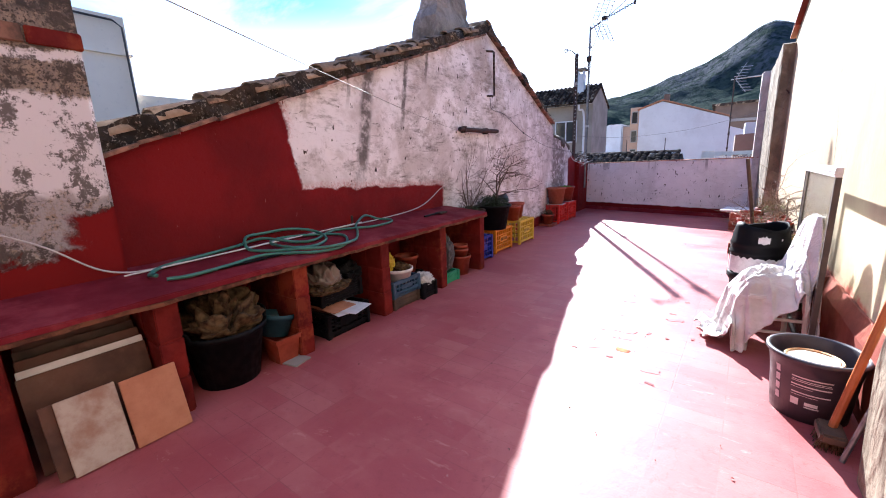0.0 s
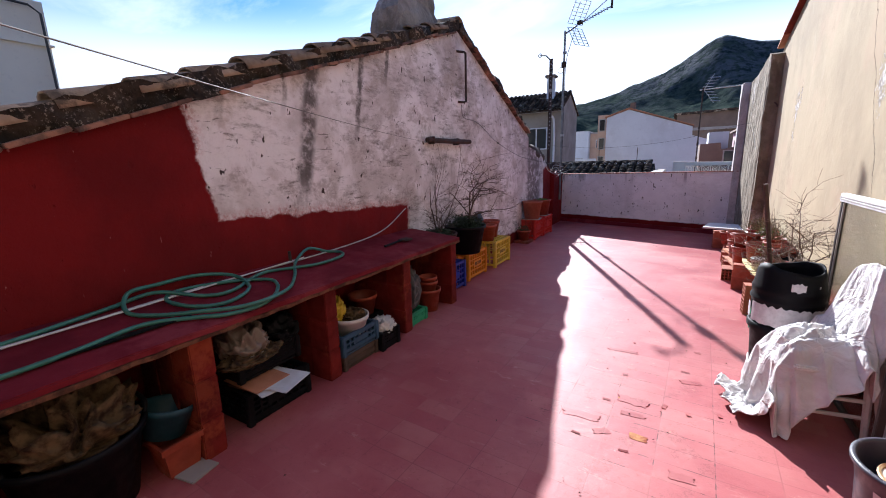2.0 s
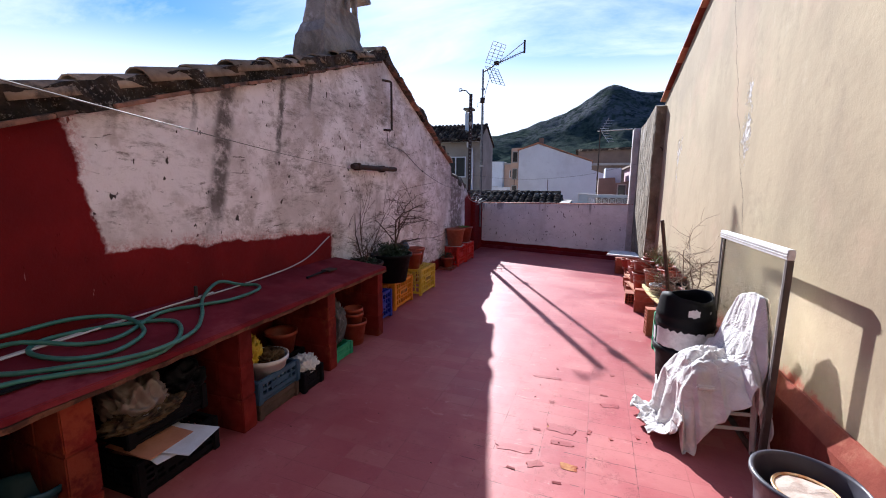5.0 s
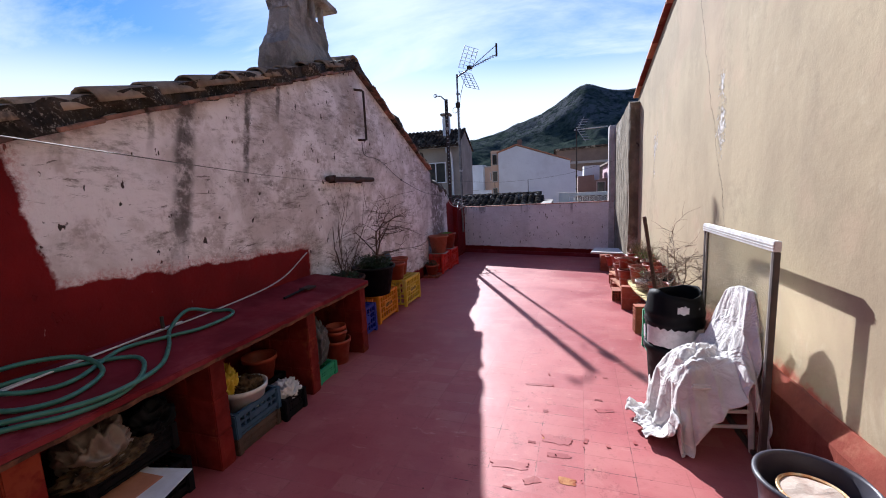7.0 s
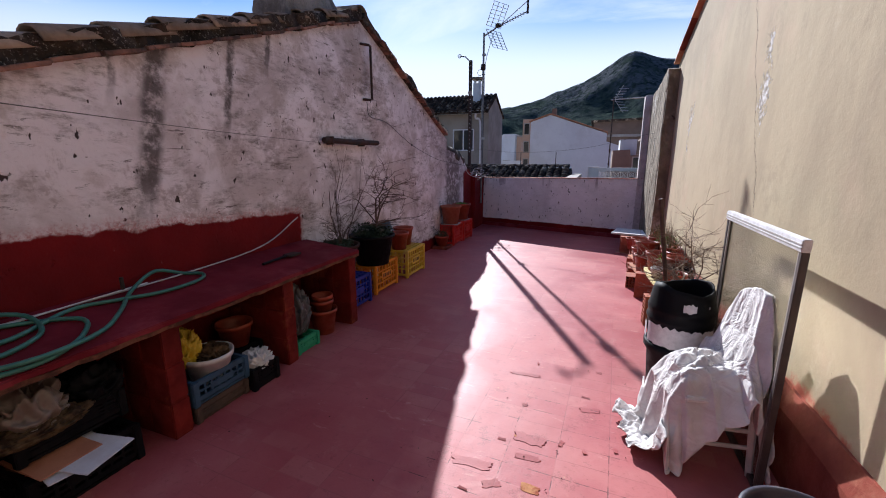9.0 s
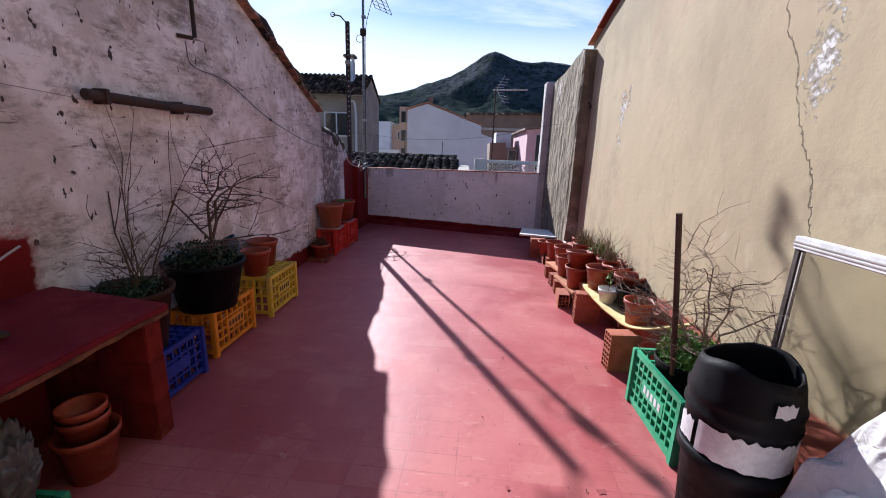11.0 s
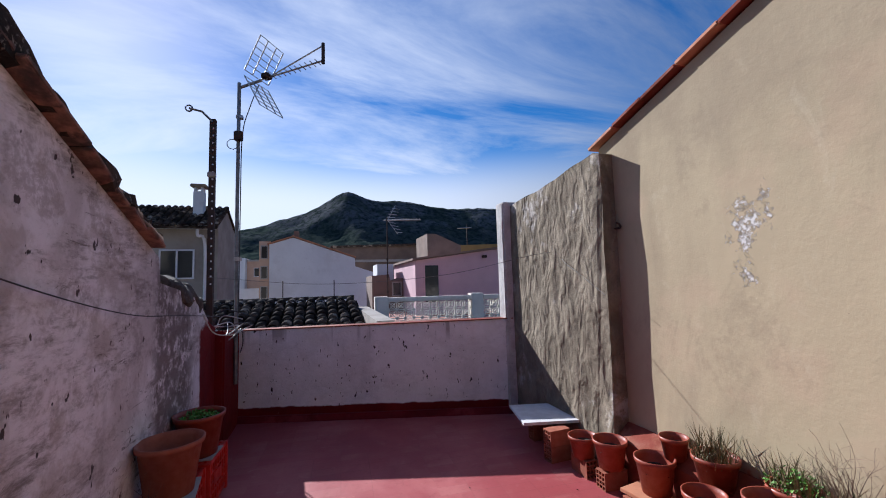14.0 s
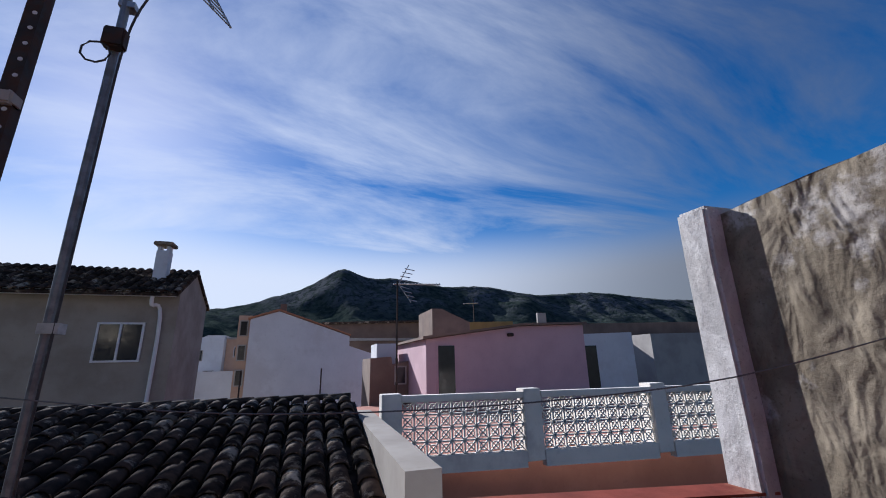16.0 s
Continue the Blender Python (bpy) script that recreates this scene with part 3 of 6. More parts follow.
_p.inputs["Transmission Weight"].default_value = 1.0
_p.inputs["Roughness"].default_value = 0.25
_p.inputs["IOR"].default_value = 1.1
_p.inputs["Base Color"].default_value = (0.74, 0.74, 0.70, 1)


# ---- mesh helpers ----
def mesh(bm, name, smooth=False):
    bmesh.ops.recalc_face_normals(bm, faces=bm.faces)
    d = bpy.data.meshes.new(name)
    if smooth:
        for f in bm.faces:
            f.smooth = True
    bm.to_mesh(d)
    bm.free()
    return d


def part(name, bm, material, parent=None, label="", smooth=False):
    """Links a bmesh as one mesh object under a thing or a part."""
    d = bm if isinstance(bm, bpy.types.Mesh) else mesh(bm, name, smooth)
    if not d.materials:
        d.materials.append(material)
    ob = new(name, d)
    if parent is not None:
        ob.parent = parent
    if label:
        ob["label"] = label
    return ob


def thing(name, label, category, at=(0, 0, 0), rz=0, group=""):
    e = new(name)
    e.empty_display_size = 0.1
    e.matrix_basis = pose(*at, 0, 0, rz)
    return tagged(e, label, category, group)


def setting(name, bm, material, smooth=False):
    return tagged(part(name, bm, material, None, "", smooth), kind="structure")


def box(a, b, bevel=0.0, bm=None, m=None):
    bm = bm or bmesh.new()
    vs = [bm.verts.new((x, y, z)) for x in (a[0], b[0]) for y in (a[1], b[1]) for z in (a[2], b[2])]
    if m is not None:
        for v in vs:
            v.co = m @ v.co
    fs = [bm.faces.new([vs[i] for i in q]) for q in ((0, 1, 3, 2), (4, 6, 7, 5), (0, 4, 5, 1), (2, 3, 7, 6), (0, 2, 6, 4), (1, 5, 7, 3))]
    if bevel:
        es = list({e for f in fs for e in f.edges})
        bmesh.ops.bevel(bm, geom=es, offset=bevel, segments=2, affect="EDGES")
    return bm


def prism(poly, axis, lo, hi, bevel=0.0):
    """A polygon of (a, b) pairs pushed along axis: 'x' takes (y, z), 'y' (x, z), 'z' (x, y)."""
    bm = bmesh.new()

    def at(p, h):
        return {"x": (h, p[0], p[1]), "y": (p[0], h, p[1]), "z": (p[0], p[1], h)}[axis]
    a = [bm.verts.new(at(p, lo)) for p in poly]
    b = [bm.verts.new(at(p, hi)) for p in poly]
    bm.faces.new(a)
    bm.faces.new(b[::-1])
    for i in range(len(poly)):
        j = (i + 1) % len(poly)
        bm.faces.new((a[i], b[i], b[j], a[j]))
    if bevel:
        bmesh.ops.recalc_face_normals(bm, faces=bm.faces)
        bmesh.ops.bevel(bm, geom=list(bm.edges), offset=bevel, segments=2, affect="EDGES")
    return bm


def lathe(profile, seg=24, bm=None, at=(0, 0, 0), wob=0.0):
    """Turns (r, z) pairs round the z axis."""
    bm = bm or bmesh.new()
    rings = []
    for i, (r, z) in enumerate(profile):
        if r < 1e-4:
            rings.append([bm.verts.new((at[0], at[1], at[2] + z))])
            continue
        ring = []
        for s in range(seg):
            a = 2 * math.pi * s / seg
            rr = r * (1 + wob * math.sin(3 * a + i) + wob * 0.6 * math.sin(5 * a + 2))
            ring.append(bm.verts.new((at[0] + rr * math.cos(a), at[1] + rr * math.sin(a), at[2] + z)))
        rings.append(ring)
    for p, q in zip(rings, rings[1:]):
        for s in range(seg):
            t = (s + 1) % seg
            if len(p) == 1:
                bm.faces.new((p[0], q[t], q[s]))
            elif len(q) == 1:
                bm.faces.new((p[s], p[t], q[0]))
            else:
                bm.faces.new((p[s], p[t], q[t], q[s]))
    return bm


def tube(path, r, seg=8, bm=None, r1=None):
    """A round bar along the points of path, tapering to r1."""
    bm = bm or bmesh.new()
    pts = [Vector(p) for p in path]
    rings = []
    for i, p in enumerate(pts):
        d = (pts[min(i + 1, len(pts) - 1)] - pts[max(i - 1, 0)]).normalized()
        u = d.cross(Vector((0, 0, 1)) if abs(d.z) < 0.9 else Vector((1, 0, 0))).normalized()
        w = d.cross(u)
        rr = r if r1 is None else r + (r1 - r) * i / (len(pts) - 1)
        rings.append([bm.verts.new(p + (u * math.cos(2 * math.pi * s / seg) + w * math.sin(2 * math.pi * s / seg)) * rr) for s in range(seg)])
    for a, b in zip(rings, rings[1:]):
        for s in range(seg):
            t = (s + 1) % seg
            bm.faces.new((a[s], a[t], b[t], b[s]))
    bm.faces.new(rings[0])
    bm.faces.new(rings[-1][::-1])
    return bm


def curve_pts(pts, n=10):
    """Catmull-Rom through pts."""
    p = [Vector(q) for q in pts]
    p = [2 * p[0] - p[1]] + p + [2 * p[-1] - p[-2]]
    out = []
    for i in range(1, len(p) - 2):
        for s in range(n):
            t = s / n
            out.append(0.5 * ((2 * p[i]) + (p[i + 1] - p[i - 1]) * t + (2 * p[i - 1] - 5 * p[i] + 4 * p[i + 1] - p[i + 2]) * t * t + (3 * p[i] - p[i - 1] - 3 * p[i + 1] + p[i + 2]) * t ** 3))
    return out + [p[-2]]


def wobble(bm, amp, scale=4.0):
    for v in bm.verts:
        v.co += noise.noise_vector(v.co * scale) * amp
    return bm


# ---- terrace structure ----
LW = -0.63                     # face of the gable wall
RW = 3.36                      # face of the beige wall


def end_y(x):
    return 7.0 - 0.262 * (x + 0.53)


APEX = (1.30, 3.37)
bm = prism([(-1.0, -8.0), (3.6, -8.0), (3.6, 6.2), (-1.0, 7.4)], "z", -0.25, 0.0)
floor = setting("floor", bm, FLOOR)

gable_poly = [(-7.8, -0.3), (6.15, -0.3), (6.15, 1.38), (5.9, 1.46), (5.45, 1.74), (4.9, 1.84), (4.46, 1.90), (4.42, 2.10), APEX, (-3.95, 1.555), (-7.8, 0.2)]
wall_west = setting("wall_west", prism(gable_poly, "x", LW - 0.28, LW), GABLE)
low_poly = [(6.15, -0.2), (7.35, -0.2), (7.35, 1.22), (6.9, 1.27), (6.15, 1.34)]
setting("wall_west_low", prism(low_poly, "x", LW - 0.28, LW + 0.1, 0.02), LOWW)
ex0, ex1 = -0.62, 3.20
poly = [(ex0, end_y(ex0)), (ex1, end_y(ex1)), (ex1, end_y(ex1) + 0.18), (ex0, end_y(ex0) + 0.18)]
bm = prism(poly, "z", -0.2, 1.22)
for v in bm.verts:
    if v.co.z > 1:
        v.co.z = 1.235 + 0.016 * (v.co.x - ex0)
wall_north = setting("wall_north", bm, ENDW)
# thin red coping line on the end wall
bm = prism([(ex0, end_y(ex0) - 0.012), (ex1 - 0.02, end_y(ex1) - 0.012), (ex1 - 0.02, end_y(ex1) + 0.19), (ex0, end_y(ex0) + 0.19)], "z", 1.238, 1.252)
for v in bm.verts:
    v.co.z += 0.016 * (v.co.x - ex0)
setting("trim_coping", bm, LEDGE)
# red skirting with a mitred fillet along the end wall
bm = prism([(ex0, end_y(ex0) - 0.05), (ex1, end_y(ex1) - 0.05), (ex1, end_y(ex1) - 0.002), (ex0, end_y(ex0) - 0.002)], "z", 0.0, 0.09)
setting("baseboard_north", bm, REDTOP)

right_poly = [(-9.0, -0.3), (4.22, -0.3), (4.22, 3.18), (-3.2, 5.35), (-9.0, 3.6)]
wall_east = setting("wall_east", prism(right_poly, "x", RW, RW + 0.25), BEIGE)
# rough mortar wall that carries on from the beige one
rough_poly = [(4.03, -0.2), (6.06, -0.2), (6.06, 2.93), (5.3, 2.96), (4.6, 3.04), (4.12, 3.10), (4.03, 3.07)]
bm = prism(rough_poly, "x", 3.20, 3.55)
bmesh.ops.subdivide_edges(bm, edges=[e for e in bm.edges], cuts=6, use_grid_fill=True)
wobble(bm, 0.03, 3.0)
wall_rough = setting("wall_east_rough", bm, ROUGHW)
bm = box((3.08, 6.02, -0.2), (3.42, 6.24, 2.98), 0.02)
bmesh.ops.subdivide_edges(bm, edges=[e for e in bm.edges if e.calc_length() > 1], cuts=8)
wobble(bm, 0.012, 5.0)
setting("pier_north_east", bm, WHITEP)
# red painted ledge at the foot of the beige wall
for name, x0, ya, yb in (("ledge_east", 3.20, -0.55, 4.02), ("ledge_east_near", 3.31, -2.60, -0.55)):
    bm = prism([(x0, 0.0), (3.362, 0.0), (3.362, 0.49), (3.345, 0.49), (x0, 0.37)], "y", ya, yb)
    bmesh.ops.subdivide_edges(bm, edges=[e for e in bm.edges if e.calc_length() > 1], cuts=24)
    setting(name, wobble(bm, 0.008, 6.0), LEDGE)
# nearer thickening of the beige wall
bm = prism([(-9.0, -0.1), (-2.42, -0.1), (-2.36, 0.55), (-2.50, 1.2), (-9.0, 1.3)], "x", 3.20, 3.37, 0.02)
setting("wall_east_foot", wobble(bm, 0.01), ROUGHW)
# unseen wall added behind the walk, tall and dark to cut skylight and bounce
setting("wall_south", box((-8.0, -7.9, -0.2), (3.7, -7.65, 5.6)), HBROWN)
pier = setting("pier_west", wobble(box((-1.1, -5.6, 0.2), (-0.50, -3.80, 3.1), 0.02), 0.012, 5), PIER)
# course of bare bricks in the pier
for i in range(7):
    b = part("brick", box((-0.52, -5.5 + i * 0.245, 2.145), (-0.486, -5.265 + i * 0.245, 2.235), 0.006), VERGE if i % 3 else REDPIL, pier)

# tile capping along the beige wall's rake
cap = tagged(new("wall_capping"), "red clay tile capping on the sloping beige wall", "capping", kind="structure")
slope_r = math.atan2(3.18 - 5.35, 4.22 + 3.2)
for i in range(20):
    s = 4.30 - i * 0.375
    z = 3.20 + (4.22 - s) * (5.35 - 3.18) / 7.42
    part("tile", box((RW - 0.07, -0.385, 0.0), (RW + 0.30, 0.0, 0.035), 0.006), LEDGE if i % 3 else CTILE, cap).matrix_basis = \
        Matrix.Translation((0, s, z + (0.008 if i % 2 else 0))) @ Euler((slope_r, 0, 0)).to_matrix().to_4x4()


# ---- roof of the gable house ----
def tile_mesh(length, r0, r1, t, seg, name):
    """One curved clay tile, its round side up, along +y."""
    bm = bmesh.new()
    rows = []
    for yy, r in ((0, r0), (length, r1)):
        for rr in (r, r - t):
            rows.append([bm.verts.new((rr * math.cos(math.pi * s / seg), yy, rr * math.sin(math.pi * s / seg) * 0.8)) for s in range(seg + 1)])
    o0, i0, o1, i1 = rows
    for s in range(seg):
        bm.faces.new((o0[s], o0[s + 1], o1[s + 1], o1[s]))
        bm.faces.new((i0[s], i1[s], i1[s + 1], i0[s + 1]))
        bm.faces.new((o0[s], i0[s], i0[s + 1], o0[s + 1]))
    for s in (0, seg):
        bm.faces.new((o0[s], o1[s], i1[s], i0[s]))
    return mesh(bm, name, True)


def slope_frame(y0, z0, y1, z1):
    d = Vector((0, y1 - y0, z1 - z0))
    return d.length, d.normalized()


roof = tagged(new("gable_roof"), "old clay tile roof with lichened mortar verge", "roof", kind="structure")
roof_tile = tile_mesh(0.46, 0.125, 0.10, 0.016, 7, "roof_tile")
roof_tile.materials.append(TILE)
rng = random.Random(4)
for side, (y0, z0, y1, z1) in enumerate(((-4.15, 1.47, 1.30, 3.36), (4.30, 2.15, 1.30, 3.36))):
    ln, d = slope_frame(y0, z0, y1, z1)
    up = Vector((0, -d.z, d.y)) if d.y > 0 else Vector((0, d.z, -d.y))
    n = int(ln / 0.385)
    lay = (0.11 if side == 0 else 0.09)
    drop = (-0.045 if side == 0 else 0.0)
    # roof plane, mortar bed of the verge and the thin bricks beneath
    a, b = Vector((0, y0, z0)), Vector((0, y1, z1))
    q = [(p.y, p.z) for p in (a + up * 0.02, b + up * 0.02, b + up * 0.07, a + up * 0.07)]
    part("roof_deck", prism(q, "x", -6.0, LW - 0.12), TILEF, roof)
    q = [(p.y, p.z) for p in (a + up * (0.02 + drop), b + up * 0.02, b + up * (lay + 0.02), a + up * (lay + 0.02))]
    bm = prism(q, "x", LW - 0.30, LW + 0.045)
    bmesh.ops.subdivide_edges(bm, edges=[e for e in bm.edges if e.calc_length() > 1], cuts=40)
    bmesh.ops.subdivide_edges(bm, edges=[e for e in bm.edges if e.calc_length() > 0.11], cuts=1, use_grid_fill=True)
    part("verge_mortar", wobble(bm, 0.05, 7.0), LICHEN, roof)
    m_up = Matrix((Vector((1, 0, 0)), d, Vector((1, 0, 0)).cross(d))).transposed()
    if m_up.col[2].z < 0:
        m_up = Matrix((Vector((-1, 0, 0)), d, Vector((-1, 0, 0)).cross(d))).transposed()
    m4 = m_up.to_4x4()
    brick_v = mesh(box((-0.14, 0, 0), (0.14, 0.27, 0.026), 0.005), "verge_brick")
    brick_v.materials.append(VERGE)
    for i in range(int(ln / 0.28)):
        part("verge_brick", brick_v, VERGE, roof).matrix_basis = Matrix.Translation(a + d * (i * 0.282 + 0.02) + up * (drop * (1 - i * 0.282 / ln) + rng.uniform(0, 0.014)) + Vector((LW - 0.055 + rng.uniform(-0.03, 0.02), 0, 0))) @ m4 @ pose(0, 0, 0, rng.uniform(-2.5, 2.5), rng.uniform(-3, 3), rng.uniform(-4, 4))
    for row in range(5):
        for i in range(n):
            p = a + d * (i * 0.385 + rng.uniform(-0.015, 0.015)) + up * (lay - 0.03 + (0 if row == 0 else -0.05) + rng.uniform(-0.008, 0.008)) + Vector((LW - 0.06 - row * 0.26 + rng.uniform(-0.012, 0.012), 0, 0))
            part("roof_tile", roof_tile, TILE, roof).matrix_basis = Matrix.Translation(p) @ m4 @ pose(0, 0, 0, -2.5, 0, rng.uniform(-2.5, 2.5))
# ridge tiles along -x
for i in range(9):
    part("ridge_tile", roof_tile, TILE, roof).matrix_basis = Matrix.Translation((LW - 0.42 - i * 0.36, 1.30, 3.45)) @ pose(0, 0, 0, 0, 0, -90) @ Matrix.Diagonal((1.3, 1, 1.2, 1))

# chimney on that roof
ch = thing("chimney", "weathered rendered chimney with open sides and slab cap", "chimney", (-0.93, 0.60, 3.0))
bm = bmesh.new()
sect = [(0.21, 0.52, 0.0), (0.19, 0.50, 0.36), (0.145, 0.39, 0.52), (0.135, 0.365, 0.68), (0.13, 0.36, 0.80)]
rings = []
for xh, yh, z in sect:
    rings.append([bm.verts.new(p) for p in ((-xh, -yh, z), (xh, -yh, z), (xh, yh, z), (-xh, yh, z))])
for p, q in zip(rings, rings[1:]):
    for s in range(4):
        bm.faces.new((p[s], p[(s + 1) % 4], q[(s + 1) % 4], q[s]))
bm.faces.new(rings[0][::-1])
bm.faces.new(rings[-1])
bmesh.ops.subdivide_edges(bm, edges=list(bm.edges), cuts=3, use_grid_fill=True)
part("shaft", wobble(wobble(bm, 0.025, 4), 0.012, 14), CHIMM, ch)
bm = box((-0.13, -0.36, 0.78), (0.13, 0.0, 1.30))
bmesh.ops.subdivide_edges(bm, edges=list(bm.edges), cuts=5, use_grid_fill=True)
part("cap_wall", wobble(wobble(bm, 0.02, 5), 0.012, 15), CHIMM, ch)
for sx in (-0.13, 0.07):
    for sy, top in ((0.12, 1.05), (0.30, 1.03)):
        part("cap_post", wobble(box((sx, sy, 0.78), (sx + 0.06, sy + 0.06, top), 0.008), 0.006, 12), CHIMM, ch)
part("cap_slab", wobble(prism([(-0.04, 1.07), (0.56, 1.03), (0.60, 1.06), (0.56, 1.10), (-0.04, 1.15)], "x", -0.2, 0.2, 0.008), 0.008), CHIMM, ch)

# iron bracket and pipe on the gable
br = thing("wall_bracket", "dark iron bracket standing off the old white wall", "bracket", (LW, 1.40, 2.45))
part("rod", tube([(0.0, -0.12, 0.66), (0.07, -0.02, 0.66), (0.08, 0.0, 0.65), (0.08, 0.0, 0.01), (0.07, -0.02, 0.0), (0.0, -0.10, 0.0)], 0.016), IRON, br)
pp = thing("wall_pipe", "dark rusted iron pipe fixed across the old wall", "pipe", (LW + 0.05, 0.38, 1.90))
part("pipe", tube([(0, 0, 0), (0.015, 0.6, 0.0), (0.03, 1.12, 0.01)], 0.032, 12), IRON, pp)
for yy in (0.1, 0.75):
    part("clip", box((-0.06, yy, -0.045), (0.04, yy + 0.035, 0.045), 0.004), IRON, pp)


# ---- beyond the terrace ----
setting("ground", prism([(-3000, -3000), (3000, -3000), (3000, 3000), (-3000, 3000)], "z", -9.2, -9.0), FARGROUND)


def hill_z(x, y):
    g = lambda c, s, a: a * math.exp(-((x - c) / s) ** 2)
    ridge = 149 + g(45, 75, 62) + g(55, 28, 8) + g(185, 110, 58) + g(-95, 50, 12) + g(-40, 60, 12) + g(430, 130, 42) + g(760, 220, 40) + g(1200, 300, 30) + g(320, 90, 12) - g(-700, 400, 90)
    yc = 1000
    d = (y - yc) / (430 if y < yc else 500)
    k = max(0.0, 1 - abs(d)) ** 1.25
    gully = noise.fractal(Vector((x / 120, y / 190, 0.3)), 1.0, 2.1, 5)
    return -9 + (ridge + 8) * k + 34 * gully * min(1, 3 * abs(d)) * k ** 0.5 + 2.5 * noise.noise(Vector((x / 16, y / 16, 2)))


bm = bmesh.new()
NX, NY = 210, 70
grid = [[bm.verts.new((-1000 + 3000 * i / NX, 520 + 700 * j / NY, hill_z(-1000 + 3000 * i / NX, 520 + 700 * j / NY))) for i in range(NX + 1)] for j in range(NY + 1)]
for j in range(NY):
    for i in range(NX):
        bm.faces.new((grid[j][i], grid[j][i + 1], grid[j + 1][i + 1], grid[j + 1][i]))
setting("backdrop_hill", bm, HILL, True)


def house(name, label, wall_mat, poly, y0, y1, group=""):
    """A far house: its street side as a polygon of (x, z), pushed back."""
    h = thing(name, label, "house", (0, 0, 0), group=group)
    part("wall", prism(poly, "y", y0, y1), wall_mat, h)
    return h


def window(h, x0, z0, x1, z1, y, fm=None, name="window"):
    w = part(name, box((x0, y - 0.03, z0), (x1, y + 0.1, z1)), GLASSD, h)
    fm = fm or HWHITE
    t = 0.06
    for a, b in (((x0 - t, z0 - t), (x0, z1 + t)), ((x1, z0 - t), (x1 + t, z1 + t)), ((x0, z1), (x1, z1 + t)), ((x0, z0 - t), (x1, z0))):
        part("frame", box((a[0], y - 0.06, a[1]), (b[0], y + 0.05, b[1])), fm, w)
    return w


wh = house("white_house", "white gabled house with blank wall and dark chimney", HWHITE,
           [(-2.98, -9), (-2.98, 4.68), (-1.46, 5.16), (2.70, 3.70), (2.72, 3.10), (4.2, 2.6), (4.2, -9)], 30, 36)
part("verge", prism([(-3.1, 4.66), (-1.46, 5.20), (2.78, 3.72), (2.78, 3.80), (-1.46, 5.30), (-3.1, 4.76)], "y", 29.9, 36), CTILE, wh)
part("chimney", box((-1.5, 31, 5.0), (-1.15, 31.4, 5.75), 0.02), HBROWN, wh)
part("side_wall", box((-3.7, 30.6, -9), (-2.98, 38, 4.95)), HBEIGE, wh)
for k in range(3):
    window(wh, -3.55, 1.0 + 1.4 * k, -3.2, 1.8 + 1.4 * k, 30.6, HGREY)

be = house("peach_house", "peach flat-roofed house with small windows", HBEIGE, [(-6.9, -9), (-6.9, 4.45), (-5.0, 4.5), (-3.8, 4.3), (-3.8, -9)], 45, 50)
window(be, -6.2, 2.9, -5.7, 3.7, 45)
window(be, -5.2, 2.6, -4.7, 3.4, 45)
part("cornice", box((-7.0, 44.8, 4.4), (-3.8, 45.1, 4.56)), HGREY, be)
be2 = house("white_flat_house", "white flat-roofed house with terrace and windows", HWHITE, [(-9.4, -9), (-9.4, 4.2), (-8.2, 4.7), (-6.92, 4.7), (-6.92, -9)], 44, 50)
window(be2, -8.2, 0.9, -7.5, 1.7, 44, HGREY)
window(be2, -8.9, 2.6, -8.5, 3.4, 44, HGREY)
part("parapet", box((-9.6, 41.5, 0.6), (-4.0, 41.7, 1.7)), HWHITE, be2)
part("terrace", box((-9.6, 41.5, -9.0), (-4.0, 44.0, 0.6)), HWHITE, be2)
lw = house("long_brown_house", "long bare brown house with low roof", HBROWN, [(1.5, -9), (1.5, 5.75), (11.2, 6.05), (11.2, -9)], 45, 55)
part("roof", prism([(1.2, 5.75), (11.4, 6.05), (11.4, 6.25), (1.2, 5.95)], "y", 44.6, 55), TILEF, lw)
part("band", box((1.4, 44.7, 4.2), (11.2, 45.0, 4.45)), HGREY, lw)
sb = house("stair_tower", "bare brown stair tower with sloping top", HBROWN, [(8.6, -9), (8.6, 5.75), (9.3, 5.75), (11.45, 4.8), (11.45, -9)], 32, 36)
yh = house("ochre_house", "ochre house behind a pink one", HYELL, [(12.6, -9), (12.6, 5.2), (17.0, 5.3), (17.0, -9)], 36, 42)
ru = house("low_ruin", "low unfinished brown wall with openings", HBROWN, [(3.0, -9), (3.0, 2.25), (3.9, 2.3), (3.95, 1.95), (5.6, 2.3), (5.6, -9)], 22, 25)
window(ru, 4.1, 1.2, 4.5, 1.85, 22, HGREY, "opening")
part("shed", box((3.4, 23, 2.0), (4.3, 25, 2.9)), HWHITE, ru)
ph = house("pink_house", "pink rendered rooftop room with dark door", HPINK, [(4.66, -9), (4.66, 2.86), (8.6, 3.36), (11.6, 3.45), (11.6, -9)], 19, 25)
part("roof_edge", prism([(4.5, 2.86), (8.6, 3.38), (11.7, 3.47), (11.7, 3.55), (8.6, 3.46), (4.5, 2.96)], "y", 18.8, 25.2), HBROWN, ph)
part("door", box((5.12, 18.95, 0.9), (5.76, 19.1, 2.62)), GLASSD, ph)
part("door_frame", box((5.04, 18.97, 0.9), (5.12, 19.05, 2.7)), HPINK, ph)
lamp = part("wall_lamp", box((8.0, 18.8, 2.95), (8.22, 19.0, 3.08), 0.02), IRON, ph)
ph2 = house("white_annex", "white rendered annex beside the pink house", HWHITE, [(11.8, -9), (11.8, 3.1), (15.0, 3.2), (15.0, -9)], 20, 26)
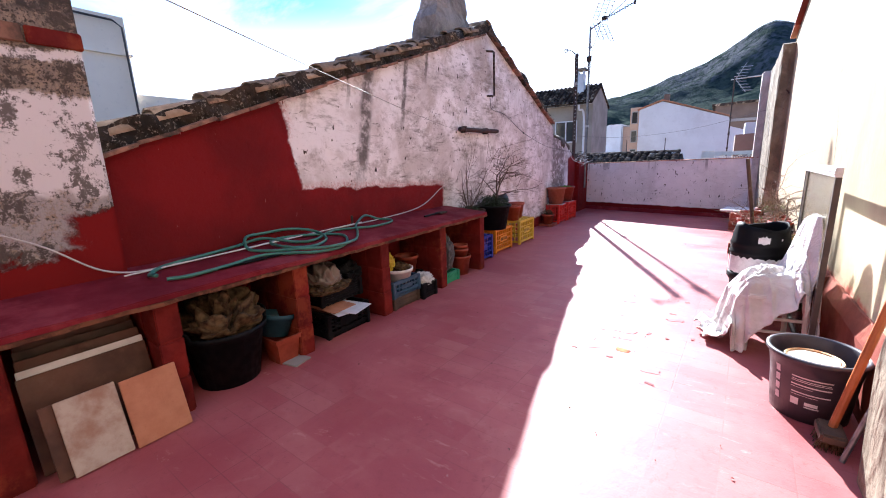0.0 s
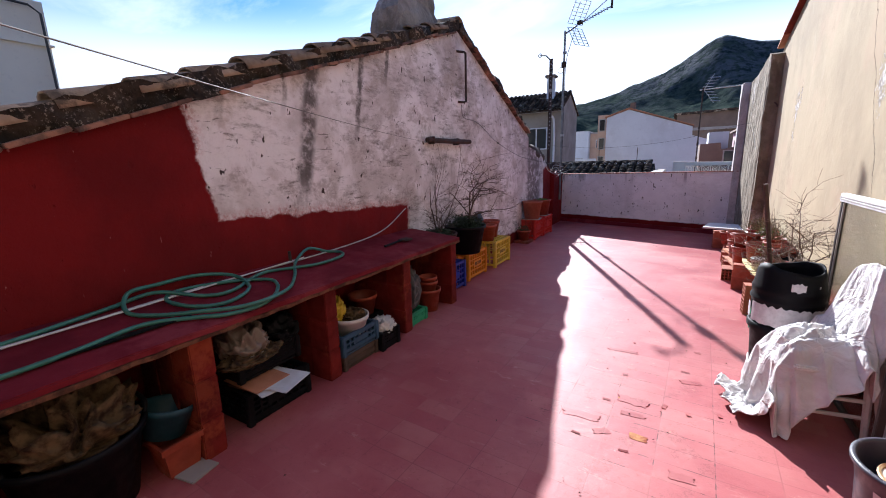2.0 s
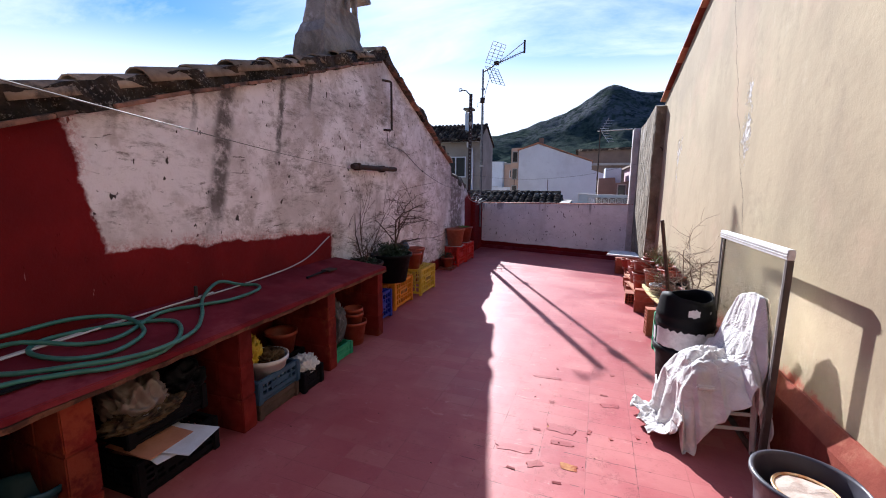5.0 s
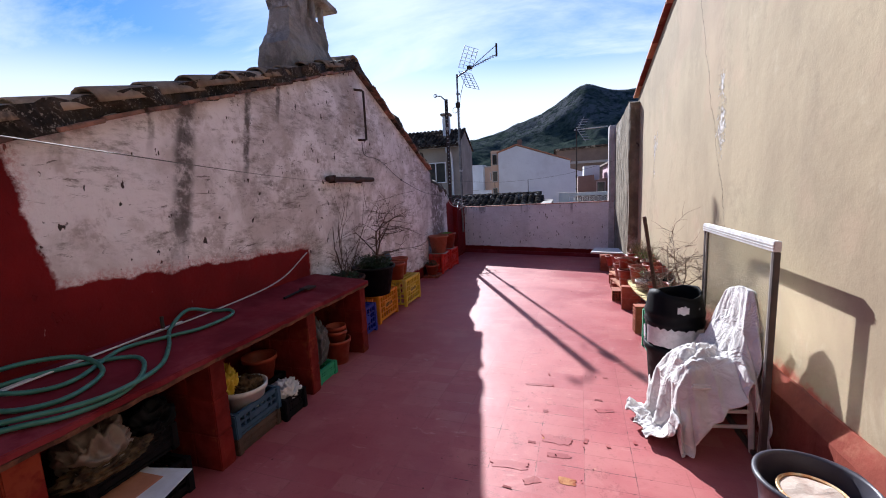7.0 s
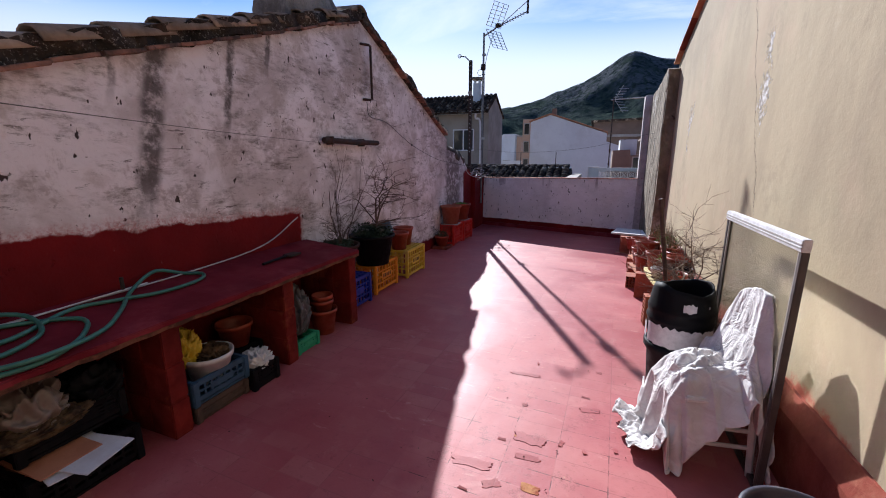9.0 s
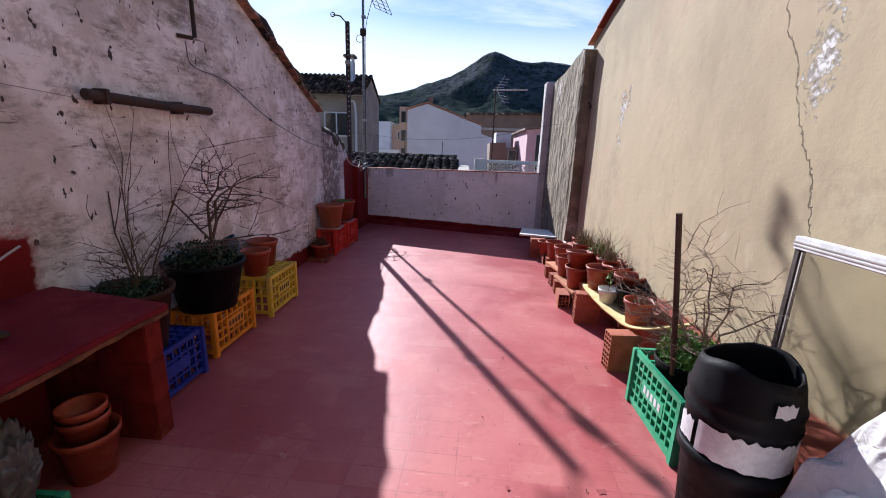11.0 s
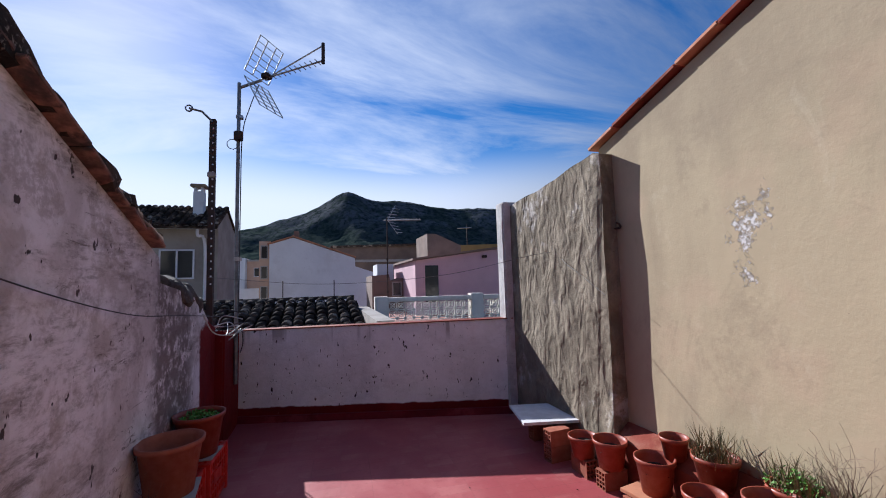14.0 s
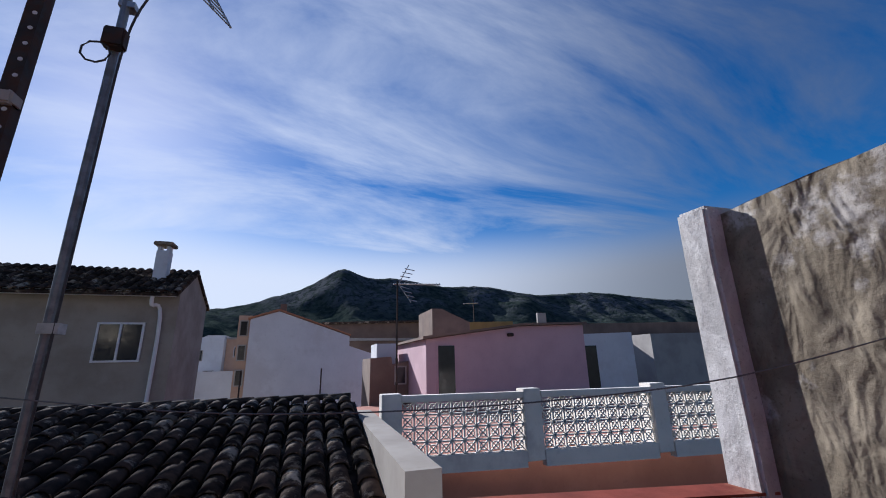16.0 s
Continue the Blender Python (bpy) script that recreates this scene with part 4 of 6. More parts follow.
part("door", box((12.0, 19.95, 0.6), (12.9, 20.05, 2.6)), GLASSD, ph2)
house("brown_block", "low brown block with flat roof", HBROWN, [(14.5, -9), (14.5, 4.3), (30.0, 4.6), (30.0, -9)], 28, 36)
house("grey_block", "grey flat-roofed block in the distance", HGREY, [(20.0, -9), (20.0, 3.4), (48.0, 3.9), (48.0, -9)], 24, 27.5)
house("pale_terrace_row", "row of pale houses below the hill", HBEIGE, [(11.0, -9), (11.0, 5.2), (24.0, 5.6), (24.0, 6.4), (60.0, 6.0), (60.0, -9)], 60, 68)
house("far_white_row", "row of white houses below the hill", HWHITE, [(-40.0, -9), (-40.0, 5.0), (-18.0, 5.4), (-9.0, 4.2), (-9.0, -9)], 62, 70)
part("stair_rail", box((9.4, 18.9, 3.5), (9.8, 19.0, 3.9)), HGREY, ph)

# terrace next door, its pierced white balustrade and floor
nt = thing("neighbour_terrace", "red tiled terrace behind a white pierced balustrade", "terrace", (0, 0, 0))
part("deck", box((1.9, 12.2, -9), (14, 22, 0.34)), HRED, nt)
part("side_wall", prism([(1.45, -9), (1.75, -9), (1.75, 1.22), (1.45, 1.22)], "y", 7.6, 12.1), HUMBER, nt)
bal = thing("balustrade", "white balustrade of pierced concrete blocks", "balustrade", (0, 0, 0))
fence_y = lambda x: 12.0 - 0.13 * (x - 2.0)
for i, x in enumerate((1.95, 4.66, 7.4, 10.1)):
    part("post", box((x, fence_y(x) - 0.02, 0.2), (x + 0.37, fence_y(x) + 0.3, 1.47 + 0.02 * i), 0.01), HPALE, bal)
for x0, x1 in ((2.32, 4.66), (5.03, 7.4), (7.77, 10.1)):
    yy = fence_y((x0 + x1) / 2)
    part("rail", prism([(x0, fence_y(x0)), (x1, fence_y(x1)), (x1, fence_y(x1) + 0.16), (x0, fence_y(x0) + 0.16)], "z", 1.33, 1.44), HPALE, bal)
    part("plinth", prism([(x0, fence_y(x0)), (x1, fence_y(x1)), (x1, fence_y(x1) + 0.16), (x0, fence_y(x0) + 0.16)], "z", 0.1, 0.385), HPALE, bal)
bm = bmesh.new()
bs, bt = 0.235, 0.03
for k in range(4):
    a = math.pi / 4 + k * math.pi / 2
    box((-0.010, -bt, 0), (0.010, bt, 0.165), 0, bm, Matrix.Rotation(a, 4, "Y"))
    box((-bs / 2, -bt, bs / 2 - 0.012), (bs / 2, bt, bs / 2), 0, bm, Matrix.Rotation(k * math.pi / 2, 4, "Y"))
for k in range(8):
    a = k * math.pi / 4
    box((-0.03, -bt, 0.058), (0.03, bt, 0.072), 0, bm, Matrix.Rotation(a, 4, "Y"))
block = mesh(bm, "pierced_block")
block.materials.append(HPALE)
for x0, n in ((2.32, 10), (5.03, 10), (7.77, 10)):
    for i in range(n):
        for r in range(4):
            x = x0 + bs * (i + 0.5)
            part("pierced_block", block, HPALE, bal).matrix_basis = pose(x, fence_y(x) + 0.08, 0.385 + bs * (r + 0.5), 0, 0, -7.4)

# tiled roof just past the end wall
fr = tagged(new("low_tile_roof"), "low dark clay tile roof behind the end wall", "roof", kind="structure")
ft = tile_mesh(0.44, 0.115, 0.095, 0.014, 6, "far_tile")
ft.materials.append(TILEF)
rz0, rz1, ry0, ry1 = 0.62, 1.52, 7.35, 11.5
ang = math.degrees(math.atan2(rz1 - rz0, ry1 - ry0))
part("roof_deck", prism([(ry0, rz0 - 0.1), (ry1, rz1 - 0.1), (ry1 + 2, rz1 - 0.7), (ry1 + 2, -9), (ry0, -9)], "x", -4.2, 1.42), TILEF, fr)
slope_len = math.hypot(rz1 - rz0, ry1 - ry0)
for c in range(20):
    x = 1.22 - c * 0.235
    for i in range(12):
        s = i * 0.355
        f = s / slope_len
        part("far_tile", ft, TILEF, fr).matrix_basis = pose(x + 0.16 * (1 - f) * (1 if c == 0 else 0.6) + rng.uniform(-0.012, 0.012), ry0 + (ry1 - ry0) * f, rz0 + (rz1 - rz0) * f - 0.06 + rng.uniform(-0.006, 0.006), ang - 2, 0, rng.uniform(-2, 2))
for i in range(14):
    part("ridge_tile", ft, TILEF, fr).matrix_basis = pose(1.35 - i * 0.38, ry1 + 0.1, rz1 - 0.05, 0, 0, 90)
for x in (-0.4, 0.85):
    rod = thing("roof_rod", "thin dark rod standing on the tile roof", "rod", (x, ry1 + 0.15, rz1))
    part("rod", tube([(0, 0, -0.1), (0, 0, 0.45)], 0.012), IRON, rod)

# house with a tiled eave and white chimney
nb = house("neighbour_house", "rendered house with clay tile roof and white chimney", HUMBER, [(-14, -9), (-14, 4.4), (-3.7, 4.4), (-3.7, -9)], 19.5, 23)
part("gable_end", prism([(19.5, 4.4), (23, 4.4), (21.0, 5.5)], "x", -4.0, -3.70), HUMBER, nb)
part("gutter", box((-14, 19.05, 4.28), (-3.72, 19.35, 4.42), 0.03), HWHITE, nb)
part("downpipe", tube(curve_pts([(-4.35, 19.1, 4.3), (-4.35, 19.15, 4.0), (-4.15, 19.42, 3.6), (-4.15, 19.42, 0)], 5), 0.06), HWHITE, nb)
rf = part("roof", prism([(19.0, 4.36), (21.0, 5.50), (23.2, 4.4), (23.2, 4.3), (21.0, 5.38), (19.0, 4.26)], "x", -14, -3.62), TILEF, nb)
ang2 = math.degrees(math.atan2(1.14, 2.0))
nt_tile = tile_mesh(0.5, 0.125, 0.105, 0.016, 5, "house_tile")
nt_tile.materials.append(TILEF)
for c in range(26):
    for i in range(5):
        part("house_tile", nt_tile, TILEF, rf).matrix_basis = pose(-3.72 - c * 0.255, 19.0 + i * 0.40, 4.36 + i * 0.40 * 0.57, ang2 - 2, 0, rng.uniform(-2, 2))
nch = part("chimney", box((-4.82, 20.1, 4.9), (-4.42, 20.5, 6.05), 0.02), HWHITE, nb)
for k in (-4.80, -4.52):
    part("cap_leg", box((k, 20.12, 6.05), (k + 0.08, 20.46, 6.22)), HWHITE, nch)
part("cap", box((-4.92, 20.0, 6.22), (-4.32, 20.6, 6.36), 0.03), TILE, nch)
window(nb, -5.75, 2.3, -4.6, 3.40, 19.5, HWHITE)
part("mullion", box((-5.2, 19.42, 2.3), (-5.14, 19.5, 3.4)), HWHITE, nb)

bw = thing("white_block", "tall plain white block behind the roof", "house", (0, 0, 0))
part("wall", box((-16, -5.5, -9), (-12, 0.6, 5.8)), HCREAM, bw)
part("cornice", box((-15.9, -5.5, 4.75), (-11.93, 0.66, 4.80)), HCREAM, bw)
part("cable", tube([(-11.9, -5.5, 5.72), (-11.9, 0.3, 5.65), (-11.9, 0.5, 5.5), (-11.9, 0.55, 0)], 0.03), DARKWIRE, bw)
part("annex", box((-14, 0.6, -9), (-12.2, 6.5, 3.75)), HCREAM, bw)


# ---- antennas ----
def yagi(th, at, rz, s=1.0, mat=None):
    """Corner-reflector antenna: boom with crossbars, two grid reflectors."""
    mat = mat or ALU
    e = part("boom", tube([(0, 0, 0), (0.95 * s, 0, 0.10 * s)], 0.011 * s), mat, th)
    e.matrix_basis = pose(*at, 0, 0, rz)
    part("boom_upper", tube([(0.1 * s, 0, 0.0), (0.95 * s, 0, 0.30 * s)], 0.009 * s), mat, e)
    part("end_bar", tube([(0.95 * s, 0, 0.06 * s), (0.95 * s, 0, 0.33 * s)], 0.022 * s), IRON, e)
    for i in range(10):
        x = (0.2 + 0.075 * i) * s
        part("director", tube([(x, -0.07 * s, 0.10 * s * x), (x, 0.07 * s, 0.10 * s * x)], 0.006 * s, 5), mat, e)
    for up in (1, -1):
        p = lambda u, v: (-0.05 * s + 0.32 * s * u * 0.75, v * s, up * (0.04 + 0.42 * u) * s)
        for v in (-0.22, -0.08, 0.08, 0.22):
            part("reflector_rib", tube([p(0, v), p(1, v)], 0.008 * s, 5), mat, e)
        for u in (0.0, 0.17, 0.34, 0.5, 0.67, 0.84, 1.0):
            part("reflector_bar", tube([p(u, -0.22), p(u, 0.22)], 0.005 * s, 5), mat, e)
    part("dipole_box", box((0.05 * s, -0.05 * s, 0.0), (0.16 * s, 0.05 * s, 0.07 * s), 0.01 * s), IRON, e)
    return e


mast = thing("antenna_mast", "grey steel antenna mast with grid reflector aerial", "antenna", (-0.50, 6.65, 1.20))
part("pole", tube([(0, 0, -0.6), (-0.01, 0, 1.6), (0.0, -0.02, 3.45)], 0.024, 10), STEEL, mast)
part("arm", tube([(-0.02, 0, 3.38), (0.28, -0.02, 3.52)], 0.02), STEEL, mast)
yagi(mast, (0.26, -0.02, 3.52), -32, 1.05)
jb = part("junction_box", box((-0.05, -0.09, 2.62), (0.06, -0.02, 2.75), 0.01), IRON, mast)
part("loop", tube([(-0.06 + 0.07 * math.cos(a * 0.7), -0.08, 2.56 + 0.07 * math.sin(a * 0.7)) for a in range(10)], 0.006, 5), DARKWIRE, jb)
part("clamp", box((-0.035, -0.035, 2.95), (0.05, 0.035, 2.99)), ALU, mast)
part("clamp", box((-0.035, -0.035, 1.0), (0.05, 0.035, 1.05)), ALU, mast)
part("coax", tube(curve_pts([(0.25, -0.03, 3.45), (0.14, -0.05, 3.1), (0.05, -0.04, 2.7), (0.035, -0.03, 1.8), (0.03, -0.03, 0.3)], 6), 0.007, 5), DARKWIRE, mast)

post = thing("clothesline_post", "dark perforated iron post with a small top arm", "post", (-0.76, 6.40, 0.9))
bm = prism([(-0.035, -0.006), (0.035, -0.006), (0.035, 0.06), (0.029, 0.06), (0.029, 0.0), (-0.029, 0.0), (-0.029, 0.06), (-0.035, 0.06)], "z", 0.0, 3.12)
part("profile", bm, IRON, post)
# solid white discs imitate sky light showing through the post's perforations
for i in range(22):
    part("hole", lathe([(0, -0.001), (0.011, -0.001), (0.011, 0.002), (0, 0.002)], 8), HWHITE, post).matrix_basis = pose(0.012, -0.007, 1.0 + i * 0.095, 90)
part("collar", box((-0.045, -0.04, 2.35), (0.045, 0.045, 2.42), 0.01), HGREY, post)
part("arm", tube([(0.0, 0, 3.08), (-0.12, -0.02, 3.20), (-0.26, -0.04, 3.22)], 0.014), STEEL, post)
part("arm_loop", tube([(-0.26 + 0.04 * math.cos(a), -0.04, 3.22 + 0.04 * math.sin(a)) for a in [k * 0.7 for k in range(10)]], 0.01, 6), STEEL, post)

m2 = thing("far_antenna", "thin dark mast with a fishbone aerial", "antenna", (2.66, 14.3, 0.62))
part("pole", tube([(0, 0, 0), (0, 0, 3.45)], 0.022), IRON, m2)
e = part("boom", tube([(-0.1, 0, 3.38), (1.25, 0.3, 3.46)], 0.02), ALU, m2)
for i in range(11):
    x = 0.2 + i * 0.1
    part("director", tube([(x, -0.09 + x * 0.22, 3.40 + x * 0.06), (x, 0.09 + x * 0.22, 3.40 + x * 0.06)], 0.01, 5), ALU, e)
for i in range(4):
    z = 3.45 + i * 0.10
    part("element", tube([(-0.02 + 0.06 * i, -0.2, z), (0.32 + 0.06 * i, 0.2, z + 0.05)], 0.012, 5), ALU, m2)
    z = 3.28 - i * 0.11
    part("element", tube([(0.05 + 0.07 * i, -0.2, z), (0.35 + 0.07 * i, 0.2, z + 0.02)], 0.012, 5), ALU, m2)
part("stay", tube([(0.04, 0, 3.4), (0.30, 0, 3.9)], 0.012, 5), ALU, m2)
part("stay", tube([(0.04, 0, 3.36), (0.36, 0, 2.9)], 0.012, 5), ALU, m2)
for z in (0.9, 1.4, 1.45, 2.0):
    part("collar", lathe([(0, z), (0.035, z), (0.035, z + 0.07), (0, z + 0.07)], 10), IRON, m2)

a3 = thing("roof_aerial", "small aerial on a distant roof", "antenna", (0, 0, 0))
part("pole", tube([(14.6, 39, 5.2), (14.6, 39, 7.6)], 0.04, 6), IRON, a3)
part("bar", tube([(13.6, 39, 7.2), (15.1, 39, 7.3)], 0.05, 6), ALU, a3)


# ---- storage bench ----
bench = thing("storage_bench", "long red painted masonry bench with open bays", "bench", (0, 0, 0))
bm = prism([(LW, 0.795), (LW, 0.845), (0.035, 0.775), (0.03, 0.735), (-0.02, 0.73)], "y", -6.2, 0.03, 0.006)
bmesh.ops.subdivide_edges(bm, edges=[e for e in bm.edges if e.calc_length() > 3], cuts=50)
part("slab", wobble(bm, 0.008, 5.0), REDTOP, bench)
bm = prism([(-0.03, 0.715), (-0.03, 0.738), (0.038, 0.742), (0.036, 0.718)], "y", -6.2, 0.03)
bmesh.ops.subdivide_edges(bm, edges=[e for e in bm.edges if e.calc_length() > 3], cuts=70)
part("slab_edge", wobble(bm, 0.012, 9.0), RAWEDGE, bench, "raw brown mortar edge")
for y0, y1 in ((-6.1, -4.47), (-3.88, -3.75), (-2.97, -2.84), (-2.02, -1.90), (-1.04, -0.92), (-0.12, 0.0)):
    if y1 - y0 > 1:
        part("panel", box((-0.55, y0, 0), (0.0, y1, 0.725), 0.01), REDPIL, bench)
        continue
    pl = part("partition", box((LW + 0.01, y0 + 0.008, 0), (-0.004, y1 - 0.008, 0.73)), REDPIL, bench)
    for r in range(3):
        z0 = r * 0.243
        for c in range(3):
            x1 = 0.002 - c * 0.20
            part("brick", wobble(box((x1 - 0.19, y0 + (0.0 if r % 2 else 0.002), z0 + 0.006), (x1, y1, z0 + 0.238), 0.006), 0.004, 12), REDPIL, pl)


# ---- kinds of things ----
def crate(name, label, mat, size, at, rz=0, upside=False, slats=7, rows=4, group="", mark=None):
    """Ventilated plastic crate; with its floor up when upside."""
    L, W, H = size
    th = thing(name, label, "crate", at, rz, group)
    f = 0.022
    zf = (H - 0.02, H) if upside else (0.0, 0.02)
    for sx, sy in ((-1, -1), (-1, 1), (1, -1), (1, 1)):
        x, y = sx * (L / 2 - f), sy * (W / 2 - f)
        part("corner", box((x - f, y - f, 0), (x + f, y + f, H), 0.006), mat, th)
    for side in range(4):
        length, off = (L, W / 2) if side % 2 == 0 else (W, L / 2)
        bm = bmesh.new()
        h = length / 2 - 2 * f
        t = 0.012
        top = H
        box((-h, -t, top - 0.035), (h, t, top), 0, bm)
        n = max(3, round(slats * length / L))
        w = part("side", bm, mat, th)
        part("bottom_rail", box((-h, -t, 0.03), (h, t, 0.06)), mat, w)
        slat = mesh(box((-0.007, -t * 0.8, 0.05), (0.007, t * 0.8, top - 0.03)), "slat")
        for i in range(n + 1):
            part("slat", slat, mat, w).location.x = -h + 2 * h * i / n
        bar_m = mesh(box((-h, -t * 0.7, -0.007), (h, t * 0.7, 0.007)), "cross_bar")
        for r in range(1, rows):
            part("cross_bar", bar_m, mat, w).location.z = 0.05 + (top - 0.08) * r / rows
        if side % 2 == 0:
            part("plate", box((-h * 0.5, -t * 0.9, H * 0.42), (h * 0.5, t * 0.9, H * 0.66)), mat, w)
        a = side * math.pi / 2
        w.matrix_basis = Matrix.Rotation(a, 4, "Z") @ Matrix.Translation((0, -(off - f), 0))
        if mark and side % 2 == 0:
            for i in range(5):
                part("letter_bar", box((-h * 0.38 + i * h * 0.17, -t * 0.9 - 0.002, H * 0.48), (-h * 0.38 + i * h * 0.17 + h * 0.10, -t * 0.9, H * 0.60)), mark, w)
    bm = bmesh.new()
    for i in range(9):
        x = -L / 2 + 0.03 + (L - 0.06) * i / 8
        box((x - 0.012, -W / 2 + 0.02, zf[0]), (x + 0.012, W / 2 - 0.02, zf[1]), 0, bm)
    for i in range(6):
        y = -W / 2 + 0.03 + (W - 0.06) * i / 5
        box((-L / 2 + 0.02, y - 0.012, zf[0] + 0.003), (L / 2 - 0.02, y + 0.012, zf[1] - 0.003), 0, bm)
    part("floor_grid", bm, mat, th)
    return th


def pot(name, label, mat, at, r=0.14, h=0.24, group="", soil=True, tilt=0.0, wob=0.0, rim=0.035, category="plant pot"):
    th = thing(name, label, category, at, 0, group)
    rb = r * 0.74
    t = 0.008
    bm = lathe([(0, 0), (rb, 0), (r * 0.97, h - rim), (r * 1.05, h - rim), (r * 1.07, h), (r * 1.0, h), (r * 0.93, h - rim), (rb - t, 0.02), (0, 0.02)], 28, wob=wob)
    b = part("pot", bm, mat, th, smooth=False)
    for p in b.data.polygons:
        p.use_smooth = True
    if soil:
        part("soil", wobble(lathe([(0, h * 0.66), (r * 0.5, h * 0.68), (r * 0.885, h * 0.65)], 20), 0.012, 9), SOIL, th)
    if tilt:
        th.matrix_basis = th.matrix_basis @ pose(0, 0, 0, tilt)
    return th


def leaves(n, cx, cy, cz, rx, ry, rz, size, seed, up=0.3):
    """Many small folded leaves in an uneven clump."""
    r = random.Random(seed)
    bm = bmesh.new()
    for _ in range(n):
        while True:
            p = Vector((r.uniform(-1, 1), r.uniform(-1, 1), r.uniform(-1, 1)))
            if p.length < 1 and noise.noise(p * 2.3 + Vector((seed, 0, 0))) > -0.25 * r.random() - 0.1:
                break
        c = Vector((cx + p.x * rx, cy + p.y * ry, cz + p.z * rz))
        m = Euler((r.uniform(-1, 1) * 1.2, r.uniform(-1, 1) * 1.2, r.uniform(0, 6.3))).to_matrix()
        s = size * r.uniform(0.6, 1.3)
        vs = [bm.verts.new(c + m @ Vector(q) * s) for q in ((0, 0, 0), (0.45, 0.35, 0.12), (1.1, 0, 0.05), (0.45, -0.35, 0.12))]
        bm.faces.new((vs[0], vs[1], vs[2]))
        bm.faces.new((vs[0], vs[2], vs[3]))
    return bm


def shrub_mesh(seed, height, spread, levels=4, r0=0.012, lean=(0, 0), kids=3):
    """Bare branching twigs."""
    r = random.Random(seed)
    bm = bmesh.new()

    def grow(p, d, ln, rad, lv):
        pts = [p]
        for i in range(3):
            d = (d + Vector((r.uniform(-1, 1), r.uniform(-1, 1), r.uniform(-0.5, 0.7))) * 0.24).normalized()
            pts.append(pts[-1] + d * ln / 3)
        tube(pts, rad, 5 if lv > 1 else 4, bm, rad * 0.62)
        if lv <= 0:
            return
        for k in range(kids if lv > 1 else kids + 1):
            at = pts[1 + (k % 3)]
            nd = (d * 0.75 + Vector((r.uniform(-1, 1) * spread, r.uniform(-1, 1) * spread, r.uniform(-0.5, 0.55)))).normalized()
            grow(at, nd, ln * r.uniform(0.55, 0.85), rad * 0.60, lv - 1)

    for _ in range(2):
        grow(Vector((0, 0, 0)), Vector((lean[0] + r.uniform(-0.2, 0.2), lean[1] + r.uniform(-0.2, 0.2), 1)).normalized(), height * 0.42, r0, levels)
    return bm


def grass(n, r0, h, seed, dry=True):
    r = random.Random(seed)
    bm = bmesh.new()
    for _ in range(n):
        a, q = r.uniform(0, 6.3), r0 * math.sqrt(r.random())
        b = Vector((q * math.cos(a), q * math.sin(a), 0))
        d = Vector((r.uniform(-0.5, 0.5), r.uniform(-0.5, 0.5), 1)) * h * r.uniform(0.45, 1.1)
        w = Vector((-math.sin(a), math.cos(a), 0)) * 0.0035
        mid = b + d * 0.55 + Vector((r.uniform(-1, 1), r.uniform(-1, 1), 0)) * 0.02
        v = [bm.verts.new(c) for c in (b - w, b + w, mid + w * 0.8, mid - w * 0.8, b + d + Vector((r.uniform(-1, 1), r.uniform(-1, 1), 0)) * 0.05)]
        bm.faces.new((v[0], v[1], v[2], v[3]))
        bm.faces.new((v[3], v[2], v[4]))
    return bm


def brick_mesh():
    """Hollow clay brick, 24 x 12 x 15.5 cm, its cells open at both ends (along x)."""
    bm = bmesh.new()
    L, W, H, t = 0.24, 0.12, 0.155, 0.008
    nc, nr = 3, 4
    cw, rh = (W - t * (nc + 1)) / nc, (H - t * (nr + 1)) / nr
    ys = [-W / 2 + (k + 1) // 2 * t + k // 2 * cw for k in range(2 * nc + 2)]
    zs = [(k + 1) // 2 * t + k // 2 * rh for k in range(2 * nr + 2)]
    vs = [[[bm.verts.new((x, y, z)) for z in zs] for y in ys] for x in (-L / 2, L / 2)]
    ny, nz = len(ys) - 1, len(zs) - 1
    solid = lambda a, b: 0 <= a < ny and 0 <= b < nz and (a % 2 == 0 or b % 2 == 0)
    for a in range(ny):
        for b in range(nz):
            if not solid(a, b):
                continue
            for e in vs:
                bm.faces.new((e[a][b], e[a + 1][b], e[a + 1][b + 1], e[a][b + 1]))
            for da, db, p, q in ((-1, 0, (a, b), (a, b + 1)), (1, 0, (a + 1, b), (a + 1, b + 1)), (0, -1, (a, b), (a + 1, b)), (0, 1, (a, b + 1), (a + 1, b + 1))):
                if not solid(a + da, b + db):
                    bm.faces.new((vs[0][p[0]][p[1]], vs[0][q[0]][q[1]], vs[1][q[0]][q[1]], vs[1][p[0]][p[1]]))
    return bm


BRICK_DATA = mesh(brick_mesh(), "hollow_brick")
BRICK_DATA.materials.append(BRICK)


def brick_at(x, y, z, rz=0, rx=0, ry=0):
    b = thing("hollow_brick", "red hollow clay brick used as a plant stand", "brick", (x, y, z), rz, "bricks under the pots")
    b.matrix_basis = pose(x, y, z, rx, ry, rz)
    part("body", BRICK_DATA, BRICK, b)
    return b


def board(name, label, mat, a, b, t, at=(0, 0, 0), rot=(0, 0, 0), bevel=0.003, category="board", group=""):
    th = thing(name, label, category, at, 0, group)
    th.matrix_basis = pose(*at, *rot)
    part("panel", box((-a / 2, -b / 2, 0), (a / 2, b / 2, t), bevel), mat, th)
    return th


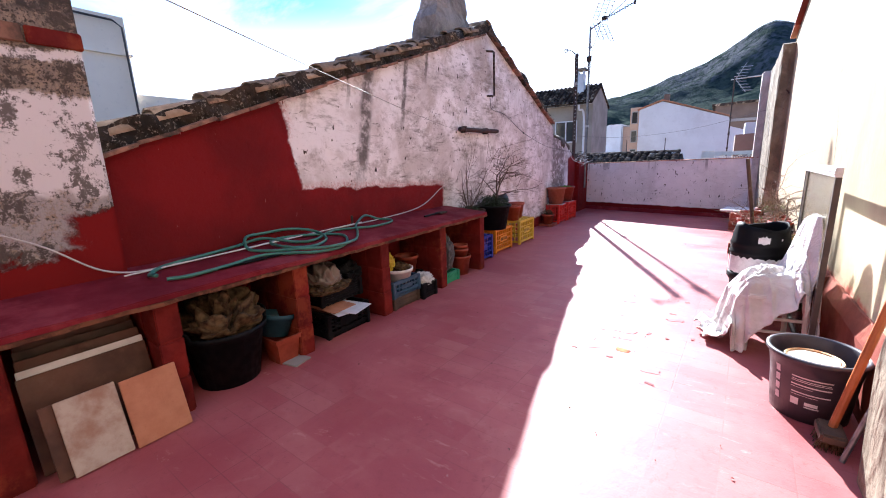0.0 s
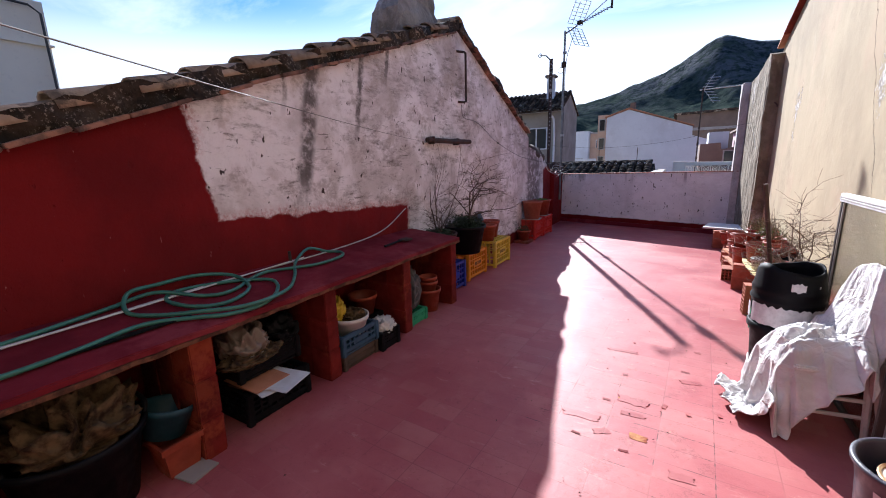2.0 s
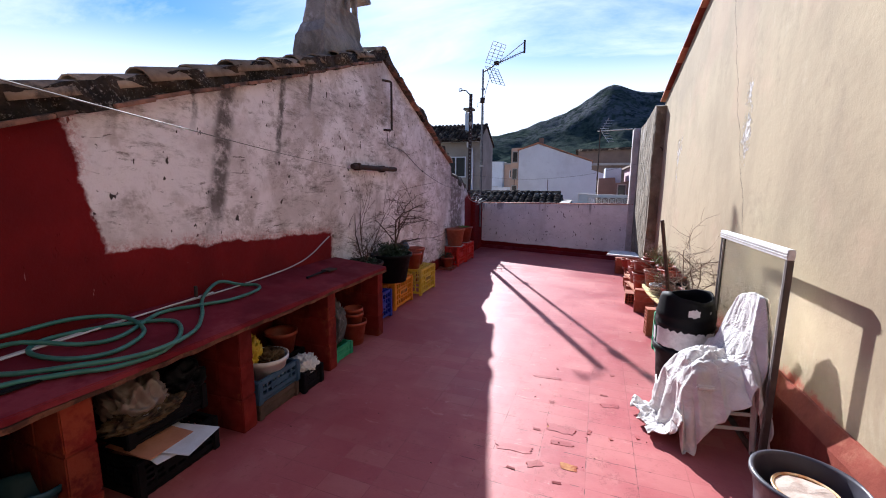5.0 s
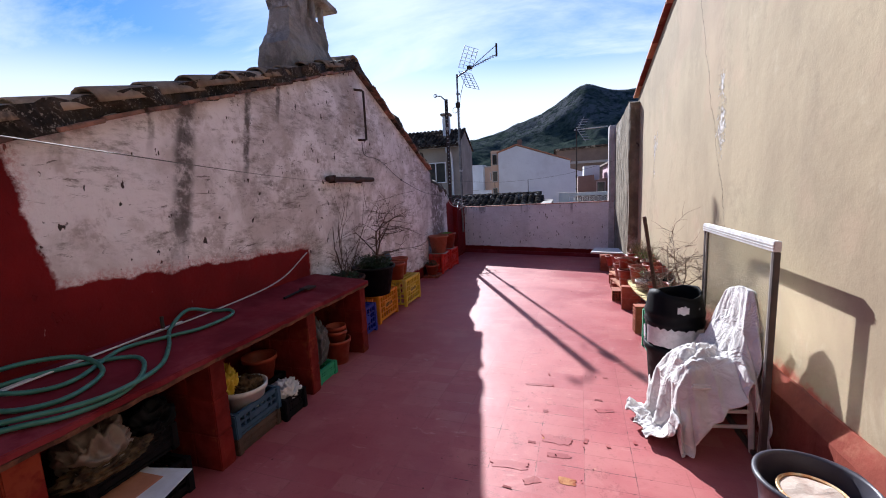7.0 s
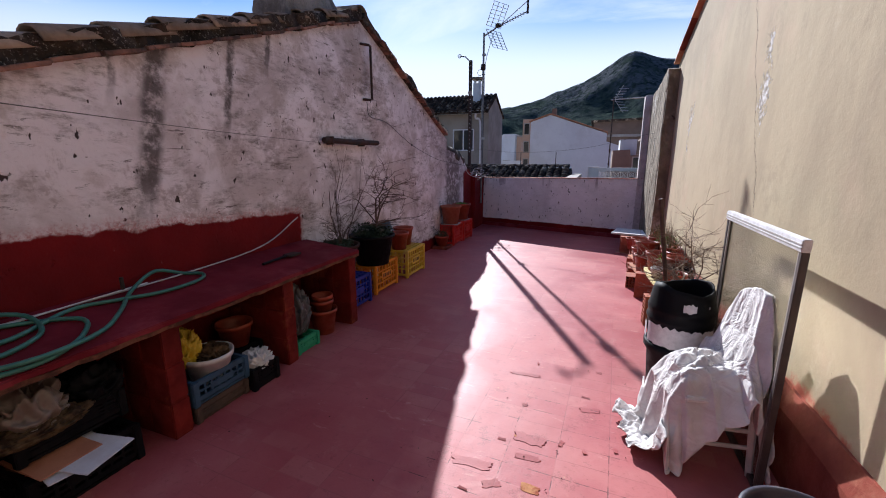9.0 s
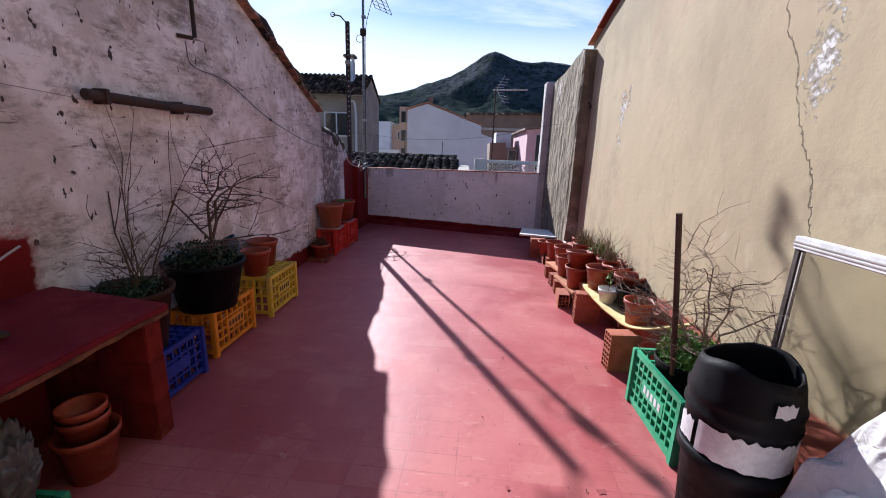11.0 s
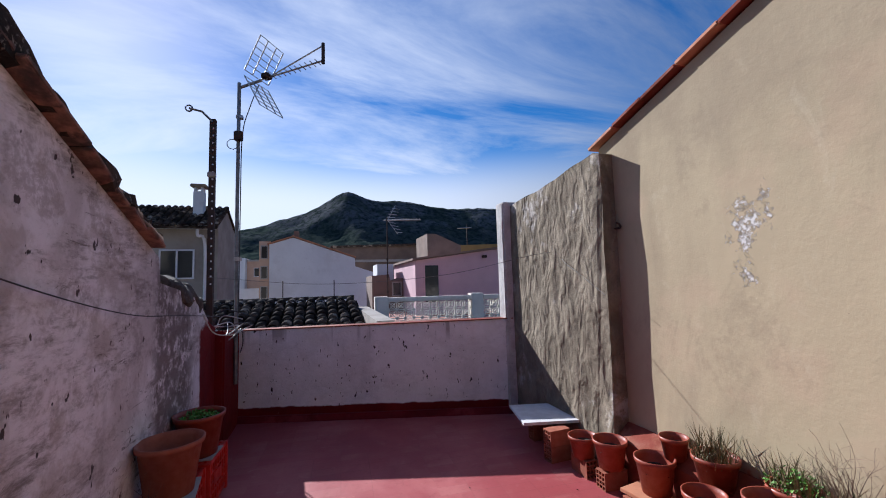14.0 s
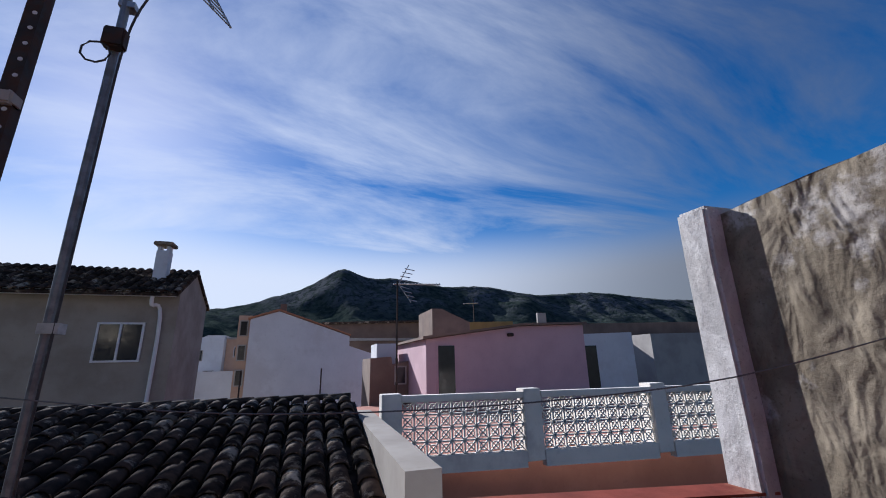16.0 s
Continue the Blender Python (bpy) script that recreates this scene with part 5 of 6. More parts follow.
def cloth_blob(name, label, mat, at, size, seed, fold=0.35, category="cloth"):
    """A crumpled heap of fabric or a stuffed bag."""
    th = thing(name, label, category, at)
    bm = bmesh.new()
    bmesh.ops.create_icosphere(bm, subdivisions=5, radius=1.0)
    off = Vector((seed * 1.7, 0, 0))
    for v in bm.verts:
        p = v.co.copy()
        w = p + 0.35 * noise.noise_vector(p * 1.6 + off)
        r1 = 1 - 2.6 * abs(noise.noise(Vector((w.x * 1.3 + w.z, w.y * 3.1, w.z * 1.6)) + off))
        r2 = 1 - 2.6 * abs(noise.noise(Vector((w.x * 3.4, w.y * 2.2, w.z * 4.0)) + off * 2))
        k = 1 + fold * (0.52 * r1 + 0.30 * r2 - 0.35)
        v.co = Vector((p.x * size[0] * k, p.y * size[1] * k, max(0.0, (p.z + 0.8) / 1.8) * size[2] * k))
    part("fabric", bm, mat, th, smooth=True)
    return th


# ---- under the bench ----
for i, (lab, mat, w, h, x, y, tilt) in enumerate((
        ("clay floor tile leaning in a bench bay", CTILE, 0.27, 0.375, 0.115, -3.965, 17),
        ("clay tile caked with dried mortar leaning on boards", PLASTERED, 0.245, 0.385, 0.10, -4.235, 17),
        ("dark red tile edge on at the front of the stack", WOODR, 0.30, 0.375, 0.075, -4.26, 17))):
    board("floor_tile", lab, mat, w, h, 0.016, category="tile", group="tiles in the bench bay").matrix_basis = \
        pose(x, y, 0.0, 0, 0, 90) @ pose(0, 0, 0, 90 - tilt, 0, 0) @ Matrix.Translation((0, h / 2 + 0.004, 0))
for i, (mat, h, x) in enumerate(((WOODR, 0.50, -0.05), (PAPER, 0.53, -0.075), (WOODR, 0.57, -0.12), (WOODD, 0.60, -0.18), (WOODR, 0.63, -0.22), (PAPER, 0.66, -0.27), (WOODD, 0.66, -0.31))):
    board("leaning_board", "thin %s board stacked upright in a bench bay" % ("white faced" if mat is PAPER else "brown"), mat, 0.54 - 0.01 * i, h, 0.012, category="board", group="boards in the bench bay").matrix_basis = \
        pose(x, -4.17 + 0.004 * i, 0.0, 0, 0, 90) @ pose(0, 0, 0, 90 - 13 + i, 0, 0) @ Matrix.Translation((0, h / 2 + 0.004, 0))
tub = pot("rubber_tub", "large black rubber tub under the bench", BLACKP, (-0.22, -3.42, 0), 0.27, 0.40, soil=False, category="tub")
for s_ in (-1, 1):
    part("handle", tube(curve_pts([(0.10, s_ * 0.255, 0.39), (0.07, s_ * 0.275, 0.45), (-0.07, s_ * 0.275, 0.45), (-0.10, s_ * 0.255, 0.39)], 5), 0.012, 8), BLACKP, tub, smooth=True)
cloth_blob("blanket", "crumpled beige checked blanket in a black tub", BLANKET, (-0.22, -3.42, 0.30), (0.235, 0.235, 0.32), 3, 0.55)
sq = thing("square_pot", "square terracotta pot with rim on the floor", "plant pot", (-0.11, -3.06, 0.0))
bm = bmesh.new()
rings = []
for w, z in ((0.075, 0.0), (0.095, 0.17), (0.11, 0.17), (0.112, 0.205), (0.095, 0.205), (0.085, 0.12)):
    rings.append([bm.verts.new((sx * w, sy * w, z)) for sx, sy in ((-1, -1), (1, -1), (1, 1), (-1, 1))])
for p, q in zip(rings, rings[1:]):
    for s in range(4):
        bm.faces.new((p[s], p[(s + 1) % 4], q[(s + 1) % 4], q[s]))
bm.faces.new(rings[0][::-1])
bm.faces.new(rings[-1])
part("pot", bm, TERRA, sq)
bw2 = pot("rubber_bowl", "teal rubber bowl stacked in a pot", TEAL, (-0.16, -3.08, 0.20), 0.13, 0.17, soil=False, tilt=-14, category="bowl")
board("saucer_tile", "grey tile lying under a square pot", HUMBER, 0.22, 0.16, 0.012, (-0.02, -3.04, 0.0), (0, 0, 10), category="tile")

crate("black_crate", "black plastic crate on the floor under the bench", BLACKP, (0.5, 0.36, 0.22), (-0.22, -2.42, 0.0), 90)
for i, (mat, dx, dy, r) in enumerate(((WOODR, 0, 0, 8), (PAPER, 0.05, 0.02, -10), (PAPER, 0.10, 0.05, 14), (CTILE, -0.02, -0.02, 3))):
    board("sheet", "flat %s sheet lying on a crate" % ("white" if mat is PAPER else "brown"), mat, 0.32, 0.26, 0.007, (-0.12 + dx, -2.50 + dy, 0.222 + 0.010 * i), (0, 2, r), category="sheet")
crate("upper_black_crate", "black plastic crate stacked above loose sheets", BLACKP, (0.48, 0.34, 0.16), (-0.27, -2.42, 0.275), 90)
cloth_blob("plastic_bag", "pale stuffed plastic bag in a crate", BAG, (-0.18, -2.56, 0.40), (0.15, 0.14, 0.24), 8, 0.4, "bag")
cloth_blob("sacking", "tan folded sacking in a crate", BLANKET, (-0.10, -2.56, 0.40), (0.10, 0.20, 0.09), 14, 0.4)
cloth_blob("dark_bag", "dark plastic bag behind a pale one", BLACKP, (-0.24, -2.28, 0.40), (0.17, 0.13, 0.19), 11, 0.4, "bag")

crate("wooden_box", "low dark wooden box on the floor", WOODD, (0.42, 0.32, 0.12), (-0.16, -1.66, 0.0), 90, rows=2)
crate("blue_tray", "dull blue plastic tray crate on a box", BLUEC, (0.44, 0.34, 0.17), (-0.16, -1.66, 0.125), 90, rows=2)
pot("white_basin", "white plastic basin in a blue crate", WHITEPL, (-0.14, -1.64, 0.20), 0.155, 0.19, soil=False, category="basin")
cloth_blob("yellow_bag", "yellow plastic bag in a white basin", YPLASTIC, (-0.22, -1.76, 0.33), (0.10, 0.10, 0.22), 5, 0.6, "bag")
cloth_blob("brown_rag", "brown rag in a white basin", BLANKET, (-0.12, -1.62, 0.33), (0.10, 0.10, 0.10), 6, 0.5)
crate("basket", "small black and white striped basket", BLACKP, (0.26, 0.22, 0.17), (-0.06, -1.32, 0.0), 90, rows=3)
cloth_blob("basket_bag", "grey white plastic bag in a small basket", WHITEPL, (-0.06, -1.32, 0.12), (0.10, 0.12, 0.13), 21, 0.6, "bag")
pot("stored_pot", "orange terracotta pot stored on a box", TERRA, (-0.36, -1.22, 0.22), 0.13, 0.19, soil=False)
crate("inner_box", "plain dark box at the back of a bay", BLACKP, (0.4, 0.3, 0.21), (-0.40, -1.25, 0.0), 90)
cloth_blob("grey_bag", "grey plastic bag hanging full under the bench", GREYBAG, (-0.18, -0.74, 0.14), (0.14, 0.13, 0.42), 9, 0.35, "bag")
crate("green_box", "green plastic box under a grey bag", GREENC, (0.3, 0.3, 0.13), (-0.18, -0.74, 0.0), 90, rows=2)
pot("nested_pot", "terracotta pot on the bay floor", TERRA, (-0.16, -0.36, 0.0), 0.13, 0.25, soil=False)
pot("nested_pot_small", "small terracotta pots nested in a larger one", TERRA, (-0.16, -0.36, 0.20), 0.10, 0.14, soil=False)
pot("nested_pot_small", "small terracotta pots nested in a larger one", TERRA, (-0.16, -0.36, 0.27), 0.095, 0.12, soil=False)

# ---- on the bench ----
def top_z(x):
    return 0.780 + (0.03 - x) / 0.66 * 0.07


hose = thing("garden_hose", "coiled green garden hose lying on the bench", "hose", (0, 0, 0))
lie = [(-0.17, -3.72), (-0.136, -3.6), (-0.16, -3.35), (-0.21, -3.07), (-0.10, -2.86), (0.0, -2.72), (0.02, -2.52), (-0.10, -2.32), (-0.30, -2.22), (-0.47, -2.42), (-0.55, -2.70), (-0.45, -2.83), (-0.24, -2.78), (-0.16, -2.62), (-0.28, -2.40), (-0.50, -2.37),
       (-0.59, -2.56), (-0.60, -2.80), (-0.57, -2.97), (-0.44, -3.04), (-0.28, -2.97), (-0.09, -2.82), (0.01, -2.66), (0.03, -2.48), (-0.08, -2.24), (-0.25, -2.05), (-0.50, -1.83), (-0.58, -1.62), (-0.55, -1.44), (-0.44, -1.37), (-0.35, -1.47), (-0.33, -1.74), (-0.40, -1.95), (-0.46, -2.18), (-0.31, -2.50), (-0.36, -2.66), (-0.55, -2.84), (-0.56, -3.08), (-0.50, -3.35), (-0.44, -3.62), (-0.33, -3.75), (-0.20, -3.76)]
pts = []
for n, (x, y) in enumerate(lie):
    lift = 0.055 if x < -0.565 else 0.0          # leans on the wall
    lift += 0.026 * sum(1 for a, b in lie[:max(0, n - 4)] if (a - x) ** 2 + (b - y) ** 2 < 0.006)
    pts.append((x, y, min(lift, 0.06)))
part("tube", tube(curve_pts([(x, y, top_z(x) + 0.014 + z) for x, y, z in pts], 7), 0.0125, 7), HOSE, hose, smooth=True)
part("connector", tube([(-0.50, -1.88, 0.87), (-0.50, -1.88, 0.95)], 0.012), IRON, hose)
pv = thing("plastic_conduit", "white plastic conduit lying along the wall", "conduit", (0, 0, 0))
part("conduit", tube([(-0.40, -3.86, top_z(-0.40) + 0.014), (-0.55, -1.7, top_z(-0.55) + 0.014)], 0.0055, 8), WHITEPL, pv)
cb = thing("white_cable", "thin white cable hanging along the wall", "cable", (0, 0, 0))
part("cable", tube(curve_pts([(-0.47, -5.4, 1.75), (-0.47, -4.6, 1.32), (-0.46, -4.2, 1.10), (-0.45, -3.9, 0.87), (-0.45, -3.5, top_z(-0.45) + 0.008), (-0.52, -2.6, top_z(-0.52) + 0.008), (-0.55, -1.4, top_z(-0.55) + 0.01), (-0.60, -0.6, 0.90), (-0.61, -0.1, 1.10)], 8), 0.006, 6), WIRE, cb)
tl = thing("hand_tool", "dark iron hand tool lying on the bench", "tool", (-0.30, -0.62, top_z(-0.30) + 0.012))
part("handle", tube([(0.02, -0.32, 0), (0.0, -0.02, 0.005)], 0.012), BLACKP, tl)
part("blade", wobble(box((-0.05, -0.02, -0.006), (0.05, 0.12, 0.012), 0.004), 0.004, 20), IRON, tl)
tl2 = thing("dark_strap", "dark rubber strap lying under the hose", "strap", (-0.16, -3.15, top_z(-0.16) + 0.006))
part("strap", box((-0.02, -0.35, -0.004), (0.02, 0.30, 0.006), 0.002), BLACKP, tl2)

# clotheslines
ln = thing("clothesline", "thin grey clothesline strung from the wall pipe", "clothesline", (0, 0, 0))
part("line", tube(curve_pts([(3.08, -7.3, 1.80), (1.83, -4.7, 1.80), (0.63, -2.2, 1.815), (-0.57, 0.38, 1.865)], 8), 0.0016, 5), GREYLINE, ln)
ln2 = thing("clothesline_far", "thin line strung across to the rough wall", "clothesline", (0, 0, 0))
part("line", tube(curve_pts([(-0.75, 6.3, 1.98), (0.6, 5.9, 1.86), (2.0, 5.4, 1.93), (3.16, 5.02, 2.16), (3.16, 4.6, 2.0), (3.16, 4.0, 1.68)], 8), 0.0028, 5), GREYLINE, ln2)
ln3 = thing("loose_cable", "dark loose cable hanging on the old wall", "cable", (0, 0, 0))
part("line", tube(curve_pts([(-0.60, 1.35, 2.42), (-0.60, 1.42, 2.25), (-0.60, 1.9, 2.20), (-0.60, 2.7, 1.93), (-0.58, 3.8, 1.70), (-0.57, 4.8, 1.62), (-0.55, 6.0, 1.52)], 8), 0.004, 5), DARKWIRE, ln3)
part("knot", wobble(lathe([(0, -0.02), (0.02, 0), (0, 0.025)], 8, at=(-0.60, 2.7, 1.93)), 0.006, 30), DARKWIRE, ln3)
cbz = thing("cable_bundle", "tangled pale cables at the foot of the post", "cable", (0, 0, 0))
r = random.Random(5)
for k in range(9):
    a = Vector((-0.72 + r.uniform(-0.04, 0.04), 6.35 + r.uniform(-0.1, 0.1), 1.36 + r.uniform(-0.04, 0.06)))
    b = Vector((-0.40 + r.uniform(-0.06, 0.1), 6.55 + r.uniform(-0.15, 0.15), 1.34 + r.uniform(-0.05, 0.14)))
    mid = (a + b) / 2 + Vector((r.uniform(-0.1, 0.1), r.uniform(-0.25, 0.1), r.uniform(-0.16, 0.16)))
    part("strand", tube(curve_pts([a, mid, b], 6), 0.007, 5), WIRE if k % 3 else DARKWIRE, cbz)
part("strand", tube(curve_pts([(-0.52, 5.2, 1.60), (-0.52, 5.6, 1.38), (-0.5, 6.1, 1.30), (-0.55, 6.4, 1.40)], 8), 0.007, 5), WIRE, cbz)
part("strand", tube(curve_pts([(-0.42, 6.55, 1.34), (-0.40, 6.55, 1.15), (-0.42, 6.5, 1.02)], 6), 0.007, 5), DARKWIRE, cbz)
# rubble cap of the lower wall by the post
bm = bmesh.new()
bmesh.ops.create_icosphere(bm, subdivisions=4, radius=1.0)
for v in bm.verts:
    v.co = Vector((v.co.x * 0.16, v.co.y * 0.75, v.co.z * 0.16))
lump = setting("wall_west_cap", wobble(bm, 0.08, 5), CAPM)
lump.matrix_basis = pose(-0.78, 5.35, 1.70, -22)

# ---- crates and pots along the gable wall ----
YMARK = plain("dark crate print", (0.10, 0.05, 0.02), None, 10, 60, 0.7, 0.0)
crate("blue_crate", "blue plastic fruit crate standing upside down", BLUE, (0.56, 0.36, 0.36), (-0.36, 0.33, 0), 90, True, group="crates by the wall")
crate("orange_crate", "orange plastic fruit crate standing upside down", ORANGE, (0.60, 0.38, 0.38), (-0.41, 1.08, 0), 90, True, group="crates by the wall", mark=YMARK)
crate("yellow_crate", "yellow plastic fruit crate standing upside down", YELLOW, (0.62, 0.42, 0.41), (-0.38, 1.90, 0), 90, True, group="crates by the wall", mark=YMARK)
crate("red_crate", "red plastic crate with a potted plant on it", REDC, (0.55, 0.31, 0.42), (-0.46, 4.28, 0), 90, True, group="red crates")
crate("red_crate", "red plastic crate with a potted plant on it", REDC, (0.55, 0.31, 0.42), (-0.43, 4.86, 0), 88, True, group="red crates")

bp = pot("big_black_pot", "large black plastic pot on an orange crate", BLACKP, (-0.36, 0.95, 0.38), 0.275, 0.38)
part("foliage", leaves(1500, 0, 0, 0.42, 0.25, 0.27, 0.11, 0.030, 3), LEAFD, bp)
sh = part("shrub", shrub_mesh(17, 1.15, 1.9, 4, 0.015, (-0.02, -0.1), 3), TWIG_SHADE, bp, "bare grey twigs")
sh.matrix_basis = pose(0.02, 0.05, 0.36)
bn = thing("shoe_like_pot", "small dark blue pot tipped in the plants", "plant pot", (-0.22, 1.15, 0.80))
part("pot", lathe([(0, 0), (0.05, 0), (0.065, 0.11), (0.055, 0.11), (0.045, 0.02), (0, 0.02)], 14), BLUEC, bn).matrix_basis = pose(0, 0, 0, 20, -25, 0)
bowl = pot("wide_planter", "wide dark brown planter behind the bench end", DARKPOT, (-0.40, 0.25, 0.36), 0.24, 0.40)
part("foliage", leaves(500, 0, 0, 0.40, 0.2, 0.2, 0.05, 0.028, 7), LEAFD, bowl)
for sd, le in ((23, (0.1, -0.3)), (29, (0.2, 0.2))):
    s2 = part("shrub", shrub_mesh(sd, 0.55, 1.0, 3, 0.006, le, 3), TWIG_SHADE, bowl)
    s2.matrix_basis = pose(0, 0.05, 0.34)
vine = thing("dry_vine", "long dry vine stem climbing the old wall", "vine", (-0.50, 0.55, 0.55))
for sd in (41, 43):
    part("stem", shrub_mesh(sd, 1.9, 0.7, 2, 0.006, (-0.02, -0.12), 2), TWIG_SHADE, vine)
pot("terracotta_pot", "orange terracotta pot on a crate", TERRA, (-0.36, 1.70, 0.41), 0.135, 0.25, group="pots by the gable wall")
p2 = pot("terracotta_pot", "tall terracotta pot against the old wall", TERRA, (-0.45, 2.03, 0.41), 0.145, 0.27, group="pots by the gable wall")
p3 = pot("terracotta_pot", "pale clay pot with rim on a red crate", TERRAC, (-0.43, 4.14, 0.434), 0.20, 0.36, group="pots by the gable wall")
board("pot_tile", "pale grey tile between pot and crate", HGREY, 0.34, 0.34, 0.012, (-0.43, 4.16, 0.42), (0, 0, 8), category="tile")
p4 = pot("terracotta_pot", "terracotta pot with green leaves on a red crate", TERRA, (-0.43, 4.82, 0.434), 0.19, 0.34, group="pots by the gable wall")
board("pot_tile", "pale grey tile between pot and crate", HGREY, 0.30, 0.30, 0.012, (-0.43, 4.82, 0.42), (0, 0, -5), category="tile")
part("foliage", leaves(350, 0, 0, 0.30, 0.16, 0.16, 0.05, 0.03, 9), LEAF, p4)
p5 = pot("terracotta_pot", "small terracotta pot with dry stalks on the floor", TERRA, (-0.46, 3.72, 0.05), 0.13, 0.20, group="pots by the gable wall")
part("foliage", leaves(260, 0, 0, 0.23, 0.13, 0.13, 0.07, 0.025, 13), LEAFD, p5)
part("shrub", shrub_mesh(31, 0.5, 0.7, 3, 0.004, (0, 0), 3), TWIG_SHADE, p5).matrix_basis = pose(0, 0, 0.16)
board("floor_slab", "low red slab under a small pot", LEDGE, 0.3, 0.3, 0.05, (-0.46, 3.72, 0), (0, 0, 0), category="slab")

# ---- right side: bricks, boards and pots ----
for x, y, z, rz in ((2.96, 1.02, 0.0, 4), (2.96, 1.02, 0.157, 4), (2.95, 1.93, 0.0, -6), (2.95, 1.93, 0.157, -6),
                    (2.82, 2.40, 0.0, 86), (2.98, 2.42, 0.0, 86), (2.93, 2.80, 0.0, -4), (2.94, 3.10, 0.0, 3), (2.95, 3.46, 0.0, -3),
                    (2.90, 4.55, 0.0, 5), (2.90, 4.55, 0.157, 5), (3.02, 5.1, 0.0, 0), (3.02, 5.1, 0.157, 0), (3.08, 2.22, 0.157, 0)):
    brick_at(x, y, z, rz)
board("clay_shelf", "long clay slab laid across bricks", CTILE, 0.26, 0.66, 0.03, (2.99, 2.62, 0.160), (0, 0, 6), category="slab")
board("clay_shelf", "long clay slab laid across bricks", CTILE, 0.24, 0.60, 0.028, (3.02, 3.30, 0.160), (0, 0, 10), category="slab")
board("white_slab", "white board on bricks by the end wall", PAPER, 0.62, 0.62, 0.03, (2.98, 4.95, 0.316), (0, 0, -12), category="board")
fb = thing("foam_board", "yellow sagging foam board carrying pots", "board", (0, 0, 0))
bm = bmesh.new()
N = 22
rows_v = []
for i in range(N + 1):
    f = i / N
    y = 2.06 - 1.47 * f
    x = 2.975 + 0.20 * f
    z = 0.345 - 0.04 * math.sin(math.pi * f) + 0.22 * max(0, (f - 0.6) / 0.4) ** 1.5
    w = 0.125 - 0.06 * (2 * f - 1) ** 4 + 0.01 * noise.noise(Vector((f * 9, 0, 0)))
    lift = 0.03
    rows_v.append([[bm.verts.new((x - w * 0.75, y, z + dz)), bm.verts.new((x + w * 0.4, y + 0.02, z - 0.005 + dz)), bm.verts.new((x + w * 1.25, y + 0.03, z + lift + dz))] for dz in (0, 0.018)])
for p, q in zip(rows_v, rows_v[1:]):
    for s in range(2):
        bm.faces.new((p[1][s], p[1][s + 1], q[1][s + 1], q[1][s]))
        bm.faces.new((p[0][s], q[0][s], q[0][s + 1], p[0][s + 1]))
    bm.faces.new((p[0][0], p[1][0], q[1][0], q[0][0]))
    bm.faces.new((p[0][2], q[0][2], q[1][2], p[1][2]))
for e_ in (rows_v[0], rows_v[-1]):
    bm.faces.new((e_[0][0], e_[0][1], e_[0][2], e_[1][2], e_[1][1], e_[1][0]))
part("sheet", bm, FOAM, fb, smooth=True)
RP = "pots along the beige wall"
pot("terracotta_pot", "terracotta pot with dry sprig on foam board", TERRA, (3.12, 1.18, 0.322), 0.115, 0.21, RP)
pot("black_pot", "black plastic pot on foam board", BLACKP, (3.20, 1.50, 0.318), 0.14, 0.20, RP)
pot("white_pot", "small white pot with a seedling", WHITEPL, (3.04, 1.66, 0.31), 0.085, 0.15, RP)
pot("terracotta_pot", "broken rimmed terracotta pot on foam board", TERRA, (3.06, 2.00, 0.335), 0.13, 0.24, RP, wob=0.02)
pot("terracotta_pot", "wide terracotta pot against the wall", TERRA, (3.25, 2.06, 0.42), 0.14, 0.17, RP)
pot("terracotta_pot", "terracotta pot against the wall", TERRA, (3.25, 1.74, 0.42), 0.13, 0.16, RP)
pot("terracotta_pot", "tall terracotta pot on clay slab", TERRA, (2.98, 2.46, 0.192), 0.135, 0.25, RP)
pot("terracotta_pot", "terracotta pot stacked in another", TERRA, (2.99, 2.48, 0.372), 0.14, 0.24, RP, tilt=-5)
pot("terracotta_pot", "terracotta pot on clay slab", TERRA, (2.97, 2.92, 0.192), 0.125, 0.25, RP)
pot("terracotta_pot", "small terracotta pot between larger ones", TERRA, (3.10, 2.75, 0.192), 0.10, 0.20, RP)
gp = pot("terracotta_pot", "terracotta trough pot with dry grass", TERRA, (3.23, 2.55, 0.40), 0.13, 0.20, RP)
part("grass", grass(150, 0.13, 0.23, 3), GRASS, gp).matrix_basis = pose(0, 0, 0.15)
part("foliage", leaves(350, 0, 0, 0.22, 0.14, 0.16, 0.07, 0.022, 33), LEAF, gp)
gp2 = pot("terracotta_pot", "terracotta pot with dry grass", TERRA, (3.20, 3.02, 0.40), 0.14, 0.20, RP)
part("grass", grass(150, 0.14, 0.25, 5), GRASS, gp2).matrix_basis = pose(0, 0, 0.15)
gp3 = pot("terracotta_pot", "terracotta pot with weeds by the wall", TERRA, (3.24, 2.28, 0.42), 0.12, 0.18, RP)
part("shrub", shrub_mesh(51, 0.45, 0.9, 3, 0.003, (0, 0), 3), TWIG, gp3).matrix_basis = pose(0, 0, 0.14)
part("grass", grass(90, 0.12, 0.18, 8), GRASS, gp3).matrix_basis = pose(0, 0, 0.13)
pot("terracotta_pot", "terracotta pot at the foot of the rough wall", TERRA, (3.06, 3.42, 0.192), 0.14, 0.26, RP)
pot("terracotta_pot", "small terracotta pot by the wall", TERRA, (3.24, 3.40, 0.42), 0.10, 0.17, RP)
pot("terracotta_pot", "terracotta pot beside the rough wall", TERRA, (3.05, 3.92, 0.17), 0.14, 0.24, RP)
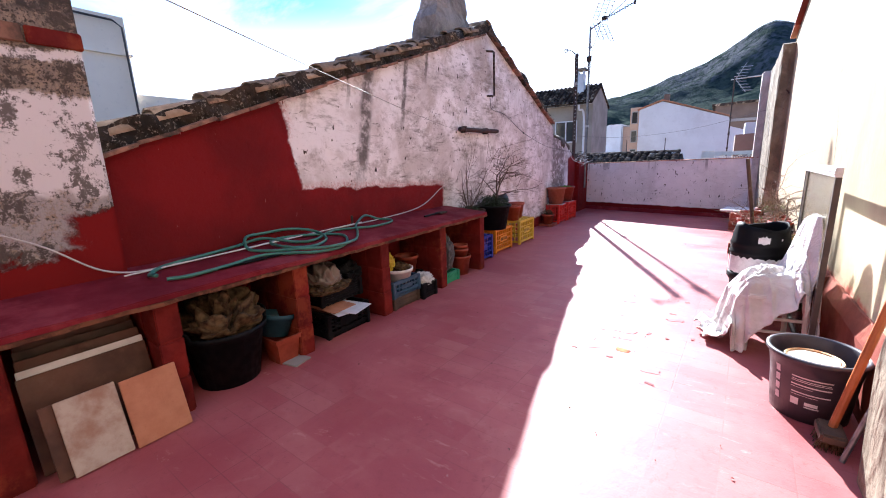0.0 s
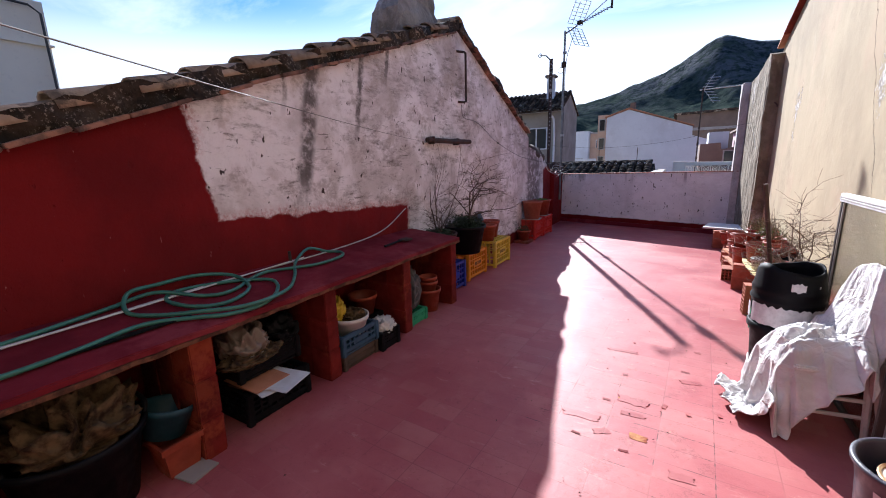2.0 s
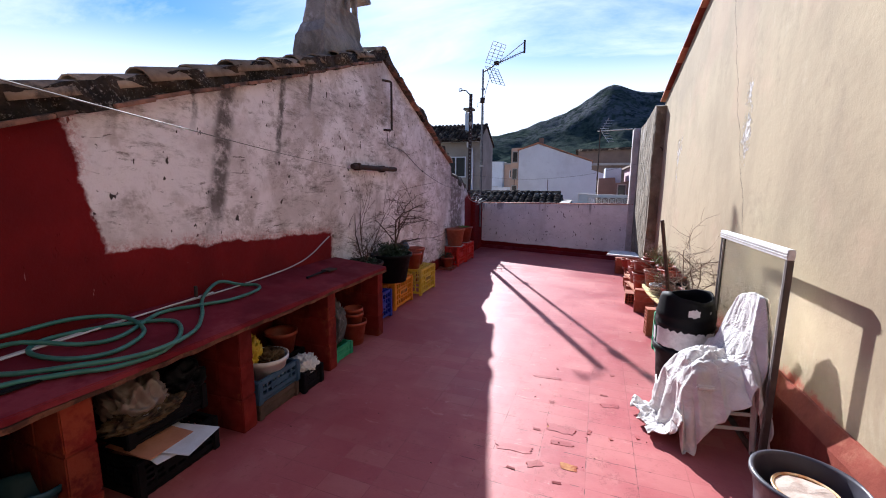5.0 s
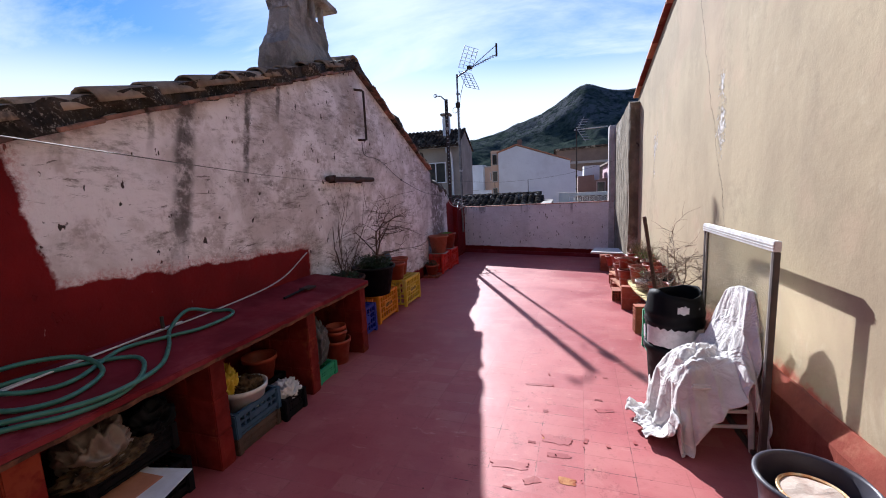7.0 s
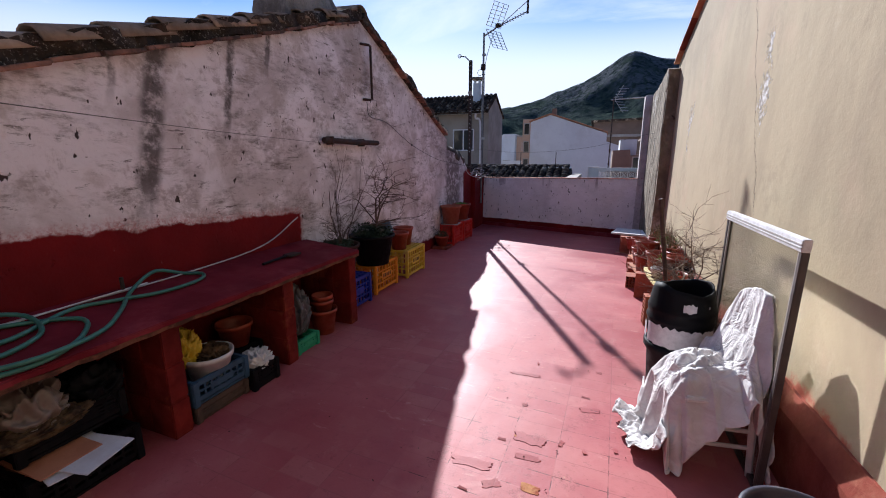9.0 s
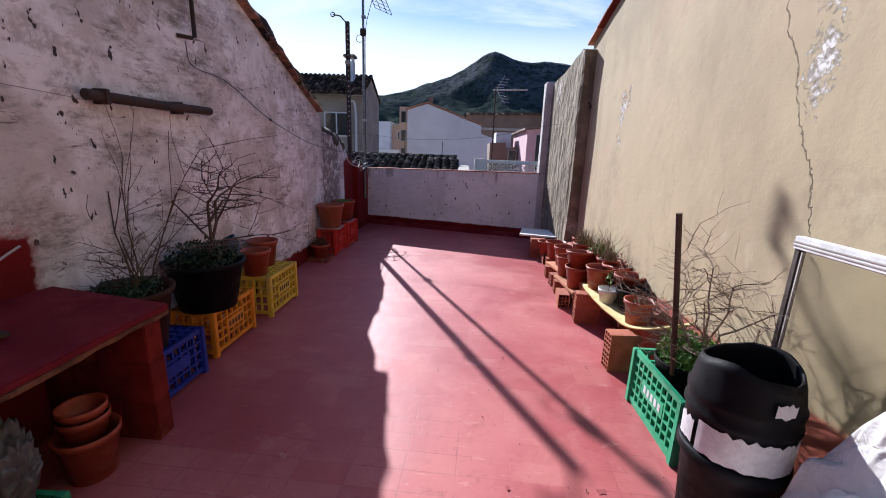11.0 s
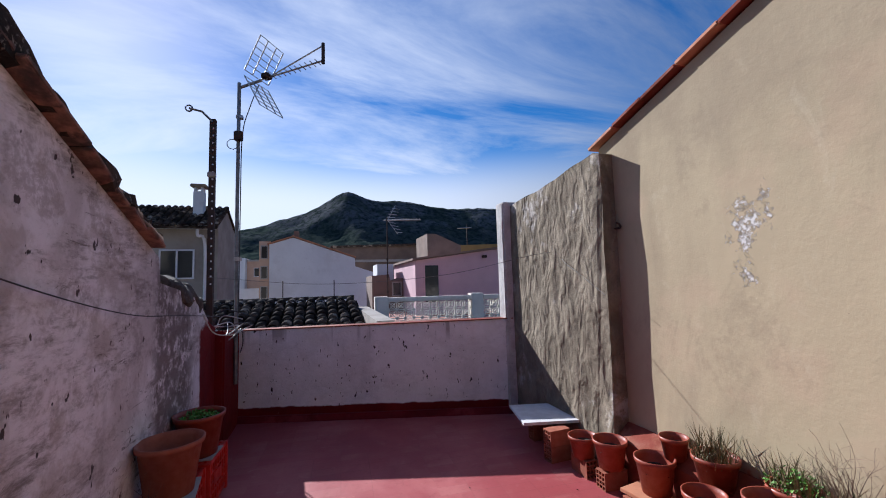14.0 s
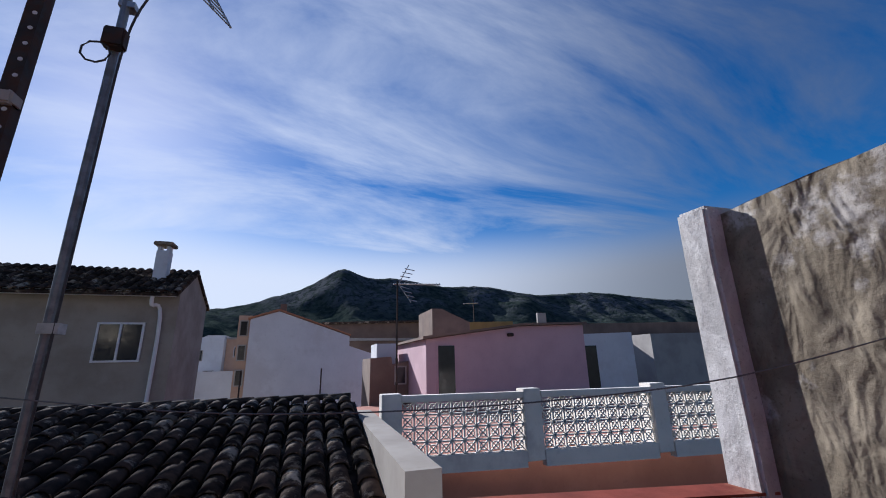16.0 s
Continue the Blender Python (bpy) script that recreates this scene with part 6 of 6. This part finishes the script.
pot("terracotta_pot", "terracotta pot beside stacked bricks", TERRA, (2.98, 4.22, 0.15), 0.13, 0.20, RP)
brick_at(3.05, 3.92, 0.0, 0)
brick_at(2.98, 4.22, 0.0, 90)
sd1 = thing("seedling", "thin green seedling in a white pot", "plant", (3.04, 1.66, 0.43))
part("stem", shrub_mesh(61, 0.30, 0.5, 2, 0.003, (0, 0), 2), TWIG, sd1)
part("foliage", leaves(30, 0, 0, 0.14, 0.04, 0.04, 0.08, 0.025, 63), LEAF, sd1)
sd2 = thing("dry_sprig", "dry curled sprig in a pot", "plant", (3.12, 1.16, 0.50))
part("foliage", leaves(40, 0, 0, 0.03, 0.05, 0.06, 0.03, 0.03, 64), GRASS, sd2)
wd = thing("wild_stalks", "dry thin stalks leaning on the beige wall", "plant", (3.26, 2.30, 0.45))
for sd in (71, 72, 73):
    part("stalk", shrub_mesh(sd, 0.8, 0.5, 2, 0.003, (0.0, -0.25 + 0.25 * (sd - 71)), 2), TWIG, wd)
rl = thing("pink_weed", "pale reddish dry weed beside the pots", "plant", (3.22, 1.95, 0.48))
part("foliage", leaves(50, 0, -0.1, 0.16, 0.05, 0.16, 0.10, 0.022, 66), plain("dry red leaf", (0.42, 0.16, 0.11), (0.5, 0.26, 0.16), 9, 50, 0.8, 0.1), rl)

# ---- green crate with shrub, barrel ----
crate("green_crate", "green plastic fruit crate with a potted shrub", GREENC, (0.64, 0.38, 0.40), (3.04, 0.28, 0), 90, False, slats=9, rows=5, mark=LABELW)
gpot = pot("shrub_pot", "black pot with green herbs and a bare shrub", BLACKP, (3.05, 0.32, 0.03), 0.165, 0.44)
part("foliage", leaves(1500, 0, 0, 0.49, 0.17, 0.18, 0.13, 0.026, 77), LEAF, gpot, "bright green herbs")
for sd, le in ((81, (-0.1, 0.8)), (82, (-0.05, -0.75)), (86, (-0.25, 0.1))):
    s3 = part("shrub", shrub_mesh(sd, 0.98, 1.5, 4, 0.009, le, 3), TWIG, gpot)
    s3.matrix_basis = pose(0.06, 0.0, 0.36)
stk = thing("stake", "upright dark wooden stake in the pot", "stake", (2.925, 0.22, 0.42))
part("stick", tube([(0, 0, 0), (-0.07, -0.03, 0.45), (-0.155, -0.06, 0.96)], 0.016, 8), WOODD, stk)

bar = thing("black_barrel", "cut black plastic barrel with torn white label", "barrel", (2.91, -0.35, 0))
bar.scale = (1, 1, 1.1)
prof = [(0, 0.0), (0.165, 0.0), (0.19, 0.30), (0.215, 0.335), (0.215, 0.37), (0.19, 0.38), (0.185, 0.30), (0, 0.30)]
b1 = part("lower_tub", lathe(prof, 32), BLACKP, bar, smooth=True)
prof = [(0, 0.31), (0.17, 0.31), (0.185, 0.36), (0.20, 0.44), (0.205, 0.52), (0.215, 0.535), (0.215, 0.55), (0.205, 0.56), (0.212, 0.60), (0.214, 0.615), (0.205, 0.63), (0.19, 0.72), (0.178, 0.755), (0.168, 0.75), (0.18, 0.70), (0.192, 0.55), (0.16, 0.34), (0, 0.34)]
bm = lathe(prof, 40)
for v in bm.verts:
    if v.co.z > 0.68:
        v.co.z += 0.02 * math.sin(math.atan2(v.co.y, v.co.x) * 2 + 0.5) + 0.012 * noise.noise(v.co * 14)
part("drum", bm, BLACKP, bar, "cut black drum", smooth=True)


def wrap(r, z0, z1, a0, a1, n, seed, edge=0.012):
    """A torn band lying on a drum of radius r."""
    bm = bmesh.new()
    lo, hi = [], []
    for i in range(n + 1):
        a = a0 + (a1 - a0) * i / n
        k = noise.noise(Vector((i * 0.35, seed, 0)))
        lo.append(bm.verts.new((r * math.cos(a), r * math.sin(a), z0 + edge * k)))
        hi.append(bm.verts.new((r * math.cos(a) * 1.01, r * math.sin(a) * 1.01, z1 + edge * 1.6 * noise.noise(Vector((i * 0.5, seed + 5, 0))))))
    for i in range(n):
        bm.faces.new((lo[i], lo[i + 1], hi[i + 1], hi[i]))
    return bm


part("label", wrap(0.2085, 0.385, 0.515, math.radians(195), math.radians(330), 40, 2), LABELW, bar, "torn white label")
part("label", wrap(0.212, 0.40, 0.50, math.radians(165), math.radians(190), 10, 9), LABELW, bar)
part("label_scrap", wrap(0.2135, 0.635, 0.685, math.radians(262), math.radians(283), 8, 4, 0.02), LABELW, bar)
part("label_scrap", wrap(0.2080, 0.66, 0.675, math.radians(306), math.radians(309), 3, 6, 0.004), LABELW, bar)

# ---- window frame leaning on the wall ----
wf = thing("old_window", "old glazed window frame standing before the wall", "window", (3.178, -0.675, 0.0))
part("top_rail", box((-0.02, -0.57, 1.275), (0.018, 0.57, 1.335), 0.004), WFRAME, wf, "white flaking top rail")
for z in (1.292, 1.308):
    part("top_groove", box((-0.024, -0.57, z), (-0.02, 0.57, z + 0.006)), HGREY, wf)
for sy in (-0.565, 0.535):
    part("stile", box((-0.014, sy, 0.0), (0.018, sy + 0.03, 1.275), 0.003), ALUFRAME, wf)
for sy in (-0.530, 0.522):
    part("bead", box((-0.010, sy, 0.03), (0.0, sy + 0.008, 1.27)), HGREY, wf)
part("bottom_rail", box((-0.014, -0.535, 0.0), (0.018, 0.535, 0.03), 0.003), ALUFRAME, wf)
pn = part("pane", box((0.002, -0.535, 0.03), (0.006, 0.535, 1.275)), PANE, wf, "dusty glass pane")
pn.visible_shadow = False

# ---- chair under a sheet ----
chair = thing("garden_chair", "white slatted chair under a draped sheet", "chair", (2.955, -0.92, 0), 9)
for x in (-0.14, 0.17):
    for y in (-0.20, 0.20):
        part("leg", tube([(x * 1.12, y * 1.1, 0), (x, y, 0.42)], 0.018, 8, None, 0.020), WHITEPL, chair)
part("seat", box((-0.17, -0.23, 0.405), (0.19, 0.23, 0.435), 0.01), WHITEPL, chair)
for z in (0.16, 0.26):
    for y in (-0.205, 0.205):
        part("stretcher", tube([(-0.15, y, z), (0.18, y, z)], 0.012, 8), WHITEPL, chair)
for y in (-0.21, 0.21):
    part("back_post", tube([(0.17, y, 0.42), (0.19, y * 0.62, 0.93)], 0.018, 8), WHITEPL, chair)
for z in (0.55, 0.72, 0.90):
    part("back_slat", box((0.172 + (z - 0.42) * 0.048 - 0.008, -0.115, z - 0.03), (0.172 + (z - 0.42) * 0.048 + 0.008, 0.115, z + 0.03), 0.004), WHITEPL, chair)

sheet = thing("draped_sheet", "crumpled white cotton sheet draped over a chair", "cloth", (2.955, -0.92, 0), 9)
NU, NV = 170, 130


def folds(p, n=3):
    """Soft creases: ridged noise over n octaves, 0 to 1."""
    t, a, q = 0.0, 0.6, p.copy()
    for _ in range(n):
        t += a * (1 - min(1.0, abs(noise.noise(q)) * 2.6))
        a *= 0.5
        q = q * 2.1 + Vector((3.1, 1.7, 0.4))
    return t


def drape(u, v):
    """u runs over back, seat and floor; v across."""
    c = (v - 0.5) * 2
    knots = [(0.225, 0.40), (0.228, 0.70), (0.222, 0.99), (0.200, 1.00), (0.155, 0.74), (0.09, 0.54), (-0.04, 0.49), (-0.16, 0.47), (-0.215, 0.38), (-0.245, 0.16), (-0.285, 0.03), (-0.40, 0.02)]
    k = u * (len(knots) - 1)
    i = min(int(k), len(knots) - 2)
    f = k - i
    f = f * f * (3 - 2 * f)
    x = knots[i][0] * (1 - f) + knots[i + 1][0] * f
    z = knots[i][1] * (1 - f) + knots[i + 1][1] * f
    half = 0.30 + 0.03 * math.sin(u * 7)
    if k < 4.5:
        half = 0.165 + 0.15 * min(1, abs(k - 2.5) / 2.0)
    if k > 8:
        half *= 1.0 - 0.30 * min(1, (k - 8) / 3)
    y = c * half
    sag = max(0.0, abs(c) - 0.60)
    side = min(1.0, sag * 5)
    if k <= 8.5:
        if k > 4.5:
            drop = sag * (0.25 + 0.75 * min(1.0, (k - 4.5) / 3.2))
        else:
            drop = sag * (0.85 if c < 0 else 0.6)
        z = max(0.03, z - drop)
        y += math.copysign(sag * 0.05, c)
    # hanging folds grow downwards
    wave = math.sin(c * 7 + 4 * noise.noise(Vector((u * 2, c * 1.3, 0.3))))
    down = max(0.0, 1 - k / 2.2) + max(0.0, 1 - abs(k - 9.0) / 1.1)
    x += down * 0.032 * wave
    if side:
        y += math.copysign(side * 0.034 * math.sin(u * 38 + 5 * noise.noise(Vector((u * 5, 1, c)))), c)
        z += 0.11 * noise.noise(Vector((u * 5, c, 9.0))) * min(1, sag * 3)
    seat = max(0.0, 1 - abs(k - 6.1) / 1.9)
    heap = seat * max(0.0, 1 - (abs(c + 0.05) / 0.75) ** 2)
    f1 = folds(Vector((u * 15 + c * 1.5, c * 3.2 - u * 6, 1.7)), 3)
    z += heap * (0.05 + 0.10 * f1)
    x += heap * 0.035 * noise.noise(Vector((u * 24, c * 5, 3)))
    y += heap * 0.035 * noise.noise(Vector((u * 24, c * 5, 7)))
    f2 = folds(Vector((u * 5 + c * 0.8, c * 2.2, 8.8)), 2)
    x -= 0.022 * f2 * (1 - seat)
    if k > 9.4:
        lump = min(1.0, (k - 9.4) / 0.8)
        z += lump * (0.045 * folds(Vector((u * 22, c * 2.5, 6)), 2) + 0.05 * max(0.0, 1 - abs(k - 10.7) / 0.5) * max(0.0, c))
        y += 0.05 * lump + 0.03 * noise.noise(Vector((u * 22, c * 2, 8)))
        x += 0.05 * lump * noise.noise(Vector((1.0, c * 2.6, 2)))
    tilt_back = max(0.0, 1 - abs(k - 2.5) / 1.7)
    z += tilt_back * (-0.05 * c - 0.10 * c * c)
    return Vector((x, y, max(0.012 + 0.012 * f1, z)))


bm = bmesh.new()
vs = [[bm.verts.new(drape(i / NU, j / NV)) for j in range(NV + 1)] for i in range(NU + 1)]
for i in range(NU):
    for j in range(NV):
        bm.faces.new((vs[i][j], vs[i + 1][j], vs[i + 1][j + 1], vs[i][j + 1]))
bmesh.ops.smooth_vert(bm, verts=bm.verts, factor=0.35, use_axis_x=True, use_axis_y=True, use_axis_z=True)
fab = part("fabric", bm, CLOTH, sheet, smooth=True)
fab.modifiers.new("thick", "SOLIDIFY").thickness = 0.004

# ---- builder's bucket, tin, broom ----
bk = thing("builders_bucket", "large dark grey bucket with printed white label", "bucket", (3.105, -1.86, 0))
bk.scale = (0.96, 0.96, 0.9)
part("body", lathe([(0, 0), (0.178, 0), (0.20, 0.28), (0.216, 0.385), (0.230, 0.39), (0.230, 0.41), (0.214, 0.414), (0.205, 0.40), (0.19, 0.25), (0.168, 0.02), (0, 0.02)], 40), BUCKET, bk, smooth=True)


def rad_at(z):
    return 0.178 + 0.022 * z / 0.28 + 0.0015 if z < 0.28 else 0.20 + 0.016 * (z - 0.28) / 0.105 + 0.0015


def print_bar(z0, z1, a0, a1):
    bm = bmesh.new()
    n = 14
    for i in range(n):
        q = [a0 + (a1 - a0) * (i + k) / n for k in (0, 1)]
        bm.faces.new([bm.verts.new((rad_at(z) * math.cos(math.radians(a)), rad_at(z) * math.sin(math.radians(a)), z)) for a, z in ((q[0], z0), (q[1], z0), (q[1], z1), (q[0], z1))])
    return bm


for i, (z0, z1, a0, a1) in enumerate(((0.292, 0.300, 235, 285), (0.276, 0.280, 235, 283), (0.266, 0.270, 235, 285), (0.240, 0.248, 235, 285), (0.226, 0.229, 235, 262), (0.190, 0.198, 236, 286), (0.176, 0.179, 236, 270), (0.110, 0.155, 236, 247), (0.118, 0.140, 255, 272), (0.104, 0.112, 255, 274))):
    part("label_print", print_bar(z0, z1, a0, a1), LABELW, bk)
for k in range(4):
    part("label_print", print_bar(0.10 + 0.06 * k, 0.145 + 0.06 * k, 209, 217), LABELW, bk)
tin = thing("paint_tin", "round rusty tin of dried plaster in the bucket", "tin", (3.095, -1.87, 0.018))
tin.scale = (0.95, 0.95, 0.9)
part("can", lathe([(0, 0), (0.13, 0), (0.13, 0.33), (0.135, 0.335), (0.13, 0.34), (0.12, 0.335), (0.12, 0.325), (0, 0.325)], 32), RUSTTIN, tin, smooth=False)
part("filling", wobble(lathe([(0, 0.332), (0.06, 0.335), (0.119, 0.33)], 24), 0.008, 20), DRIEDPAINT, tin)
bmn = thing("broom", "worn broom with orange wooden handle on the wall", "broom", (3.143, -2.17, 0))
part("handle", tube([(0.0, 0.0, 0.05), (0.095, 0.03, 0.60), (0.155, 0.05, 0.95)], 0.018, 10), BROOM, bmn)
part("head", wobble(box((-0.05, -0.10, 0.05), (0.05, 0.06, 0.10), 0.01), 0.004, 15), WOODD, bmn)
bm = bmesh.new()
r = random.Random(3)
for k in range(160):
    x, y = r.uniform(-0.045, 0.045), r.uniform(-0.09, 0.05)
    tube([(x, y, 0.055), (x * 1.3 + r.uniform(-0.01, 0.01), y + r.uniform(-0.01, 0.01), 0.0)], 0.0022, 3, bm)
part("bristles", bm, BLANKET, bmn)
rod2 = thing("iron_bar", "thin grey bar leaning by the bucket", "bar", (3.175, -2.30, 0))
part("bar", tube([(0, 0, 0.0), (0.10, 0.05, 0.42)], 0.012, 8), STEEL, rod2)

# ---- fallen leaves and crumbs on the floor ----
bm = bmesh.new()
r = random.Random(9)
for k in range(60):
    x, y = r.uniform(0.2, 3.0), r.uniform(-3.2, 4.5)
    if k < 14:
        x, y = 2.2 + r.gauss(0, 0.45), -1.2 + r.gauss(0, 0.7)
    if x > 2.8:
        x = 2.7
    s = r.uniform(0.004, 0.013)
    a = r.uniform(0, 6.3)
    c, d = math.cos(a) * s, math.sin(a) * s
    v = [bm.verts.new(p) for p in ((x - c, y - d, 0.004), (x + d * 0.4, y - c * 0.4, 0.008), (x + c, y + d, 0.005), (x - d * 0.4, y + c * 0.4, 0.011))]
    bm.faces.new((v[0], v[1], v[2]))
    bm.faces.new((v[0], v[2], v[3]))
tagged(part("fallen_leaf_litter", bm, WOODR), "dry brown leaves scattered on the red floor", "litter", kind="stuff")
# old tiles showing through the paint, cracked and lifted along their edges
BARETILE = plain("bare ochre tile body", (0.50, 0.25, 0.12), (0.40, 0.17, 0.09), 20, 90, 0.95, 0.5, stain=(0.30, 0.08, 0.05), spec=0.1)
r = random.Random(9)


def ragged(x, y, w, d, a, lift, n=5):
    """A thin broken plate with an uneven outline, one edge raised."""
    bm = bmesh.new()
    edge = []
    for (x0, y0), (x1, y1) in (((-1, -1), (1, -1)), ((1, -1), (1, 1)), ((1, 1), (-1, 1)), ((-1, 1), (-1, -1))):
        for i in range(n):
            f = i / n
            edge.append(((x0 + (x1 - x0) * f) * w / 2 * r.uniform(0.78, 1.06), (y0 + (y1 - y0) * f) * d / 2 * r.uniform(0.72, 1.08)))
    c1, s1 = math.cos(a), math.sin(a)
    lo, hi = [], []
    for u, v in edge:
        h = 0.002 + 0.45 * lift * max(0.0, v / d + 0.5)
        lo.append(bm.verts.new((x + u * c1 - v * s1, y + u * s1 + v * c1, max(0.0005, h - 0.004))))
        hi.append(bm.verts.new((x + u * c1 - v * s1, y + u * s1 + v * c1, h)))
    bm.faces.new(hi)
    bm.faces.new(lo[::-1])
    for i in range(len(lo)):
        k = (i + 1) % len(lo)
        bm.faces.new((lo[i], lo[k], hi[k], hi[i]))
    return bm


for x, y, w, d, a, lift, mat in ((1.87, -0.48, 0.24, 0.035, 0.02, 0.012, FLOOR), (2.02, -1.24, 0.20, 0.09, -0.06, 0.014, FLOOR),
                                 (1.96, -1.23, 0.07, 0.03, 0.3, 0.003, BARETILE), (1.74, -1.55, 0.24, 0.07, 0.04, 0.010, FLOOR), (2.08, -1.62, 0.10, 0.055, -0.1, 0.004, BARETILE),
                                 (2.03, -1.40, 0.15, 0.04, 0.1, 0.012, FLOOR), (1.88, -1.66, 0.10, 0.05, 0.5, 0.012, FLOOR),
                                 (2.36, -0.80, 0.14, 0.05, 0.2, 0.009, FLOOR), (2.30, -1.85, 0.12, 0.06, 0.1, 0.010, FLOOR)):
    tagged(part("tile_fragment", ragged(x, y, w, d, a, lift), mat), "%s floor tile fragment in the worn floor" % ("cracked red painted" if mat is FLOOR else "bare ochre"), "tile fragment", "lifted tile fragments")
for k in range(11):
    x, y = 1.98 + r.gauss(0, 0.34), -1.3 + r.gauss(0, 0.5)
    tagged(part("tile_fragment", ragged(x, y, r.uniform(0.02, 0.06), r.uniform(0.012, 0.03), r.choice((0, 0, 1.57)) + r.uniform(-0.3, 0.3), 0.012, 2), FLOOR), "small curled flake of red floor paint", "tile fragment", "lifted tile fragments")
hk = thing("wall_hook", "small rusty hook on the rough wall end", "hook", (3.34, 4.00, 2.32))
part("hook", tube(curve_pts([(0, 0.04, 0), (0, -0.04, 0.0), (-0.02, -0.06, 0.03), (-0.04, -0.04, 0.05)], 5), 0.010, 6), IRON, hk)
